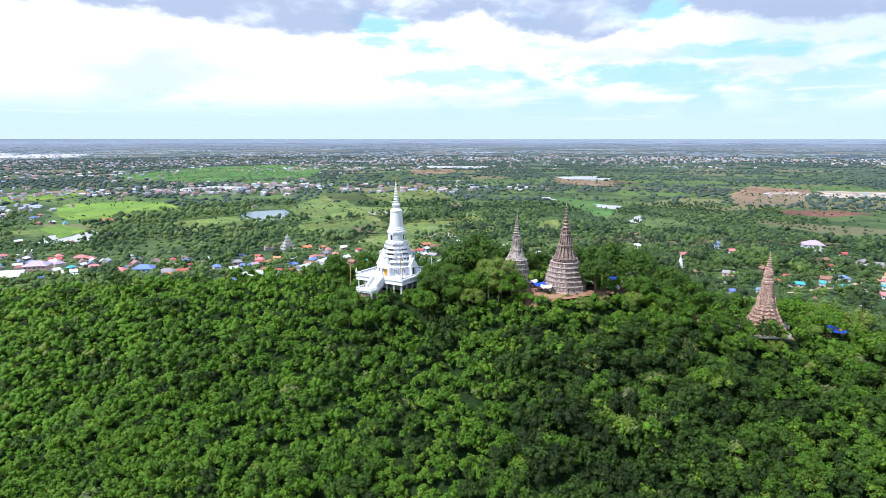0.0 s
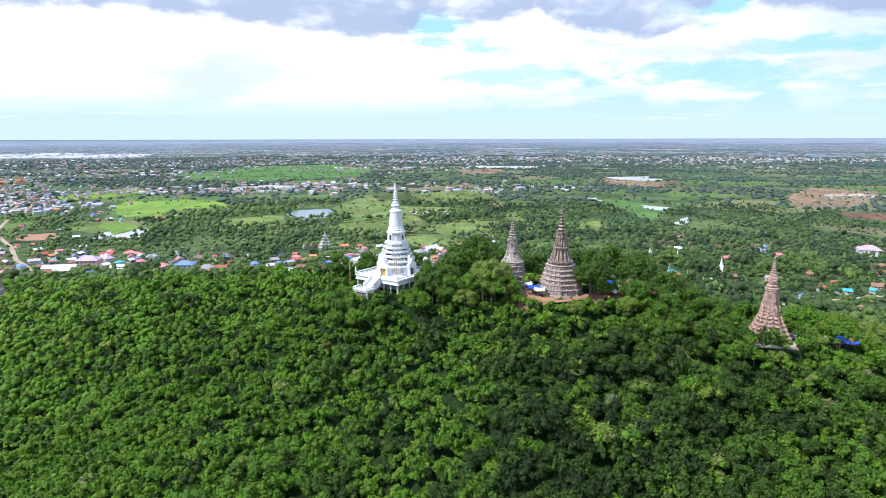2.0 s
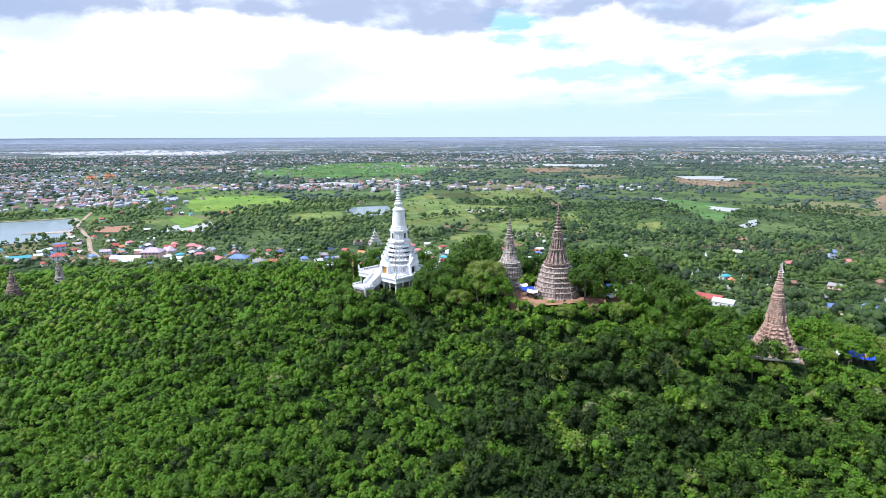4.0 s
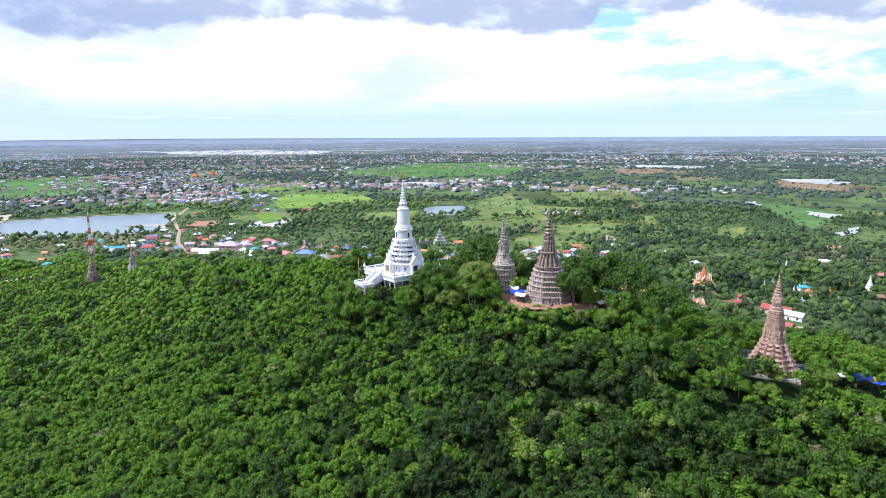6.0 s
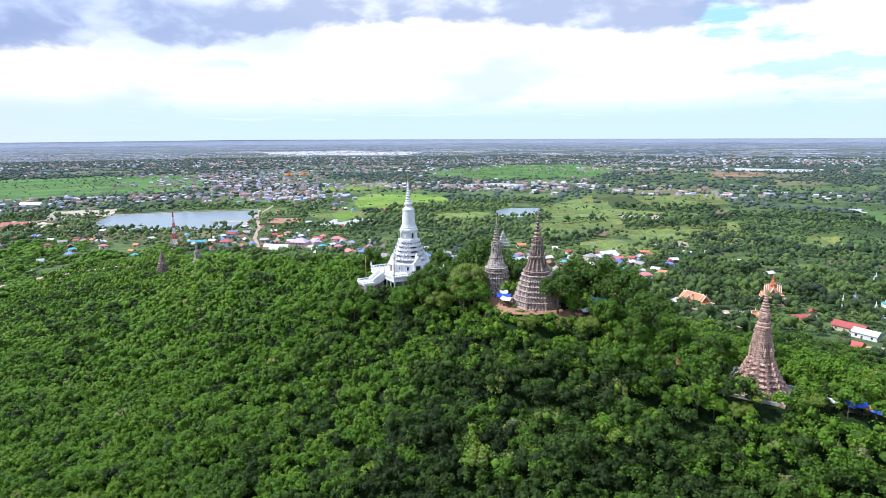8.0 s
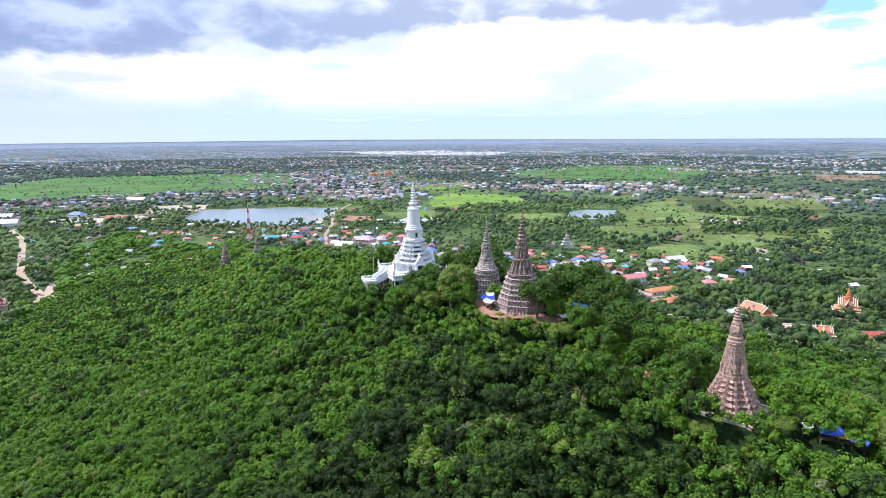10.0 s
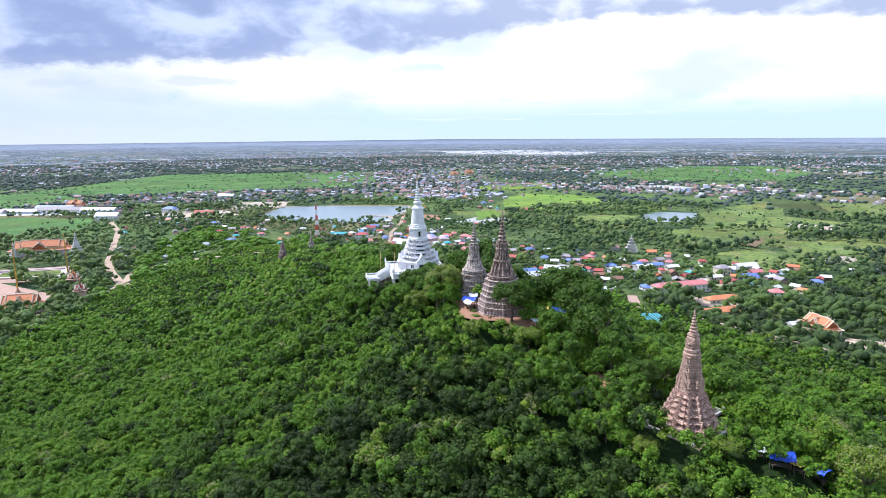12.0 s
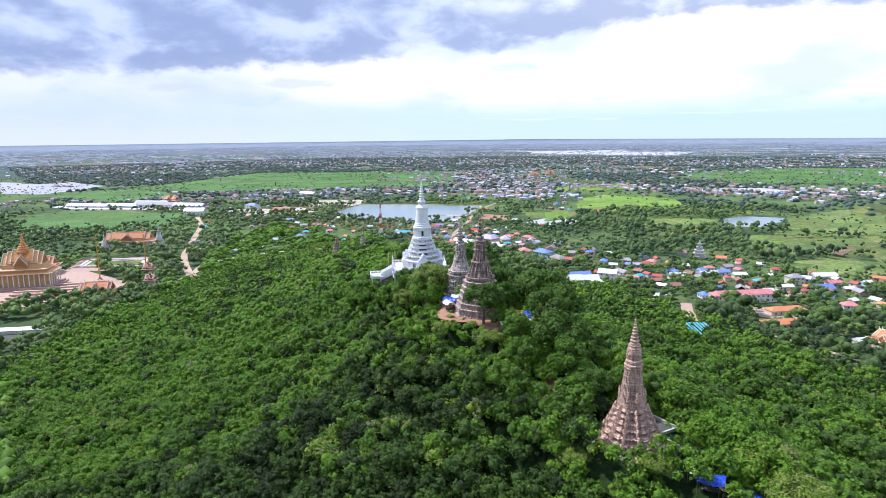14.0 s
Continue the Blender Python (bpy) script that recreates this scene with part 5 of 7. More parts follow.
        box(bm, cx, cy, -0.5, sx, sy, 1.4)
        part("terrace_floor", bm, floor, wall)
    for ax, ay, bx, by in ((-6.8, -6.8, 5.6, -6.8), (6.8, -4.6, 6.8, 3.3), (-6.8, -6.8, -6.8, 6.8), (-7.7, 6.9, -7.7, 13.2), (-7.7, 13.2, 1.2, 13.2), (1.2, 13.2, 1.2, 7.2), (3.2, 6.7, 9.5, 6.7), (9.5, 6.7, 9.5, 3.5)):
        bm = bmesh.new()
        l = math.hypot(bx - ax, by - ay)
        turn = math.degrees(math.atan2(by - ay, bx - ax))
        box(bm, (ax + bx) / 2, (ay + by) / 2, 0.45, l, 0.28, 0.6, turn)
        box(bm, (ax + bx) / 2, (ay + by) / 2, 0.80, l + 0.1, 0.42, 0.12, turn)
        part("parapet", bm, CONCRETE, wall)
    for x, y in ((-6.8, -6.8), (5.6, -6.8), (9.5, 3.5), (9.5, 6.7), (1.2, 13.2)):
        bm = bmesh.new()
        loft(bm, circle(8), [(0.0, 0.26), (0.9, 0.24), (0.95, 0.34), (1.1, 0.34), (1.3, 0.2), (1.55, 0.03)])
        part("corner_post", bm, CONCRETE, wall).matrix_basis = pose(x, y, 0.2)


tower_stupa()


OPEN_LAND = list(KEEP_OUT)


# ---- houses ----
def roof_mesh(bm, w, d, h, rise, kind, over=0.5):
    """A gable or hip roof with eaves and thickness over a wall block of w x d, height h."""
    W, D, t = w / 2 + over, d / 2 + over, 0.18
    ridge = W if kind == "gable" else max(W - D * 0.9, W * 0.15)
    def shell(drop):
        a = [bm.verts.new(p) for p in ((-W, -D, h - 0.25 - drop), (W, -D, h - 0.25 - drop), (W, D, h - 0.25 - drop), (-W, D, h - 0.25 - drop))]
        r = [bm.verts.new((-ridge, 0, h + rise - drop)), bm.verts.new((ridge, 0, h + rise - drop))]
        return a, r
    (a, r), (b, s) = shell(0.0), shell(t)
    bm.faces.new((a[0], a[1], r[1], r[0])), bm.faces.new((a[2], a[3], r[0], r[1]))
    bm.faces.new((a[1], a[2], r[1])), bm.faces.new((a[3], a[0], r[0]))
    bm.faces.new((b[1], b[0], s[0], s[1])), bm.faces.new((b[3], b[2], s[1], s[0]))
    bm.faces.new((b[2], b[1], s[1])), bm.faces.new((b[0], b[3], s[0]))
    for i in range(4):
        j = (i + 1) % 4
        bm.faces.new((a[j], a[i], b[i], b[j]))


ROOF_WORDS = {"red": "red sheet", "pink": "faded pink", "orange": "orange tiled", "yellow": "yellow orange tiled", "blue": "blue sheet", "teal": "turquoise sheet", "white": "pale zinc", "grey": "grey tiled", "brown": "rusty brown", "lilac": "mauve tiled"}
WALL_WORDS = {"cream": "cream", "white": "white", "blue": "pale blue", "pink": "salmon", "wood": "weathered board"}


def house(x, y, w, roof, wall="cream", kind="gable", turn=0.0, depth=0.62, storeys=1, group="village houses", name="house", at=None, note=""):
    """A plain village house with eaves, a door and windows; w is its length."""
    w = max(w * (0.86 if name == "house" else 1.0), 5.0)
    d, h = max(4.0, w * depth), 3.2 * storeys + (0.4 if w > 14 else 0)
    px, py, pz = at if at else spot(x, y)
    label = f"{WALL_WORDS[wall]} {'two storey ' if storeys > 1 else ''}house with a {ROOF_WORDS[roof]} {kind} roof{note}"
    ob = thing(name, pose(px, py, pz, 0, 0, turn), label, "house", group)
    bm = bmesh.new()
    box(bm, 0, 0, h / 2 - 0.3, w, d, h + 0.6)
    rise = d * (0.30 if kind == "gable" else 0.26)
    if kind == "gable":
        for s in (-1, 1):
            a = [bm.verts.new((s * w / 2 * 0.995, -d / 2, h)), bm.verts.new((s * w / 2 * 0.995, d / 2, h)), bm.verts.new((s * w / 2 * 0.995, 0, h + rise * 0.86))]
            bm.faces.new(a if s > 0 else a[::-1])
    part("wall", bm, WALLS[wall], ob)
    bm = bmesh.new()
    roof_mesh(bm, w, d, h, rise, kind)
    part("roof", bm, ROOF[roof], ob)
    bm = bmesh.new()
    box(bm, 0, 0, 0, 1.1, 0.12, 2.1)
    part("door", bm, BARK, ob).matrix_basis = pose(-w * 0.08, -d / 2 - 0.03, 1.05)
    n = max(1, int(w / 4.0))
    first = None
    for lv in range(storeys):
        for side in (-1, 1):
            for i in range(n):
                o = (i + 0.5 - n / 2) * (w / n) * 0.92 + (0.9 if n == 1 else 0)
                if lv == 0 and side < 0 and abs(o + w * 0.08) < 1.2:
                    continue
                m = pose(o, side * (d / 2 + 0.02), 1.75 + lv * 3.2)
                if first is None:
                    bm = bmesh.new()
                    box(bm, 0, 0, 0, 1.2, 0.1, 1.2)
                    first = part("window", bm, SHADE_GLASS, ob)
                    first.matrix_basis = m
                else:
                    same("window", first, ob, m)
    c, s = math.cos(radians(turn)), math.sin(radians(turn))
    if at is None:
        HOMES.append((x, y))
        W, D = w / 2 + 2.5, d / 2 + 2.5
        far = math.hypot(95 - x, 60 - y)
        sx, sy = (95 - x) / far, (60 - y) / far
        KEEP_OUT.append(np.array([(x - sy * w * 0.4, y + sx * w * 0.4), (x - sy * w * 0.4 + sx * 14, y + sx * w * 0.4 + sy * 14), (x + sy * w * 0.4 + sx * 14, y - sx * w * 0.4 + sy * 14), (x + sy * w * 0.4, y - sx * w * 0.4)]))
        KEEP_OUT.append(np.array([(x + a * W * c - b * D * s, y + a * W * s + b * D * c) for a, b in ((-1, -1), (1, -1), (1, 1), (-1, 1))]))
    return ob


# the village under the hill, towards the lake
for row in ((-377, 567, 24, "lilac", "pink", "hip", 12, 0.7, 2), (-388, 541, 34, "white", "white", "gable", 14, 0.3, 1), (-372, 529, 26, "white", "cream", "gable", 14, 0.35, 1), (-337, 550, 14, "white", "cream", "gable", 30, 0.6, 1),
            (-288, 541, 15, "pink", "cream", "hip", 8, 0.8, 2), (-270, 550, 20, "blue", "blue", "hip", 8, 0.7, 2), (-249, 550, 17, "grey", "pink", "hip", 8, 0.75, 1), (-237, 555, 11, "red", "white", "gable", 20, 0.7, 1)):
    house(*row)
for row in ((-246, 587, 9, "red", "cream", "hip", 5, 0.7, 1), (-369, 623, 14, "pink", "white", "hip", 25, 0.7, 1), (-387, 611, 14, "red", "cream", "gable", 15, 0.6, 1), (-250, 530, 11, "blue", "white", "gable", 60, 0.6, 1),
            (-189, 582, 9, "blue", "white", "gable", 10, 0.7, 1), (-170, 550, 15, "grey", "white", "gable", -12, 0.6, 1), (-181, 600, 8, "red", "cream", "gable", 40, 0.7, 1), (-485, 894, 28, "red", "cream", "hip", 5, 0.5, 1)):
    house(*row)
for row in ((-375, 592, 17, "lilac", "cream", "hip", -30, 0.7, 1), (-356, 619, 11, "pink", "white", "hip", -35, 0.7, 1), (-183, 528, 10, "red", "white", "gable", 25, 0.7, 1), (-163, 522, 18, "white", "white", "gable", 28, 0.6, 2),
            (-148, 536, 12, "pink", "white", "gable", 28, 0.6, 1), (-176, 495, 12, "white", "cream", "gable", 60, 0.5, 1), (-151, 494, 11, "white", "blue", "gable", 40, 0.7, 1), (-498, 577, 13, "red", "blue", "gable", 40, 0.6, 2)):
    house(*row)
for row in ((-387, 518, 12, "red", "pink", "gable", 40, 0.6, 1), (-497, 524, 24, "teal", "blue", "gable", 44, 0.35, 1), (-459, 608, 16, "red", "pink", "gable", 35, 0.5, 1), (-455, 529, 16, "red", "white", "hip", 35, 0.7, 2),
            (-500, 508, 12, "red", "cream", "gable", 40, 0.6, 1), (-520, 600, 14, "blue", "cream", "gable", 30, 0.6, 1), (-440, 575, 12, "lilac", "white", "gable", 30, 0.6, 1), (-415, 560, 11, "blue", "pink", "gable", 28, 0.6, 1)):
    house(*row)
# the village by the school
for row in ((-84, 562, 10, "blue", "blue", "gable", 60, 0.6, 1), (-72, 596, 16, "red", "cream", "gable", 62, 0.5, 1), (-130, 575, 18, "white", "white", "gable", 60, 0.5, 1), (-118, 603, 18, "white", "cream", "gable", 60, 0.45, 1),
            (-115, 621, 13, "blue", "white", "gable", 60, 0.6, 1), (-100, 622, 14, "white", "cream", "gable", 60, 0.5, 1), (-59, 635, 14, "grey", "cream", "hip", 58, 0.8, 2), (-54, 607, 15, "white", "cream", "gable", 58, 0.4, 1)):
    house(*row)
for row in ((-33, 627, 16, "blue", "blue", "gable", 58, 0.7, 1), (-52, 672, 24, "white", "white", "gable", 58, 0.4, 1), (-36, 652, 13, "pink", "white", "gable", 58, 0.6, 1), (-60, 650, 15, "white", "blue", "gable", 20, 0.5, 1),
            (6, 574, 12, "pink", "white", "hip", 45, 0.8, 2), (-19, 673, 8, "white", "blue", "gable", 58, 0.8, 1), (-151, 680, 11, "orange", "cream", "gable", 40, 0.7, 1), (-134, 682, 7, "orange", "white", "gable", 60, 0.7, 1)):
    house(*row)
for row in ((-130, 545, 12, "brown", "wood", "gable", 60, 0.6, 1), (-110, 541, 10, "brown", "cream", "gable", 60, 0.7, 1), (-94, 499, 15, "white", "pink", "gable", 62, 0.4, 1), (-182, 588, 9, "lilac", "white", "gable", 50, 0.7, 1),
            (-172, 600, 7, "orange", "cream", "gable", 60, 0.8, 1), (-140, 560, 9, "red", "wood", "gable", 30, 0.7, 1), (-80, 640, 10, "white", "cream", "gable", 60, 0.6, 1), (-20, 640, 9, "white", "wood", "gable", 60, 0.6, 1)):
    house(*row)
# the houses on the far side, past the temples
for row in ((409, 679, 24, "lilac", "white", "hip", -20, 0.8, 2), (366, 577, 14, "red", "white", "hip", -15, 0.7, 1), (403, 577, 15, "grey", "white", "hip", -12, 0.7, 1), (333, 526, 14, "brown", "cream", "gable", -20, 0.6, 1),
            (327, 496, 14, "teal", "white", "gable", -20, 0.5, 1), (296, 508, 13, "teal", "cream", "gable", -20, 0.5, 1), (285, 518, 11, "red", "white", "hip", -15, 0.7, 1), (311, 659, 11, "pink", "white", "gable", 10, 0.7, 1)):
    house(*row)
for row in ((307, 690, 10, "blue", "blue", "hip", 0, 0.9, 2), (233, 508, 8, "grey", "wood", "gable", 20, 0.7, 1), (231, 484, 8, "blue", "white", "gable", 10, 0.7, 1), (158, 479, 17, "white", "white", "gable", -30, 0.5, 1),
            (148, 450, 14, "red", "cream", "gable", -28, 0.6, 1), (150, 491, 22, "red", "cream", "gable", -28, 0.45, 1), (121, 498, 16, "red", "wood", "gable", 30, 0.6, 1), (215, 690, 16, "white", "cream", "gable", 10, 0.5, 1)):
    house(*row)
for row in ((250, 640, 10, "pink", "cream", "gable", 20, 0.7, 1), (40, 740, 10, "white", "white", "gable", 30, 0.7, 1), (70, 690, 9, "white", "blue", "gable", 50, 0.7, 1), (20, 720, 9, "white", "white", "gable", 20, 0.7, 1),
            (-20, 700, 12, "orange", "pink", "gable", 20, 0.5, 1), (380, 610, 12, "brown", "wood", "gable", 30, 0.6, 1), (420, 640, 10, "red", "cream", "gable", 0, 0.7, 1), (345, 470, 12, "pink", "white", "gable", -30, 0.6, 1)):
    house(*row)
# the schools
house(-55, 545, 50, "pink", "white", "hip", 62, 0.2, 2, "school buildings", "school", None, "")
house(-20, 538, 27, "orange", "cream", "hip", 62, 0.3, 1, "school buildings", "school", None, "")
house(-6, 498, 27, "orange", "cream", "gable", 62, 0.3, 1, "school buildings", "school", None, "")
# smaller repeats strewn through the villages
rng = np.random.default_rng(5)
small = [house(0, 0, 8 + k % 4, rf, wl, "gable" if k % 3 else "hip", 0, 0.7, 1, "village houses", "house", (0, 0, 0)) for k, (rf, wl) in enumerate((
    ("red", "cream"), ("white", "wood"), ("brown", "wood"), ("blue", "white"), ("orange", "cream"), ("white", "cream"), ("pink", "white"), ("grey", "pink"), ("red", "white"), ("teal", "white")))]
used = set()
for cx, cy, sx, sy, n in ((-330, 560, 80, 32, 30), (-450, 570, 60, 45, 36), (-115, 590, 52, 44, 70), (-50, 640, 36, 32, 36), (360, 520, 55, 40, 30), (180, 560, 50, 50, 6), (-560, 500, 60, 40, 14), (60, 600, 60, 60, 4), (-520, 680, 50, 60, 16),
                          (-640, 860, 50, 60, 14), (-760, 960, 50, 50, 18), (-560, 420, 80, 50, 12), (-700, 440, 60, 40, 8), (-960, 330, 80, 60, 12)):
    for _ in range(n):
        x, y = cx + rng.normal() * sx, cy + rng.normal() * sy
        px, py = np.array([x]), np.array([y])
        if height(x, y)[0] > 1.5 or any(inside(px, py, q)[0] for q in OPEN_LAND) or min(math.hypot(x - a, y - b) for a, b in HOMES) < 10:
            continue
        k = int(rng.integers(0, len(small)))
        m = pose(*spot(x, y), 0, 0, float(rng.uniform(0, 180)))
        if k in used:
            copy_thing(small[k], m)
        else:
            small[k].matrix_basis = m
            used.add(k)
        HOMES.append((x, y))
        far = math.hypot(95 - x, 60 - y)
        u, v = x + (95 - x) / far * 7, y + (60 - y) / far * 7
        KEEP_OUT.append(np.array([(u - 6, v - 6), (u + 6, v - 6), (u + 6, v + 6), (u - 6, v + 6)]))
        KEEP_OUT.append(np.array([(x - 7, y - 7), (x + 7, y - 7), (x + 7, y + 7), (x - 7, y + 7)]))
for k, p in enumerate(small):
    if k not in used:
        p.matrix_basis = pose(*spot(-300 + 14 * k, 575), 0, 0, 20)


def far_town(name, groups, label, seed):
    """Distant houses, too small to pick apart: gabled blocks in one mesh, roofs by colour."""
    r = random.Random(seed)
    mats = FAR_ROOFS
    bm = bmesh.new()
    for cx, cy, sx, sy, turn, n in groups:
        c, s = math.cos(radians(turn)), math.sin(radians(turn))
        for _ in range(n):
            u, v = r.gauss(0, sx), r.gauss(0, sy)
            x, y = cx + u * c - v * s, cy + u * s + v * c
            px, py, pz, k = (float(q[0]) for q in place(x, y))
            w, d, h, a = r.uniform(6, 14) * k, r.uniform(5, 8) * k, r.uniform(2.4, 4.4) * k, radians(turn + r.choice((0, 90)) + r.uniform(-8, 8))
            ca, sa = math.cos(a), math.sin(a)
            P = lambda X, Y, Z: bm.verts.new((px + X * ca - Y * sa, py + X * sa + Y * ca, pz + Z))
            b = [P(-w / 2, -d / 2, -0.5), P(w / 2, -d / 2, -0.5), P(w / 2, d / 2, -0.5), P(-w / 2, d / 2, -0.5)]
            t = [P(-w / 2, -d / 2, h), P(w / 2, -d / 2, h), P(w / 2, d / 2, h), P(-w / 2, d / 2, h)]
            g = [P(-w / 2, 0, h + d * 0.3), P(w / 2, 0, h + d * 0.3)]
            fs = [bm.faces.new((b[i], b[(i + 1) % 4], t[(i + 1) % 4], t[i])) for i in range(4)] + [bm.faces.new((t[1], t[2], g[1])), bm.faces.new((t[3], t[0], g[0]))]
            for f in fs:
                f.material_index = 6
            k2 = r.choice((0, 0, 0, 1, 1, 2, 3, 4, 4, 5))
            for f in (bm.faces.new((t[0], t[1], g[1], g[0])), bm.faces.new((t[2], t[3], g[0], g[1]))):
                f.material_index = k2
    ob = obj(name, bm, mats[0])
    for m in mats[1:]:
        ob.data.materials.append(m)
    tagged(ob, label, "houses", kind="stuff")


far_town("main_street_town", ((-900, 1080, 90, 60, 60, 90), (-1050, 1170, 110, 70, 55, 120), (-1250, 1290, 150, 90, 50, 160), (-1500, 1480, 180, 120, 50, 150), (-800, 1000, 60, 40, 60, 50)), "crowded roofs of a small town along the road", 1)
far_town("field_hamlets", ((-700, 1320, 150, 30, 10, 70), (-520, 1420, 140, 25, 5, 60), (-350, 1560, 120, 30, 0, 40), (-60, 1420, 140, 30, 0, 30), (-1250, 640, 160, 30, 60, 50), (-1150, 480, 110, 30, 70, 45), (-1050, 860, 90, 30, 60, 40), (120, 1500, 90, 40, 0, 20), (800, 1300, 90, 40, 0, 14), (900, 1150, 60, 40, 0, 10)), "rows of small houses along the fields", 2)
far_town("distant_town", ((-2200, 2100, 520, 260, 45, 330), (-1500, 2500, 500, 220, 25, 300), (-700, 3000, 600, 200, 10, 260), (300, 3300, 700, 200, -5, 340), (1400, 3200, 700, 200, -20, 300), (2200, 2700, 500, 180, -40, 160), (-2900, 1300, 400, 220, 65, 190), (-2600, 500, 300, 200, 80, 130), (-300, 2350, 260, 60, 5, 90), (-3000, 2900, 600, 260, 45, 190), (-1200, 1900, 300, 120, 30, 130), (-3600, 1900, 500, 260, 60, 130)), "distant town spread over the plain", 3)


def strewn(name, lo, hi, n, label, seed):
    """Farmsteads strewn over the plain in loose clusters, clear of fields and water."""
    r = np.random.default_rng(seed)
    a, d = np.radians(r.uniform(-100, 50, n * 14)), np.sqrt(r.uniform(lo ** 2, hi ** 2, n * 14))
    x, y = 95 + np.sin(a) * d, 60 + np.cos(a) * d
    dense = lattice(x / 260, y / 150, seed) * 0.6 + lattice(x / 70, y / 60, seed + 1) * 0.4 + 0.10 * (x < -300) - 0.30 * ((x > 60) & (y < 2300))
    ok = (dense > 0.64) & (height(x, y) < 1.0)
    for poly in OPEN_LAND:
        ok &= ~inside(x, y, poly)
    far_town(name, [(float(p), float(q), 4, 4, float(t), 1) for p, q, t in zip(x[ok][:n], y[ok][:n], r.uniform(0, 90, n))], label, seed)


strewn("plain_hamlets", 640, 1700, 420, "small white and red roofed houses among trees", 12)
strewn("outer_hamlets", 1700, 4600, 1300, "far farmsteads dotting the lowland", 13)
# the market and sheds beside the road
for row in ((-1160, 245, 90, "lilac", "white", "gable", 41, 0.16, 1), (-1110, 300, 80, "white", "blue", "gable", 41, 0.18, 1), (-1060, 345, 80, "grey", "white", "gable", 41, 0.2, 2), (-1005, 388, 60, "white", "blue", "gable", 41, 0.24, 2), (-1100, 345, 70, "blue", "white", "gable", 41, 0.2, 2),
            (-905, 372, 34, "white", "white", "gable", 50, 0.5, 2), (-842, 500, 34, "red", "pink", "gable", 35, 0.5, 1), (-930, 478, 24, "blue", "white", "hip", 30, 0.6, 2), (-1126, 673, 44, "white", "white", "gable", 20, 0.3, 1), (-165, 492, 26, "white", "cream", "gable", 62, 0.4, 1), (-178, 503, 18, "blue", "white", "gable", 62, 0.5, 1)):
    house(*row, "road side buildings", "market_hall" if row[2] > 40 else "shed")
far_town("far_sheds", [(x, y, 12, 12, t, n) for x, y, t, n in ((-2174, 396, 10, 7), (-2906, 571, 20, 6), (-2710, 387, 30, 6), (-2647, 816, 20, 8), (-1800, 270, 40, 6))], "pale warehouses at the edge of the far town", 7)


# ---- temples ----
def beam(bm, p, q, t):
    """A square bar from p to q."""
    p, q = Vector(p), Vector(q)
    d = (q - p).normalized()
    s = d.orthogonal().normalized() * t
    u = d.cross(s)
    vs = [bm.verts.new(c + o) for c in (p, q) for o in (s + u, u - s, -s - u, s - u)]
    for j in range(4):
        bm.faces.new((vs[j], vs[(j + 1) % 4], vs[4 + (j + 1) % 4], vs[4 + j]))
    bm.faces.new(vs[3::-1]), bm.faces.new(vs[4:])


def nested_roofs(ob, w, d, z, rise, n, roof, turn=0.0):
    """A row of steep gabled roofs stepped along one ridge, each with pale bargeboards, a ridge bar and horns."""
    m = pose(0, 0, z, 0, 0, turn)
    for i in range(n):
        l, k, up = w * (1 - 0.24 * i), 1 - 0.10 * i, rise * 0.16 * i
        bm = bmesh.new()
        roof_mesh(bm, l, d * k, up, rise, "gable", 0.3)
        part("roof", bm, ROOF[roof], ob).matrix_basis = m
        bm = bmesh.new()
        top, e = rise + up + 0.12, l / 2 + 0.35
        beam(bm, (-e, 0, top), (e, 0, top), 0.22)
        for s in (-1, 1):
            for v in (-1, 1):
                beam(bm, (s * e, v * d * k * 0.54, up), (s * e, 0, top), 0.26)
                beam(bm, (-e, v * d * k * 0.54, up), (e, v * d * k * 0.54, up), 0.16)
            beam(bm, (s * e, 0, top), (s * (e + 0.5), 0, top + 1.6), 0.12)
        part("bargeboard", bm, WALLS["cream"], ob, "cream bargeboards and ridge").matrix_basis = m
        bm = bmesh.new()
        for s in (-1, 1):
            gable(bm, d * k * 0.86, rise * 0.92, 0.3, s * (l / 2 - 0.1), 0, up, 90)
        part("pediment", bm, WALLS["gold"], ob, "ochre gable end").matrix_basis = m


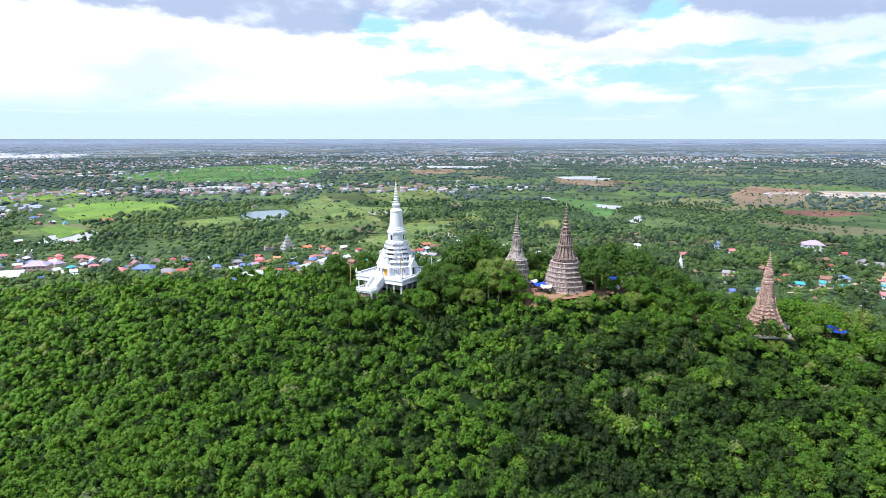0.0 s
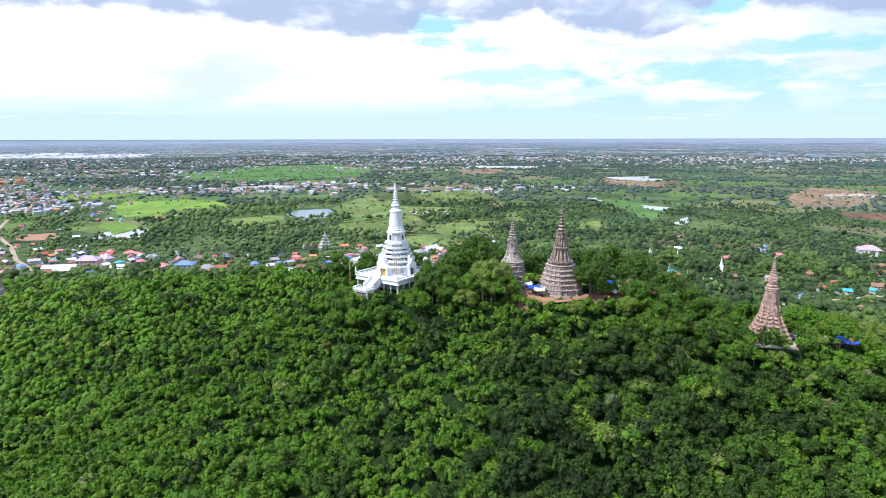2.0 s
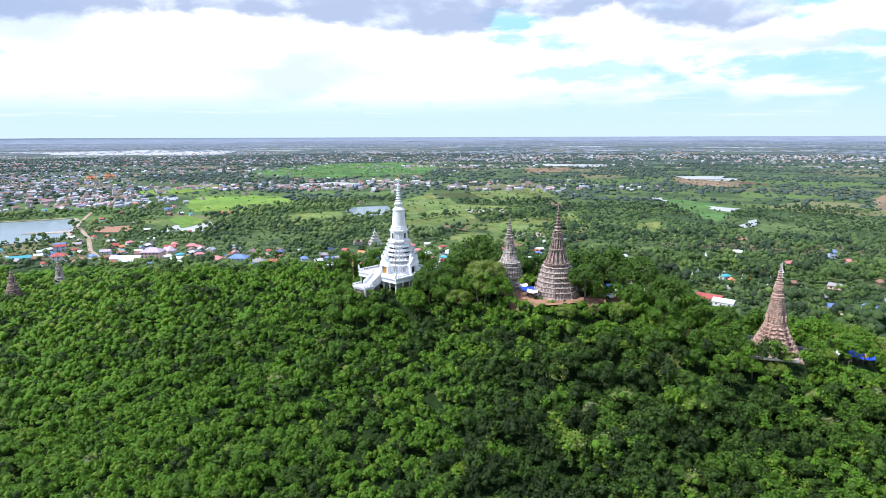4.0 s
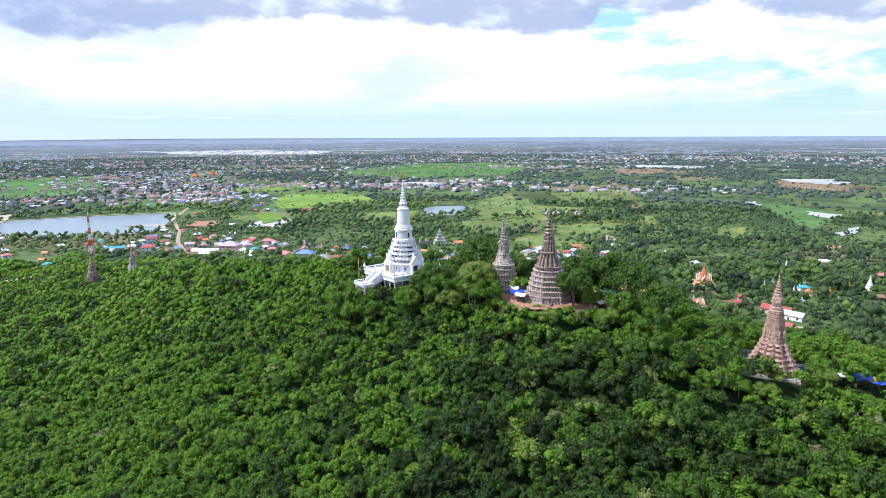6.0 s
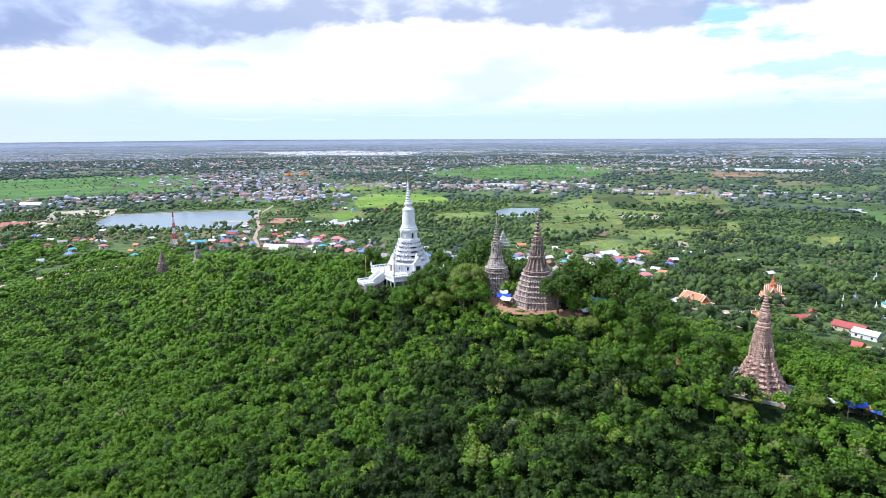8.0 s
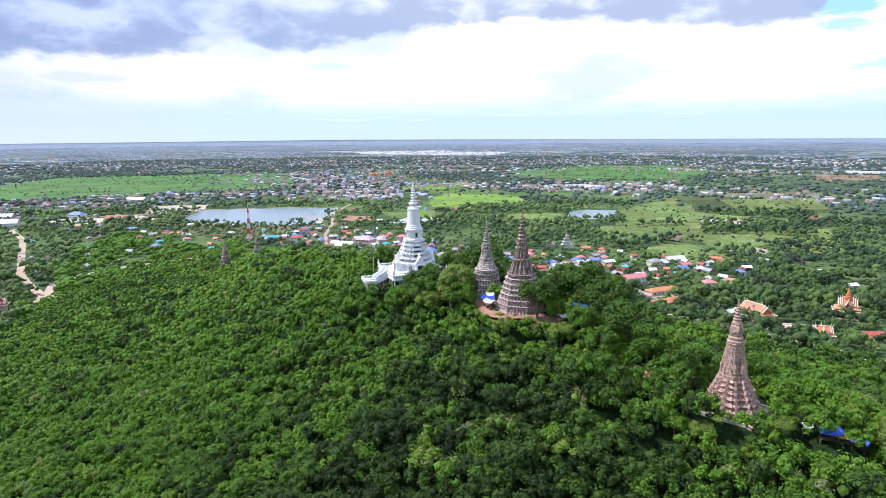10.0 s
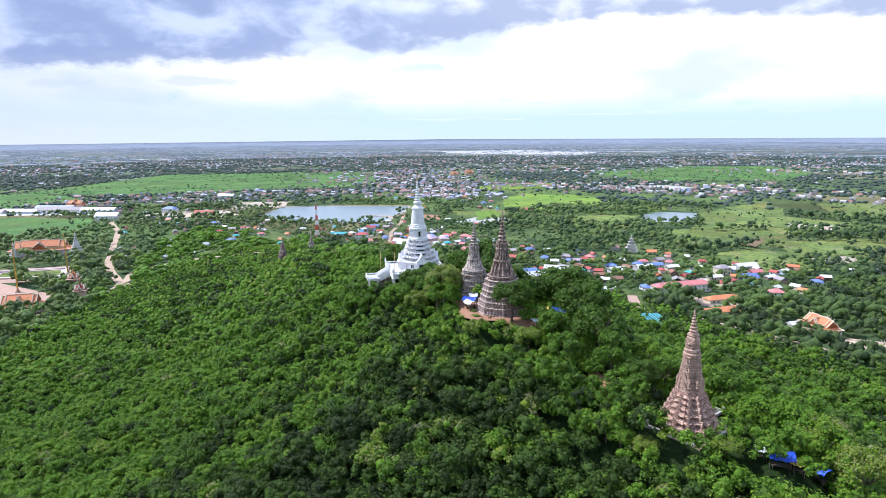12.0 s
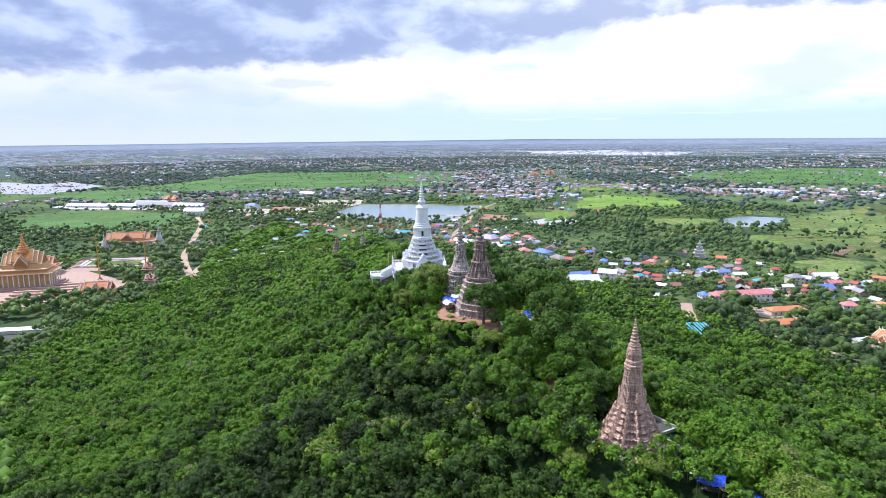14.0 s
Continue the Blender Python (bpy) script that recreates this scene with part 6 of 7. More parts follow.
def tiered_hall(name, x, y, turn, w, d, label, tiers, roof, wall, columns=0, col_h=5.0, spire=0.0, base=1.2, group="temple halls"):
    """A temple hall: plinth, columns, a nest of steep roofs with gables, and a central spire."""
    ob = thing(name, pose(*spot(x, y), 0, 0, turn), label, "temple", group)
    bm = bmesh.new()
    box(bm, 0, 0, base / 2 - 0.3, w * 1.08, d * 1.14, base + 0.6)
    box(bm, 0, 0, base * 0.25 - 0.3, w * 1.16, d * 1.28, base * 0.5 + 0.6)
    part("plinth", bm, PAVING, ob)
    bm = bmesh.new()
    box(bm, 0, 0, base + col_h / 2, w * 0.86, d * 0.74, col_h)
    part("wall", bm, WALLS[wall], ob)
    if columns:
        bm = bmesh.new()
        loft(bm, circle(10), [(0, 0.55), (0.4, 0.55), (0.5, 0.4), (col_h - 0.6, 0.36), (col_h - 0.4, 0.5), (col_h, 0.55)])
        first = part("column", bm, WALLS["white"], ob)
        spots = [(w * 0.47 * (2 * i / (columns - 1) - 1), s * d * 0.46) for i in range(columns) for s in (-1, 1)]
        spots += [(s * w * 0.47, d * 0.46 * (2 * i / 5 - 1)) for i in range(1, 5) for s in (-1, 1)]
        first.matrix_basis = pose(*spots[0], base)
        for s in spots[1:]:
            same("column", first, ob, pose(*s, base))
    z = base + col_h
    for i in range(tiers - 1):
        k, rise = 1 - i * 0.16, d * 0.13
        bm = bmesh.new()
        roof_mesh(bm, w * k, d * k, 0, rise * 1.7, "hip", 0.6)
        part("skirt_roof", bm, ROOF[roof], ob).matrix_basis = pose(0, 0, z)
        bm = bmesh.new()
        for v in (-1, 1):
            beam(bm, (-w * k * 0.5 - 0.6, v * (d * k * 0.5 + 0.6), -0.1), (w * k * 0.5 + 0.6, v * (d * k * 0.5 + 0.6), -0.1), 0.2)
            beam(bm, (v * (w * k * 0.5 + 0.6), -d * k * 0.5 - 0.6, -0.1), (v * (w * k * 0.5 + 0.6), d * k * 0.5 + 0.6, -0.1), 0.2)
        part("eave", bm, WALLS["cream"], ob, "cream eave trim").matrix_basis = pose(0, 0, z)
        bm = bmesh.new()
        box(bm, 0, 0, rise * 0.6, w * k * 0.82, d * k * 0.74, rise * 1.2)
        part("clerestory", bm, WALLS["gold"], ob).matrix_basis = pose(0, 0, z)
        z += rise
    k = 1 - (tiers - 1) * 0.16
    rise = d * 0.34
    nested_roofs(ob, w * k * 0.96, d * k * 0.86, z, rise, 2 if tiers < 3 else 3, roof)
    nested_roofs(ob, d * k * 1.06, w * 0.22, z - 0.1, rise * 0.84, 2, roof, 90)
    z += rise * 1.05
    if spire:
        bm = bmesh.new()
        loft(bm, redented(3, 0.5, 0.8), steps_profile(0, spire * 0.45, d * 0.16, d * 0.08, 4, 0.12) + rings_profile(spire * 0.45, spire, d * 0.07, 0.1, 7))
        part("spire", bm, ROOF[roof], ob).matrix_basis = pose(0, 0, z)
    c, s = math.cos(radians(turn)), math.sin(radians(turn))
    KEEP_OUT.append(np.array([(x + a * w * 0.62 * c - b * d * 0.68 * s, y + a * w * 0.62 * s + b * d * 0.68 * c) for a, b in ((-1, -1), (1, -1), (1, 1), (-1, 1))]))
    return ob


tiered_hall("temple_hall", -456, 114, 68, 46, 27, "large golden roofed temple hall with tall cream columns", 3, "yellow", "gold", 12, 10.5, 17.0, 3.0)
tiered_hall("temple_hall", -512, 126, 68, 34, 16, "orange roofed temple hall behind the main hall", 2, "orange", "cream", 8, 7.0, 0.0, 1.5)
tiered_hall("gate_hall", -371, 157, 62, 27, 15, "orange tiled gate hall with stepped roofs", 2, "orange", "cream", 6, 5.0, 0.0, 1.0)
tiered_hall("shrine", -430, 206, 60, 9, 8, "small orange roofed shrine on a dark red base", 2, "orange", "pink", 0, 7.0, 4.0, 1.0)
tiered_hall("gate_shrine", -371, 196, 60, 8, 7, "dark red gate shrine with stacked gables", 2, "red", "pink", 0, 8.0, 3.0, 1.0)
tiered_hall("long_hall", -628, 224, 62, 60, 19, "long orange tiled hall with white gables", 2, "orange", "white", 10, 6.0, 0.0, 1.0)
tiered_hall("temple_hall", 104, 546, 10, 16, 12, "small orange temple with stacked gables and a spire", 3, "orange", "cream", 5, 4.5, 9.0, 1.2)
tiered_hall("temple_hall", 55, 503, -35, 24, 11, "orange roofed temple hall with cream trim", 2, "orange", "cream", 6, 4.5, 0.0, 1.0)
tiered_hall("temple_hall", -1135, 386, 40, 34, 16, "orange roofed roadside temple beyond the meadow", 2, "orange", "cream", 6, 5.0, 6.0, 1.0)
tiered_hall("temple_hall", -1217, 1461, 55, 30, 16, "orange roofed temple hall in the far town", 2, "orange", "cream", 6, 7.0, 6.0, 1.0)
tiered_hall("temple_hall", -1226, 1540, 55, 30, 16, "orange roofed temple hall in the far town", 2, "orange", "cream", 6, 7.0, 6.0, 1.0)
tiered_hall("pavilion", 97, 480, 20, 12, 9, "open orange roofed pavilion in a temple yard", 2, "orange", "cream", 4, 3.5, 0.0, 0.6)
COURT = [(-510, 145), (-570, 169), (-534, 234), (-462, 214)]
BASIN = [(-522, 160), (-552, 172), (-523, 223), (-484, 211)]
sheet_on_plain("temple_court", [(-520, 80), (-515, 160), (-470, 172), (-420, 186), (-378, 178), (-378, 100), (-420, 70)], PAVING, "pink paved temple court", "court", 0.25, 0.5, 31)
sheet_on_plain("temple_court", COURT, PAVING, "paved court round a basin", "court", 0.32, 0.5, 32)
sheet_on_plain("basin", BASIN, SCRUB, "shallow grassy basin in a paved court", "court", 0.5, 0.3, 33)
rim = np.array(BASIN, float)
for p, q in zip(rim, np.roll(rim, -1, 0)):
    bm = bmesh.new()
    l, a = math.hypot(*(q - p)), math.degrees(math.atan2(q[1] - p[1], q[0] - p[0]))
    box(bm, 0, 0, 0.9, l + 3, 3.0, 1.2)
    box(bm, 0, -3.0, 0.5, l + 9, 3.0, 0.7)
    tagged(obj("basin_rim", bm, PALE_PAVING), "pale stepped stone rim of the temple basin", "wall", kind="structure").matrix_basis = pose((p[0] + q[0]) / 2, (p[1] + q[1]) / 2, 0.2, 0, 0, a)
for i in range(7):
    bm = bmesh.new()
    x0, y0 = -386 - i * 9, 112 + i * 3
    box(bm, 0, 0, 0.5, 3.0, 46, 1.2)
    tagged(obj("terrace_step", bm, PAVING), "long pink terrace step in front of the temple", "steps", kind="structure").matrix_basis = pose(x0, y0, 0.2 + 0.25 * i, 0, 0, -24)
sheet_on_plain("sports_court", [(-305, 82), (-312, 104), (-272, 118), (-262, 96)], PAVED_DARK, "grey yard at the foot of the hill", "yard", 0.2, 0.3, 34)
bm = bmesh.new()
box(bm, 0, 0, 1.4, 40, 7, 2.8)
shed = thing("shed", pose(*spot(-300, 102), 0, 0, 62), "long low shed with a pale sheet roof", "shed")
part("wall", bm, WALLS["white"], shed)
bm = bmesh.new()
roof_mesh(bm, 40, 7, 2.8, 1.0, "gable", 0.8)
part("roof", bm, ROOF["white"], shed)
KEEP_OUT.append(np.array([(-345, 80), (-330, 130), (-290, 125), (-300, 75)]))

def flag_pole(x, y, h, label):
    ob = thing("temple_pole", pose(*spot(x, y)), label, "pole", "gilt temple poles")
    bm = bmesh.new()
    loft(bm, circle(8), [(0, 2.2), (0.8, 2.2), (0.9, 1.6), (1.8, 1.5), (1.9, 1.0), (3.0, 0.9)])
    part("base", bm, PAVING, ob)
    bm = bmesh.new()
    loft(bm, circle(10), [(2.8, 0.62), (h * 0.5, 0.46), (h * 0.78, 0.36), (h * 0.80, 0.7), (h * 0.82, 0.3), (h * 0.94, 0.22), (h * 0.95, 0.45), (h, 0.05)])
    part("shaft", bm, GOLD, ob)
    KEEP_OUT.append(np.array([(x - 5, y - 5), (x + 5, y - 5), (x + 5, y + 5), (x - 5, y + 5)]))


flag_pole(-446, 168, 42, "tall gilt temple pole in the court")
flag_pole(-474, 212, 42, "tall gilt temple pole beside the shrine")


def small_stupa(x, y, h, mat, label, group, at=None):
    ob = thing("small_stupa", pose(*(at if at else spot(x, y)), 0, 0, (x * 7) % 90), label, "stupa", group)
    h *= 0.78 if group.startswith("small") else 1.0
    r = h * 0.24
    bm = bmesh.new()
    loft(bm, redented(3, 0.5, 0.8), [(-0.5, r)] + steps_profile(0, h * 0.34, r, r * 0.66, 3, 0.08))
    part("foot", bm, mat, ob)
    bm = bmesh.new()
    loft(bm, circle(18), [(h * 0.33, r * 0.6), (h * 0.40, r * 0.58), (h * 0.52, r * 0.42), (h * 0.58, r * 0.32), (h * 0.6, r * 0.38), (h * 0.63, r * 0.36)])
    part("bell", bm, mat, ob)
    bm = bmesh.new()
    loft(bm, circle(12), rings_profile(h * 0.62, h, r * 0.28, 0.04, 6))
    part("spire", bm, mat, ob)
    if at is None:
        KEEP_OUT.append(np.array([(x - r * 2, y - r * 2), (x + r * 2, y - r * 2), (x + r * 2, y + r * 2), (x - r * 2, y + r * 2)]))


for x, y, h in ((179, 654, 13), (206, 650, 12), (229, 589, 17), (210, 554, 10), (169, 548, 12), (173, 533, 10), (190, 560, 9), (200, 575, 8), (218, 600, 8), (240, 610, 9), (185, 600, 7), (160, 590, 9), (178, 578, 6), (175, 630, 15), (150, 560, 11), (197, 538, 7)):
    small_stupa(x, y, h, WHITE if h != 8 else GOLD, "small white burial stupa among the temple trees" if h != 8 else "small golden burial stupa among the temple trees", "small stupas in the temple grounds")
small_stupa(-600, 251, 27, CONCRETE, "grey stupa at the end of the long hall", "hall stupas")
small_stupa(-607, 195, 21, CONCRETE, "grey stupa at the end of the long hall", "hall stupas")


def tiered_gate(x, y):
    """The many-tiered pale tower of carved roofs in the village."""
    ob = thing("tiered_pavilion", pose(*spot(x, y), 0, 0, 30), "pale grey pavilion tower with stacked carved tiers", "pavilion")
    for i in range(5):
        bm = bmesh.new()
        w = 15 - i * 2.7
        box(bm, 0, 0, 1.5 + i * 3.1, w * 0.8, w * 0.7, 2.6)
        for k in range(4):
            gable(bm, w * 0.5, 2.0, 0.6, math.sin(k * math.pi / 2) * w * 0.42, -math.cos(k * math.pi / 2) * w * 0.38, 1.6 + i * 3.1, k * 90)
        box(bm, 0, 0, 2.9 + i * 3.1, w * 0.95, w * 0.85, 0.4)
        part("tier", bm, CONCRETE, ob)
    bm = bmesh.new()
    loft(bm, circle(10), [(16.0, 1.2), (18.0, 0.6), (20.5, 0.05)])
    part("spire", bm, CONCRETE, ob)
    KEEP_OUT.append(np.array([(x - 10, y - 10), (x + 10, y - 10), (x + 10, y + 10), (x - 10, y + 10)]))


tiered_gate(-170, 672)


def mast():
    """A red and white lattice mast."""
    ob = thing("radio_mast", pose(*spot(-485, 484), 0, 0, 20), "tall red and white lattice radio mast", "mast")
    for i in range(7):
        a, b = i * 6.2, (i + 1) * 6.2
        ra, rb = 2.2 - 0.27 * i, 2.2 - 0.27 * (i + 1)
        bm = bmesh.new()
        for k in range(4):
            u, v = (1, 1, -1, -1)[k], (1, -1, -1, 1)[k]
            u2, v2 = (1, 1, -1, -1)[(k + 1) % 4], (1, -1, -1, 1)[(k + 1) % 4]
            for p, q in (((u * ra, v * ra, a), (u * rb, v * rb, b)), ((u * ra, v * ra, a), (u2 * rb, v2 * rb, b)), ((u2 * ra, v2 * ra, a), (u * rb, v * rb, b)), ((u * rb, v * rb, b), (u2 * rb, v2 * rb, b))):
                p, q = Vector(p), Vector(q)
                d = (q - p).normalized()
                s = d.orthogonal().normalized() * 0.17
                t = d.cross(s)
                vs = [bm.verts.new(p + o) for o in (s, t, -s, -t)] + [bm.verts.new(q + o) for o in (s, t, -s, -t)]
                for j in range(4):
                    bm.faces.new((vs[j], vs[(j + 1) % 4], vs[4 + (j + 1) % 4], vs[4 + j]))
        part("section", bm, TARP["red"] if i % 2 == 0 else TARP["white"], ob)
    bm = bmesh.new()
    loft(bm, circle(6), [(43.2, 0.25), (50, 0.08)])
    part("antenna", bm, TARP["white"], ob)
    KEEP_OUT.append(np.array([(-491, 478), (-479, 478), (-479, 490), (-491, 490)]))


mast()
# striped turquoise awning over the stairway
aw = thing("awning", pose(*spot(-18, 427), 0, 0, -45), "turquoise striped sheet awning over the stairway", "awning")
for i in range(7):
    bm = bmesh.new()
    o = i * 2.2 - 7.7
    vs = [bm.verts.new(p) for p in ((-15 + 0.5 * (i % 3), o, 5.6), (15 + 0.8 * (i % 2), o + 0.5, 7.2 + 0.4 * (i % 2)), (15 + 0.8 * (i % 2), o + 2.1, 6.9 + 0.4 * (i % 2)), (-15 + 0.5 * (i % 3), o + 1.7, 5.4))]
    bm.faces.new(vs)
    ret = bmesh.ops.extrude_face_region(bm, geom=bm.faces[:])
    bmesh.ops.translate(bm, verts=[v for v in ret["geom"] if isinstance(v, bmesh.types.BMVert)], vec=(0, 0, -0.15))
    part("sheet", bm, ROOF["teal"], aw)
for px in (-14, 14):
    for py in (-7, 7):
        bm = bmesh.new()
        box(bm, px, py, 2.5, 0.3, 0.3, 6.0)
        part("post", bm, BARK, aw)
KEEP_OUT.append(np.array([(-36, 436), (-12, 412), (0, 420), (-25, 448)]))


# ---- stalls and tarpaulins on the hilltop ----
def stall(x, y, w, d, h, colour, turn, label, sag=0.5):
    ob = thing("market_stall", pose(x, y, float(height(x, y)[0]), 0, 0, turn), label, "stall", "stalls on the hilltop")
    bm = bmesh.new()
    n = 8
    g = [[bm.verts.new((w * (i / n - 0.5), d * (j / n - 0.5), h + 0.7 * math.sin(math.pi * j / n) - sag * math.sin(math.pi * i / n) * 0.5 + 0.12 * math.sin(i * 2.1 + j * 1.7))) for j in range(n + 1)] for i in range(n + 1)]
    for i in range(n):
        for j in range(n):
            bm.faces.new((g[i][j], g[i + 1][j], g[i + 1][j + 1], g[i][j + 1]))
    ret = bmesh.ops.extrude_face_region(bm, geom=bm.faces[:])
    bmesh.ops.translate(bm, verts=[v for v in ret["geom"] if isinstance(v, bmesh.types.BMVert)], vec=(0, 0, -0.06))
    part("canopy", bm, TARP[colour], ob)
    bm = bmesh.new()
    loft(bm, circle(6), [(0, 0.06), (h + 0.2, 0.05)])
    first = part("pole", bm, BARK, ob)
    spots = [(u * w * 0.47, v * d * 0.47) for u in (-1, 1) for v in (-1, 1)]
    first.matrix_basis = pose(*spots[0], -0.2)
    for s in spots[1:]:
        same("pole", first, ob, pose(*s, -0.2))
    bm = bmesh.new()
    box(bm, 0, 0, 0.75, w * 0.7, d * 0.4, 0.1)
    for u in (-1, 1):
        box(bm, u * w * 0.3, 0, 0.35, 0.1, d * 0.36, 0.75)
    part("counter", bm, BARK, ob)


for a in ((32.5, 206.0, 4.2, 3.4, 2.6, "blue", 20, "blue tarpaulin stall beside the old stupas"), (34.6, 203.6, 3.6, 2.6, 2.4, "white", -10, "white tarpaulin stall beside the old stupas"), (31.0, 209.0, 2.6, 2.2, 2.3, "white", 40, "white parasol stall beside the old stupas"),
          (60.5, 213.4, 5.2, 4.0, 3.0, "blue", 15, "blue tarpaulin stall under the trees"), (62.8, 209.8, 4.6, 3.2, 2.5, "white", 10, "white tarpaulin stall under the trees"), (57.5, 208.0, 4.0, 2.8, 2.4, "red", 0, "red canvas stall on the bare earth"),
          (55.0, 213.0, 3.2, 2.6, 2.6, "yellow", 30, "yellow canvas stall under the trees"), (58.5, 205.0, 3.0, 2.4, 2.2, "white", 60, "white tarpaulin stall under the trees"), (125.6, 194.6, 4.6, 4.2, 2.8, "blue", 25, "large blue tarpaulin tent by the path"),
          (131.0, 198.8, 4.6, 3.4, 2.6, "blue", -20, "blue tarpaulin tent by the path"), (128.6, 195.0, 2.6, 2.2, 2.2, "yellow", 10, "small yellow parasol stall by the path"), (121.5, 195.6, 2.2, 2.0, 2.2, "white", 30, "small white parasol by the path")):
    stall(*a)


def earth_patch(x, y, rx, ry, turn, seed):
    """Trodden red earth, draped on the hilltop."""
    r = random.Random(seed)
    bm = bmesh.new()
    c, s = math.cos(radians(turn)), math.sin(radians(turn))
    rings = [[bm.verts.new((x, y, float(height(x, y)[0]) + 0.12))]]
    for k in range(1, 7):
        row = []
        for i in range(28):
            a = math.tau * i / 28
            q = k / 6 * (1 + 0.22 * math.sin(3 * a + seed) + 0.12 * math.sin(5 * a) + (r.uniform(-0.05, 0.05) if k == 6 else 0))
            px, py = x + q * (rx * math.cos(a) * c - ry * math.sin(a) * s), y + q * (rx * math.cos(a) * s + ry * math.sin(a) * c)
            row.append(bm.verts.new((px, py, float(height(px, py)[0]) + 0.12)))
        rings.append(row)
    for i in range(28):
        bm.faces.new((rings[0][0], rings[1][i], rings[1][(i + 1) % 28]))
    for a, b in zip(rings[1:-1], rings[2:]):
        for i in range(28):
            bm.faces.new((a[i], b[i], b[(i + 1) % 28], a[(i + 1) % 28]))
    tagged(obj("bare_earth", bm, EARTH), "trodden red earth round the shrines", "earth", kind="structure")


earth_patch(40.5, 206.0, 12.0, 9.0, -20, 1)
earth_patch(59.0, 208.5, 8.0, 5.5, 20, 2)
earth_patch(31.0, 207.0, 6.0, 6.0, 0, 3)
earth_patch(84.0, 197.0, 5.0, 2.6, -30, 5)


def banner_pole(x, y, h, colour, label):
    ob = thing("flag_pole", pose(x, y, float(height(x, y)[0])), label, "pole", "flag poles by the white stupa")
    bm = bmesh.new()
    loft(bm, circle(8), [(-0.3, 0.13), (h * 0.80, 0.09), (h * 0.81, 0.3), (h * 0.84, 0.12), (h * 0.88, 0.26), (h * 0.90, 0.1), (h, 0.02)])
    part("shaft", bm, TARP["white"] if colour != "gold" else WALLS["gold"], ob)
    if colour != "gold":
        bm = bmesh.new()
        for i in range(6):
            box(bm, -0.9 - 0.1 * (i % 2), 0.1 * (i % 3), h * 0.42 + i * 0.55, 1.6 - 0.12 * i, 0.06, 0.5)
        part("banner", bm, TARP[colour], ob)


banner_pole(-4.5, 243.0, 15.0, "red", "white pole with a hanging red and yellow banner")
banner_pole(3.0, 240.0, 14.0, "white", "white pole with a hanging pale banner")
banner_pole(-34.0, 224.0, 13.0, "gold", "slender gilt pole with finial beside the terrace")
banner_pole(-15.0, 215.5, 14.0, "gold", "slender gilt pole with finial beside the terrace")


# ---- woods on the hill ----
rng = np.random.default_rng(11)
BARE = [(-17.3, 229.4, 13.0), (-26.5, 214.5, 4.2), (-15.0, 214.0, 2.5), (41.8, 209.0, 7.4), (25.7, 214.9, 6.0), (33.5, 205.5, 3.0), (60.0, 211.5, 5.0), (105.9, 197.6, 9.6), (103.5, 207.5, 6.4), (113.5, 202.0, 4.0), (126.0, 195.0, 3.8), (128.5, 190.5, 2.8), (131.5, 197.5, 3.2), (-284.7, 349.4, 6.5), (-308.9, 336.3, 6.5), (-277.5, 344.0, 6.5), (-301.5, 331.0, 6.5), (-274.4, 339.9, 6.5), (-269.0, 335.0, 5.5)]


def scatter(x0, x1, y0, y1, step, seed):
    r = np.random.default_rng(seed)
    a, b = np.meshgrid(np.arange(x0, x1, step), np.arange(y0, y1, step))
    a, b = a.ravel(), b.ravel()
    return a + r.uniform(-0.55, 0.55, len(a)) * step, b + r.uniform(-0.55, 0.55, len(b)) * step


def clear(x, y):
    ok = np.ones(len(x), bool)
    for px, py, r in BARE:
        ok &= np.hypot(x - px, y - py) > r
    for poly in KEEP_OUT:
        lo, hi = poly.min(0), poly.max(0)
        near = (x > lo[0]) & (x < hi[0]) & (y > lo[1]) & (y < hi[1])
        if near.any():
            idx = np.where(near)[0]
            ok[idx[inside(x[idx], y[idx], poly)]] = False
    return ok


hx, hy = scatter(-470, 250, -20, 560, 3.5, 21)
hz = height(hx, hy)
behind = hy - np.interp(hx, CREST[:, 0], CREST[:, 1])
# distance from points along the camera's path, which sets the leaf detail
near = np.min([np.hypot(hx - a, hy - b) for a, b in ((0, 0), (70, 12), (130, 45), (180, 94))], 0)
keep = (hz > 2.2) & clear(hx, hy) & ~((behind > 32) & (hx < -190)) & (hx < 235)
keep &= ~((near > 330) & (rng.random(len(hx)) < 0.25))
hx, hy, hz, near = hx[keep], hy[keep], hz[keep], near[keep]
near[(hy < 92) | (hx > np.interp(hy, [92, 120, 136, 200, 300], [10, 40, 128, 172, 250]))] = -0.5   # foot of the hill outside the camera's view, left coarse
nh = len(hx)
patch, fleck = lattice(hx / 46, hy / 46, 31), lattice(hx / 15, hy / 15, 32)
lime = (lattice(hx / 38 + 4, hy / 30, 33) > 0.56 - 0.05 * (hx < -20)) & (fleck > 0.33)
# lime patches; those from (72, 284) to (42, 305) paint a sunlit band
for a, b, c in ((-43, 202, 11), (-18, 183, 10), (-64, 196, 12), (-53, 214, 9), (-88, 187, 12), (-27, 175, 9), (-50, 168, 10), (-19, 193, 8), (3, 173, 10), (24, 285, 12), (19, 373, 11), (54, 350, 12), (-329, 213, 16), (72, 284, 16), (101, 257, 14), (92, 300, 16), (118, 267, 16), (42, 305, 14), (30, 284, 12)):
    lime |= (np.hypot((hx - a) * 0.8, hy - b) < c * (0.6 + 0.7 * fleck)) & (rng.random(nh) < 0.85)
hr = rng.uniform(2.1, 3.7, nh) * (0.90 + 0.5 * fleck)
big = (rng.random(nh) < 0.15) & ~lime
hr[big] *= 1.32
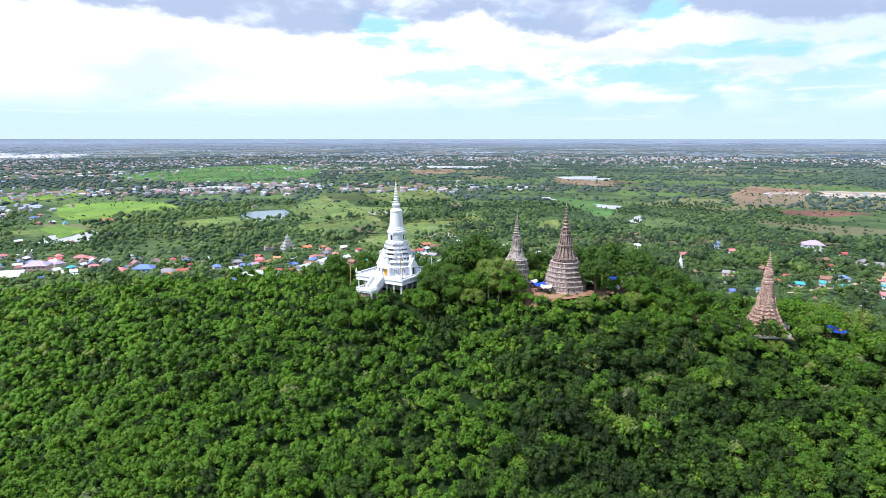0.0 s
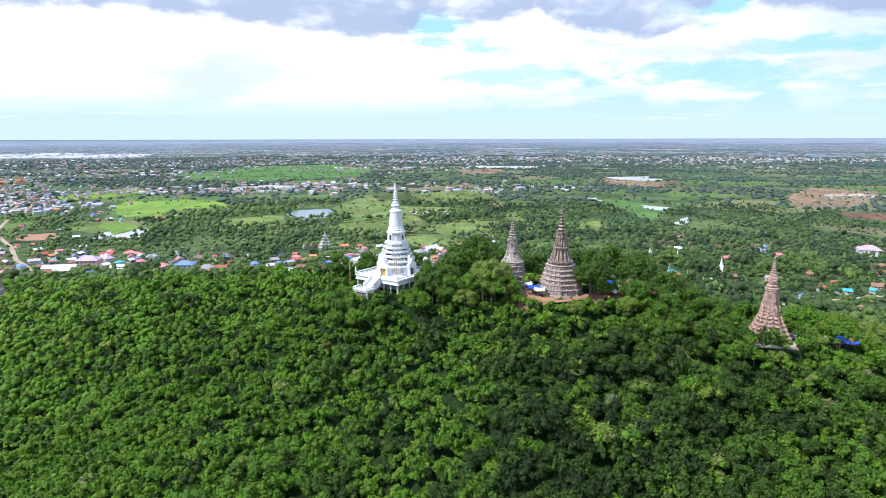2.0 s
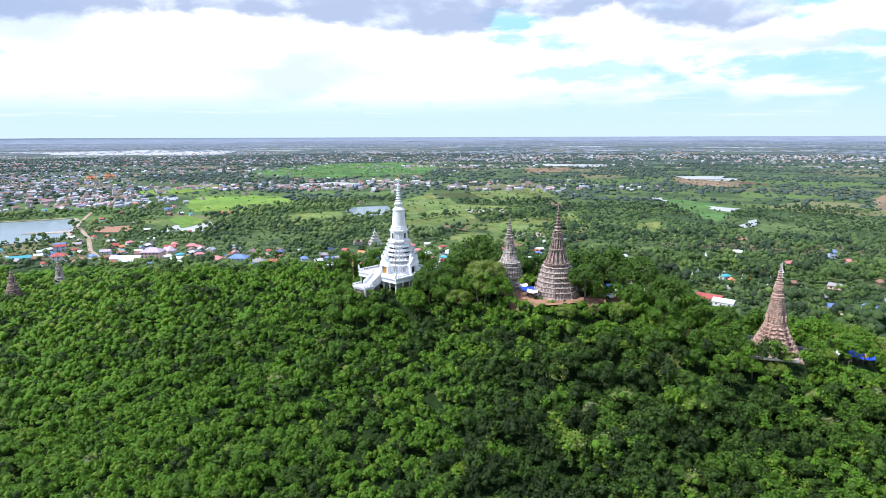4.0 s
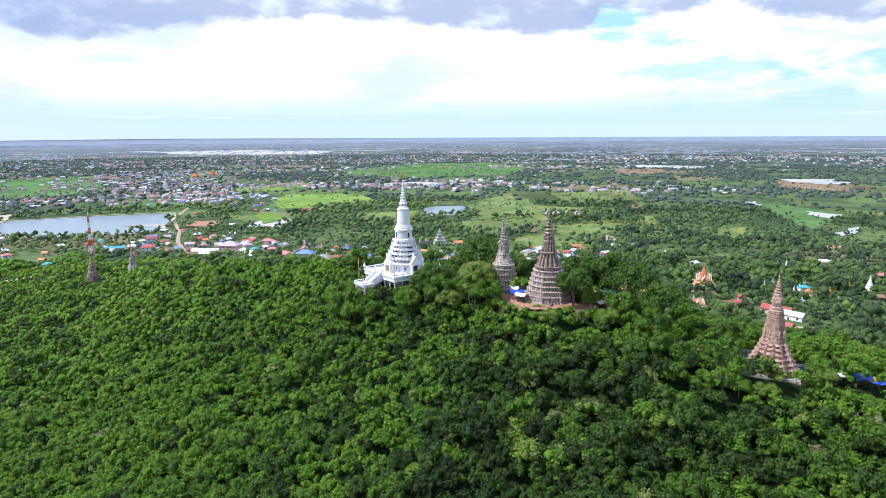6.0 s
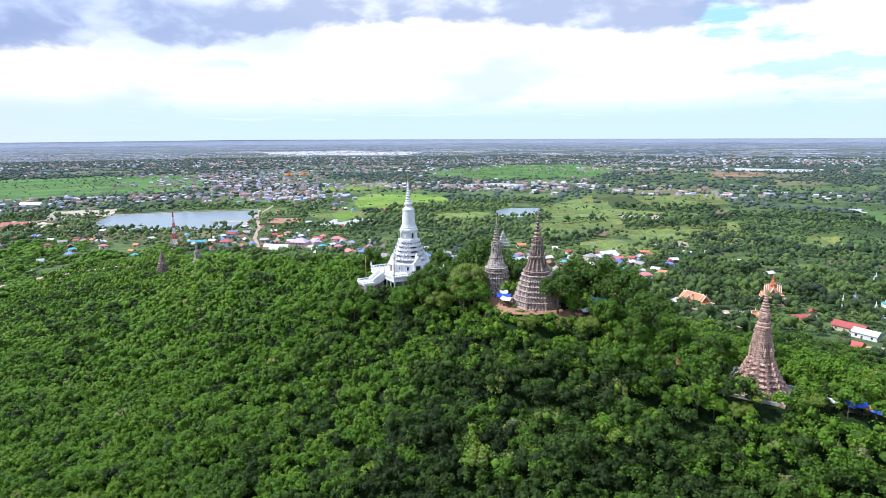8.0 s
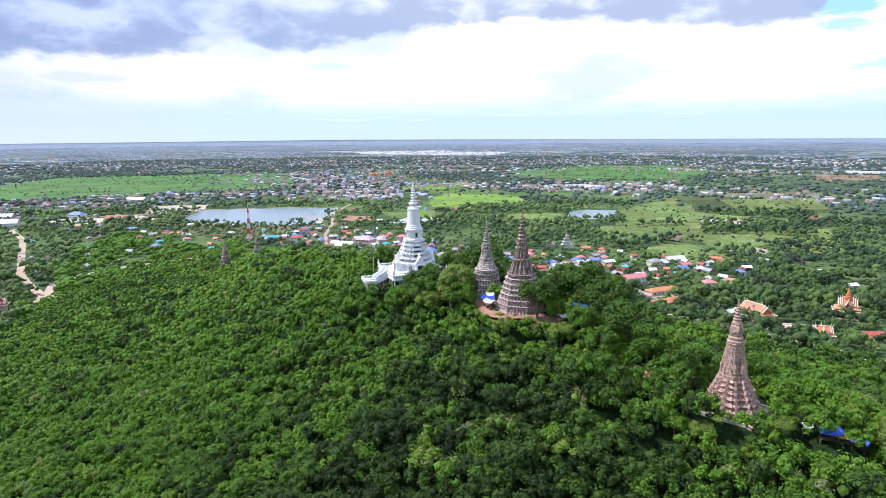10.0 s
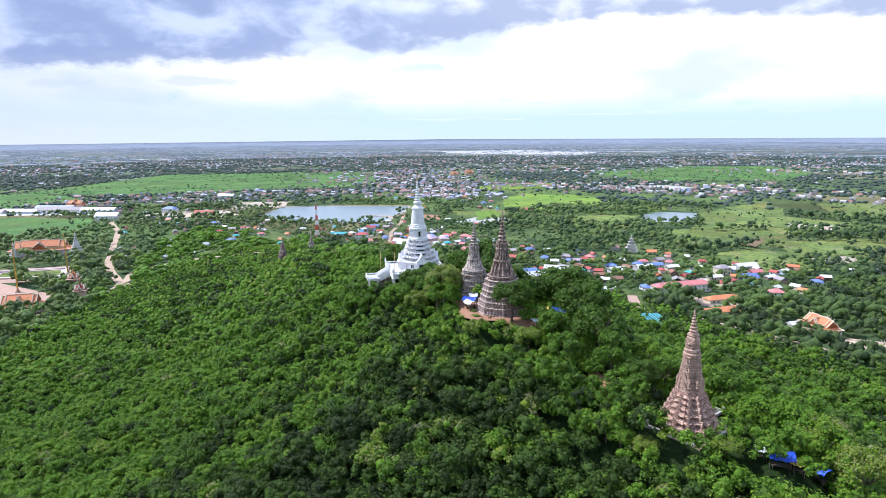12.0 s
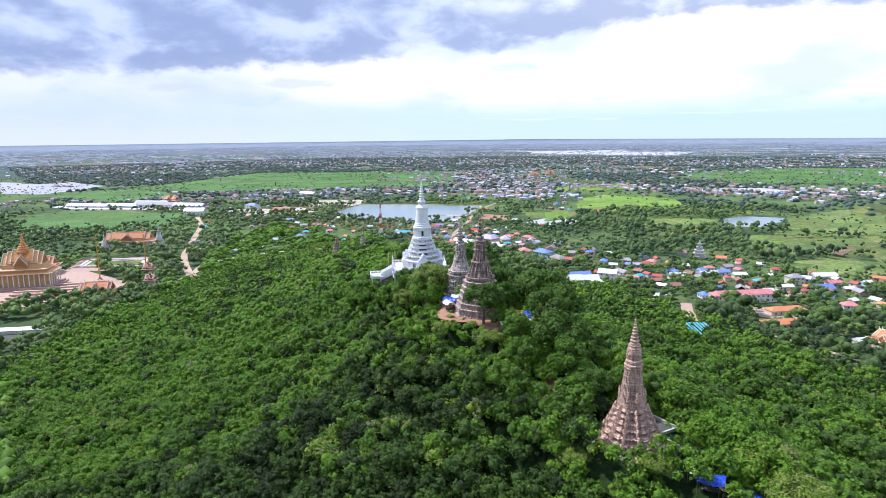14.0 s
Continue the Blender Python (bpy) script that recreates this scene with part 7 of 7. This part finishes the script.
# tone raised over the left slope in place of sunlight falling on it
tone = 0.34 + 0.32 * patch + rng.normal(0, 0.14, nh) - 0.14 * (hy < 190) * (hx > 15) + 0.06 * (hx < -40) + 0.09 * (hx < -110) + 0.08 * (hx < -190) + 0.07 * (hx > 105)
tone = np.minimum(tone, 0.66 + 0.10 * rng.random(nh))
tone[lime] = rng.uniform(0.52, 0.76, lime.sum())
tail = (hx < -95) & (rng.random(nh) < 0.75 * np.clip((-95 - hx) / 80, 0, 1)) & (hy > np.interp(hx, CREST[:, 0], CREST[:, 1]) - 45)   # lighter tone along the tail of the ridge, painting the sunlight on it
tone[tail] = rng.uniform(0.62, 0.80, tail.sum())
hr[lime] *= 0.9
olive = rng.random(nh) < 0.05 + 0.15 * (hx > 20) * (hy > 178)
tone[olive] = rng.uniform(0.66, 0.80, olive.sum())
pale = rng.random(nh) < 0.018 + 0.09 * (hx > 40)
tone[pale] = rng.uniform(0.74, 0.98, pale.sum())
gloom = rng.random(nh) < 0.045
tone[gloom] = rng.uniform(0.08, 0.18, gloom.sum())
tall = hr * rng.uniform(0.75, 1.05, nh)
lift = np.where(lime, 1.0, 2.2) + hr * rng.uniform(0.1, 0.7, nh) + rng.uniform(-0.6, 1.5, nh) * ~lime
by_stupa = (np.hypot(hx + 21, hy - 222) < 24) & (hy < 238) & (hx < -6)   # crowns lowered to fit the camera's view of the terrace
lift[by_stupa] = np.minimum(lift, 71.2 - hz - tall)[by_stupa]
by_old = (np.hypot(hx - 37, hy - 203) < 14) & (hy < 210)
lift[by_old] = np.minimum(lift, 73.4 - hz - tall)[by_old]
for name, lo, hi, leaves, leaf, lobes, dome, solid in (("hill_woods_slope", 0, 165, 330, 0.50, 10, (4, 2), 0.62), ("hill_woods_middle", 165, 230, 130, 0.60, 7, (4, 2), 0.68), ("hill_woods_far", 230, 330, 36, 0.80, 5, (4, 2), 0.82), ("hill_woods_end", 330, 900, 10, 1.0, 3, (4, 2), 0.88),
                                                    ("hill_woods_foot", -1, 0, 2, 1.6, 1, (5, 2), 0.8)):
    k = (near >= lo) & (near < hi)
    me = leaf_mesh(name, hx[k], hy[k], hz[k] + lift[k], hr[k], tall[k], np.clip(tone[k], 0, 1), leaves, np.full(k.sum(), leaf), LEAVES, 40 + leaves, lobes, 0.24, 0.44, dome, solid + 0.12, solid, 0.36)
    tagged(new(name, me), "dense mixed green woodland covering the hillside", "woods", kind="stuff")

# larger crowns on the shady back slope
bx, by = scatter(-20, 175, 232, 430, 9.5, 23)
bz = height(bx, by)
ok = (bz > 2.0) & clear(bx, by) & (by > np.interp(bx, CREST[:, 0], CREST[:, 1]) + 22) & (rng.random(len(bx)) < 0.62)
bx, by, bz = bx[ok], by[ok], bz[ok]
br = rng.uniform(4.2, 7.4, len(bx))
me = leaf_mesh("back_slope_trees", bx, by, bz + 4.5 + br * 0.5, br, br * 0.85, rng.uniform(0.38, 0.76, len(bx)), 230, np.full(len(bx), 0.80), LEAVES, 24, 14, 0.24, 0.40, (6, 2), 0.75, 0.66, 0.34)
tagged(new("back_slope_trees", me), "large dark broadleaf trees on the back slope", "woods", kind="stuff")

# scattered taller crowns along the long left slope
bx, by = scatter(-400, -70, 190, 390, 13, 27)
bz = height(bx, by)
ok = (bz > 6.0) & clear(bx, by) & (by < np.interp(bx, CREST[:, 0], CREST[:, 1]) + 20) & (rng.random(len(bx)) < 0.5)
bx, by, bz = bx[ok], by[ok], bz[ok]
br = rng.uniform(3.6, 6.0, len(bx))
me = leaf_mesh("slope_crowns", bx, by, bz + 3.4 + br * 0.45, br, br * 0.8, rng.uniform(0.16, 0.60, len(bx)), 130, np.full(len(bx), 0.85), LEAVES, 28, 10, 0.26, 0.42, (5, 2), 0.75, 0.66, 0.34)
tagged(new("slope_crowns", me), "taller crowns standing above the slope woods", "woods", kind="stuff")

# single trees that stand out round the shrines
protos = [make_tree(15.0, 6.8, 0.42, 3000, 0.58, 51, "tall dark green broadleaf tree by the shrines"),
          make_tree(11.0, 5.0, 0.52, 2400, 0.50, 52, "green broadleaf tree on the hilltop"),
          make_tree(9.5, 4.6, 0.86, 3000, 0.30, 53, "pale grey green tree with sparse leaves"),
          make_tree(9.0, 4.4, 0.64, 3000, 0.33, 54, "light green spreading tree on the slope"),
          make_tree(8.0, 3.8, 0.72, 3000, 0.30, 55, "yellow green tree beside the tower terrace")]
HEIGHTS = (15.3, 11.2, 9.7, 9.2, 8.2)
# x, y, height of the tree top above the plain, kind
stands = ((13, 231, 89, 0), (7, 236, 84, 0), (3, 218, 80, 0), (-2, 213, 79, 0), (-6, 207, 73, 3), (5, 208, 78, 1), (16, 212, 83, 2), (19, 205, 79, 2), (58, 220, 88, 0), (68, 214, 86, 0),
          (50, 225, 85, 0), (77, 207, 82, 0), (66, 203, 79, 1), (51, 203.5, 85, 0), (74, 197, 76, 1), (84, 202, 77, 1), (24, 226, 85, 0), (34, 224, 84, 0), (62, 197, 75, 2), (45, 194, 74, 2))
more = ((20, 207, 84.5, 2), (16, 208.5, 81, 1), (23, 204, 80, 3), (48.6, 212, 83, 1), (-30, 240, 80, 1), (-12, 246, 79, 1), (-38, 226, 73, 1), (117, 190, 66, 2), (90, 191, 68, 1), (124, 212, 70, 3), (117, 212, 69, 3), (130, 203.5, 69, 4), (138.5, 200, 68, 2), (112, 219, 67, 3),
        (107, 217, 69, 1), (95, 209, 72, 1), (92, 201, 73, 0), (113, 185, 60, 4), (129, 208, 68, 2), (92, 215, 70, 4), (84, 219, 72, 4), (100, 223, 67, 4),
        (88, 184, 64, 1), (93, 185.5, 65, 4), (84, 189, 67, 3), (97, 185, 63, 3), (103, 184.5, 63, 2), (-33, 209, 69, 1), (-26.5, 206, 67.5, 3), (-18, 206, 68, 1), (-36, 216, 71, 1), (-12, 213, 71.8, 3), (-35, 223, 71.5, 3), (-2, 222, 76.5, 1), (2.5, 228, 78, 1), (-6, 216, 75, 1), (-1, 234, 77.5, 1), (-6, 219, 77, 1), (-4.2, 224, 79, 1), (-9, 212.5, 72.5, 1), (38, 196.5, 72.5, 1), (32.5, 199, 73, 1), (27.5, 202.5, 74, 3), (45, 197.5, 73.5, 1), (35, 192, 70, 3), (-28, 210.5, 69.8, 3), (-23.5, 208.5, 68.8, 3), (-31.5, 213, 70, 3))
for i, (x, y, top, k) in enumerate(stands + more):
    z = float(height(x, y)[0])
    s = (top - z) / HEIGHTS[k]
    t = copy_thing(protos[k], pose(x, y, z - 0.1, 0, 0, i * 77))
    t.scale = (s ** 0.8, s ** 0.8, s)
for i, p in enumerate(protos):
    x, y = ((30, 230), (-42, 238), (10, 204), (130, 214), (110, 225))[i]
    p.matrix_basis = pose(x, y, float(height(x, y)[0]) - 0.1, 0, 0, i * 40)

# ---- trees of the plain ----
def grove(name, x, y, r, tone, leaves, leaf, seed, label, mat=FAR_LEAVES, lobes=6, dome=(5, 2), flat=0.85, solid=0.88, sit=0.85):
    px, py, pz, k = place(x, y)
    z = pz + height(x, y)
    me = leaf_mesh(name, px, py, z + r * (flat * sit) * k, r * k, r * flat * k, np.clip(tone, 0, 1), leaves, leaf * k, mat, seed, lobes, 0.30, 0.52, dome, solid, solid, 0.28)
    tagged(new(name, me), label, "trees", kind="stuff")


def seen_bearing(x, y):
    a = np.degrees(np.arctan2(x - MID[0], y - MID[1]))
    return (a > -100) & (a < 55)


# close belt round the foot of the hill
x, y = scatter(-1300, 560, -150, 1150, 8.2, 61)
d = np.hypot(x - 60, y - 60)
wood = lattice(x / 60, y / 60, 62) * 0.6 + lattice(x / 23, y / 23, 63) * 0.4
keep = (height(x, y) < np.where((x < -190) & (y > np.interp(x, CREST[:, 0], CREST[:, 1]) + 30), 30.0, 2.4)) & (d < 1150) & clear(x, y) & (wood > 0.16 - 0.08 * (x > 60) + 0.14 * (d > 620) + 0.06 * (d > 850) - 0.09 * (x > 150) * (d > 620)) & seen_bearing(x, y)
keep &= ~((x < -470) & (y > 700) & (wood < 0.5))
homes = np.array(HOMES)
gap = np.array([np.min(np.hypot(homes[:, 0] - a, homes[:, 1] - b)) for a, b in zip(x, y)])
keep &= (gap > 22) | (rng.random(len(x)) < 0.75)
heath = (d > 760) & (x > 40)
keep &= ~heath | (wood > 0.46) | (rng.random(len(x)) < 0.30)
x, y, wood, gap, heath = x[keep], y[keep], wood[keep], gap[keep], heath[keep]
r = np.where(gap < 22, 0.78, 1.0) * (3.5 + 6.2 * rng.random(len(x)) ** 1.7) * (0.85 + 0.45 * wood) * np.where(heath, 0.72, 1.0)
tone = 0.30 + 0.50 * lattice(x / 30, y / 30, 64) + rng.normal(0, 0.17, len(x)) + 0.17 * (x < 0) + 0.10 * (x < -250)
sunny = (x < -300) & (x > -680) & (y > np.interp(x, [-680, -500, -380, -300], [390, 285, 212, 190])) & (y < 470)   # trees at the tail of the ridge, painted brighter as if sunlit
tone[sunny] = np.clip(tone[sunny] + 0.18, 0.74, 0.92)
grove("ridge_tail_trees", x[sunny], y[sunny], r[sunny] * 0.92, np.clip(tone[sunny] - 0.22, 0.50, 0.74), 48, np.full(sunny.sum(), 1.0), 85, "trees where the ridge runs out into the plain, sunlight put into their tone", LEAVES, 6, (4, 2), 0.58, 0.92)
x, y, r, tone = x[~sunny], y[~sunny], r[~sunny], tone[~sunny]
lo = np.hypot(x - 60, y - 60) < 620
grove("village_trees_near", x[lo], y[lo], r[lo], tone[lo], 48, np.full(lo.sum(), 1.0), 65, "dark green trees filling the plain between the houses", MID_LEAVES, 6, (4, 2), 0.85, 0.74)
grove("village_trees_far", x[~lo], y[~lo], r[~lo], tone[~lo], 8, np.full((~lo).sum(), 1.4), 66, "scattered trees on the open plain", FAR_LEAVES, 2, (4, 2), 0.85, 0.84)
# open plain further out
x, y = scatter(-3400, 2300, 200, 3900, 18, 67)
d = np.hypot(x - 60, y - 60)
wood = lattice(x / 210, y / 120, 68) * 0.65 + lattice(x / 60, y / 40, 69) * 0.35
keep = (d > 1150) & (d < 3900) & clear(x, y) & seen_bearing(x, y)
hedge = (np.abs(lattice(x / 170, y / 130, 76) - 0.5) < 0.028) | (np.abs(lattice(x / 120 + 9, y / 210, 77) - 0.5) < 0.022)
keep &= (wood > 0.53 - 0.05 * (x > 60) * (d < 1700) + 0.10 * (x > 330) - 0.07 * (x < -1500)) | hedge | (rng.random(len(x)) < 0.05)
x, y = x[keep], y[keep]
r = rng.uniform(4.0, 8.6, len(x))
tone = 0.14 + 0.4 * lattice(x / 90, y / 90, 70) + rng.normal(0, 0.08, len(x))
grove("distant_trees", x, y, r, tone, 1, np.full(len(x), 3.0), 71, "far tree lines and groves on the plain", HAZE_BLUE_LEAVES, 1, (4, 2), 0.55, 0.88, 0.45)
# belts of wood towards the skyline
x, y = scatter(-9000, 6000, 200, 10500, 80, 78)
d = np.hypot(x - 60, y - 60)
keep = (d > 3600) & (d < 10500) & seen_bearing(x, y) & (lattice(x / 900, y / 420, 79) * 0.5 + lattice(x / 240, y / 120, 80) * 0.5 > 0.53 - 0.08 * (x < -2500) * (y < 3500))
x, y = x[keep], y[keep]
grove("skyline_woods", x, y, rng.uniform(16, 46, len(x)), rng.uniform(0.1, 0.7, len(x)), 1, np.full(len(x), 10.0), 82, "low woods towards the skyline, haze blue put into their colour", SKYLINE_HAZE_LEAVES, 1, (5, 1), 0.09, 0.88, 0.12)
# lone field trees
x, y = scatter(-2300, 1300, 100, 2600, 27, 72)
keep = seen_bearing(x, y) & (lattice(x / 120, y / 90, 74) * 0.6 + lattice(x / 34, y / 34, 75) * 0.4 > 0.50 - 0.04 * (y < 1250)) & (np.hypot(x - 60, y - 60) > 640)
for poly in KEEP_OUT[:6]:
    keep &= ~inside(x, y, poly)
x, y = x[keep], y[keep]
grove("field_trees", x, y, rng.uniform(2.2, 4.6, len(x)), rng.uniform(0.1, 0.5, len(x)), 6, np.full(len(x), 1.5), 73, "single trees standing in the fields", FAR_LEAVES, 2)
# small palms on the lake shore
k = np.linspace(0, 1, 70)
shore = np.array([(-767, 550), (-715, 542), (-668, 546), (-612, 580), (-558, 645)], float)
x = np.interp(k * 4, range(5), shore[:, 0]) + rng.normal(0, 1.5, 70)
y = np.interp(k * 4, range(5), shore[:, 1]) + rng.normal(0, 1.5, 70)
grove("shore_palms", x, y, rng.uniform(1.6, 2.6, 70), rng.uniform(0.1, 0.4, 70), 30, np.full(70, 0.9), 81, "row of small palms along the lake shore")
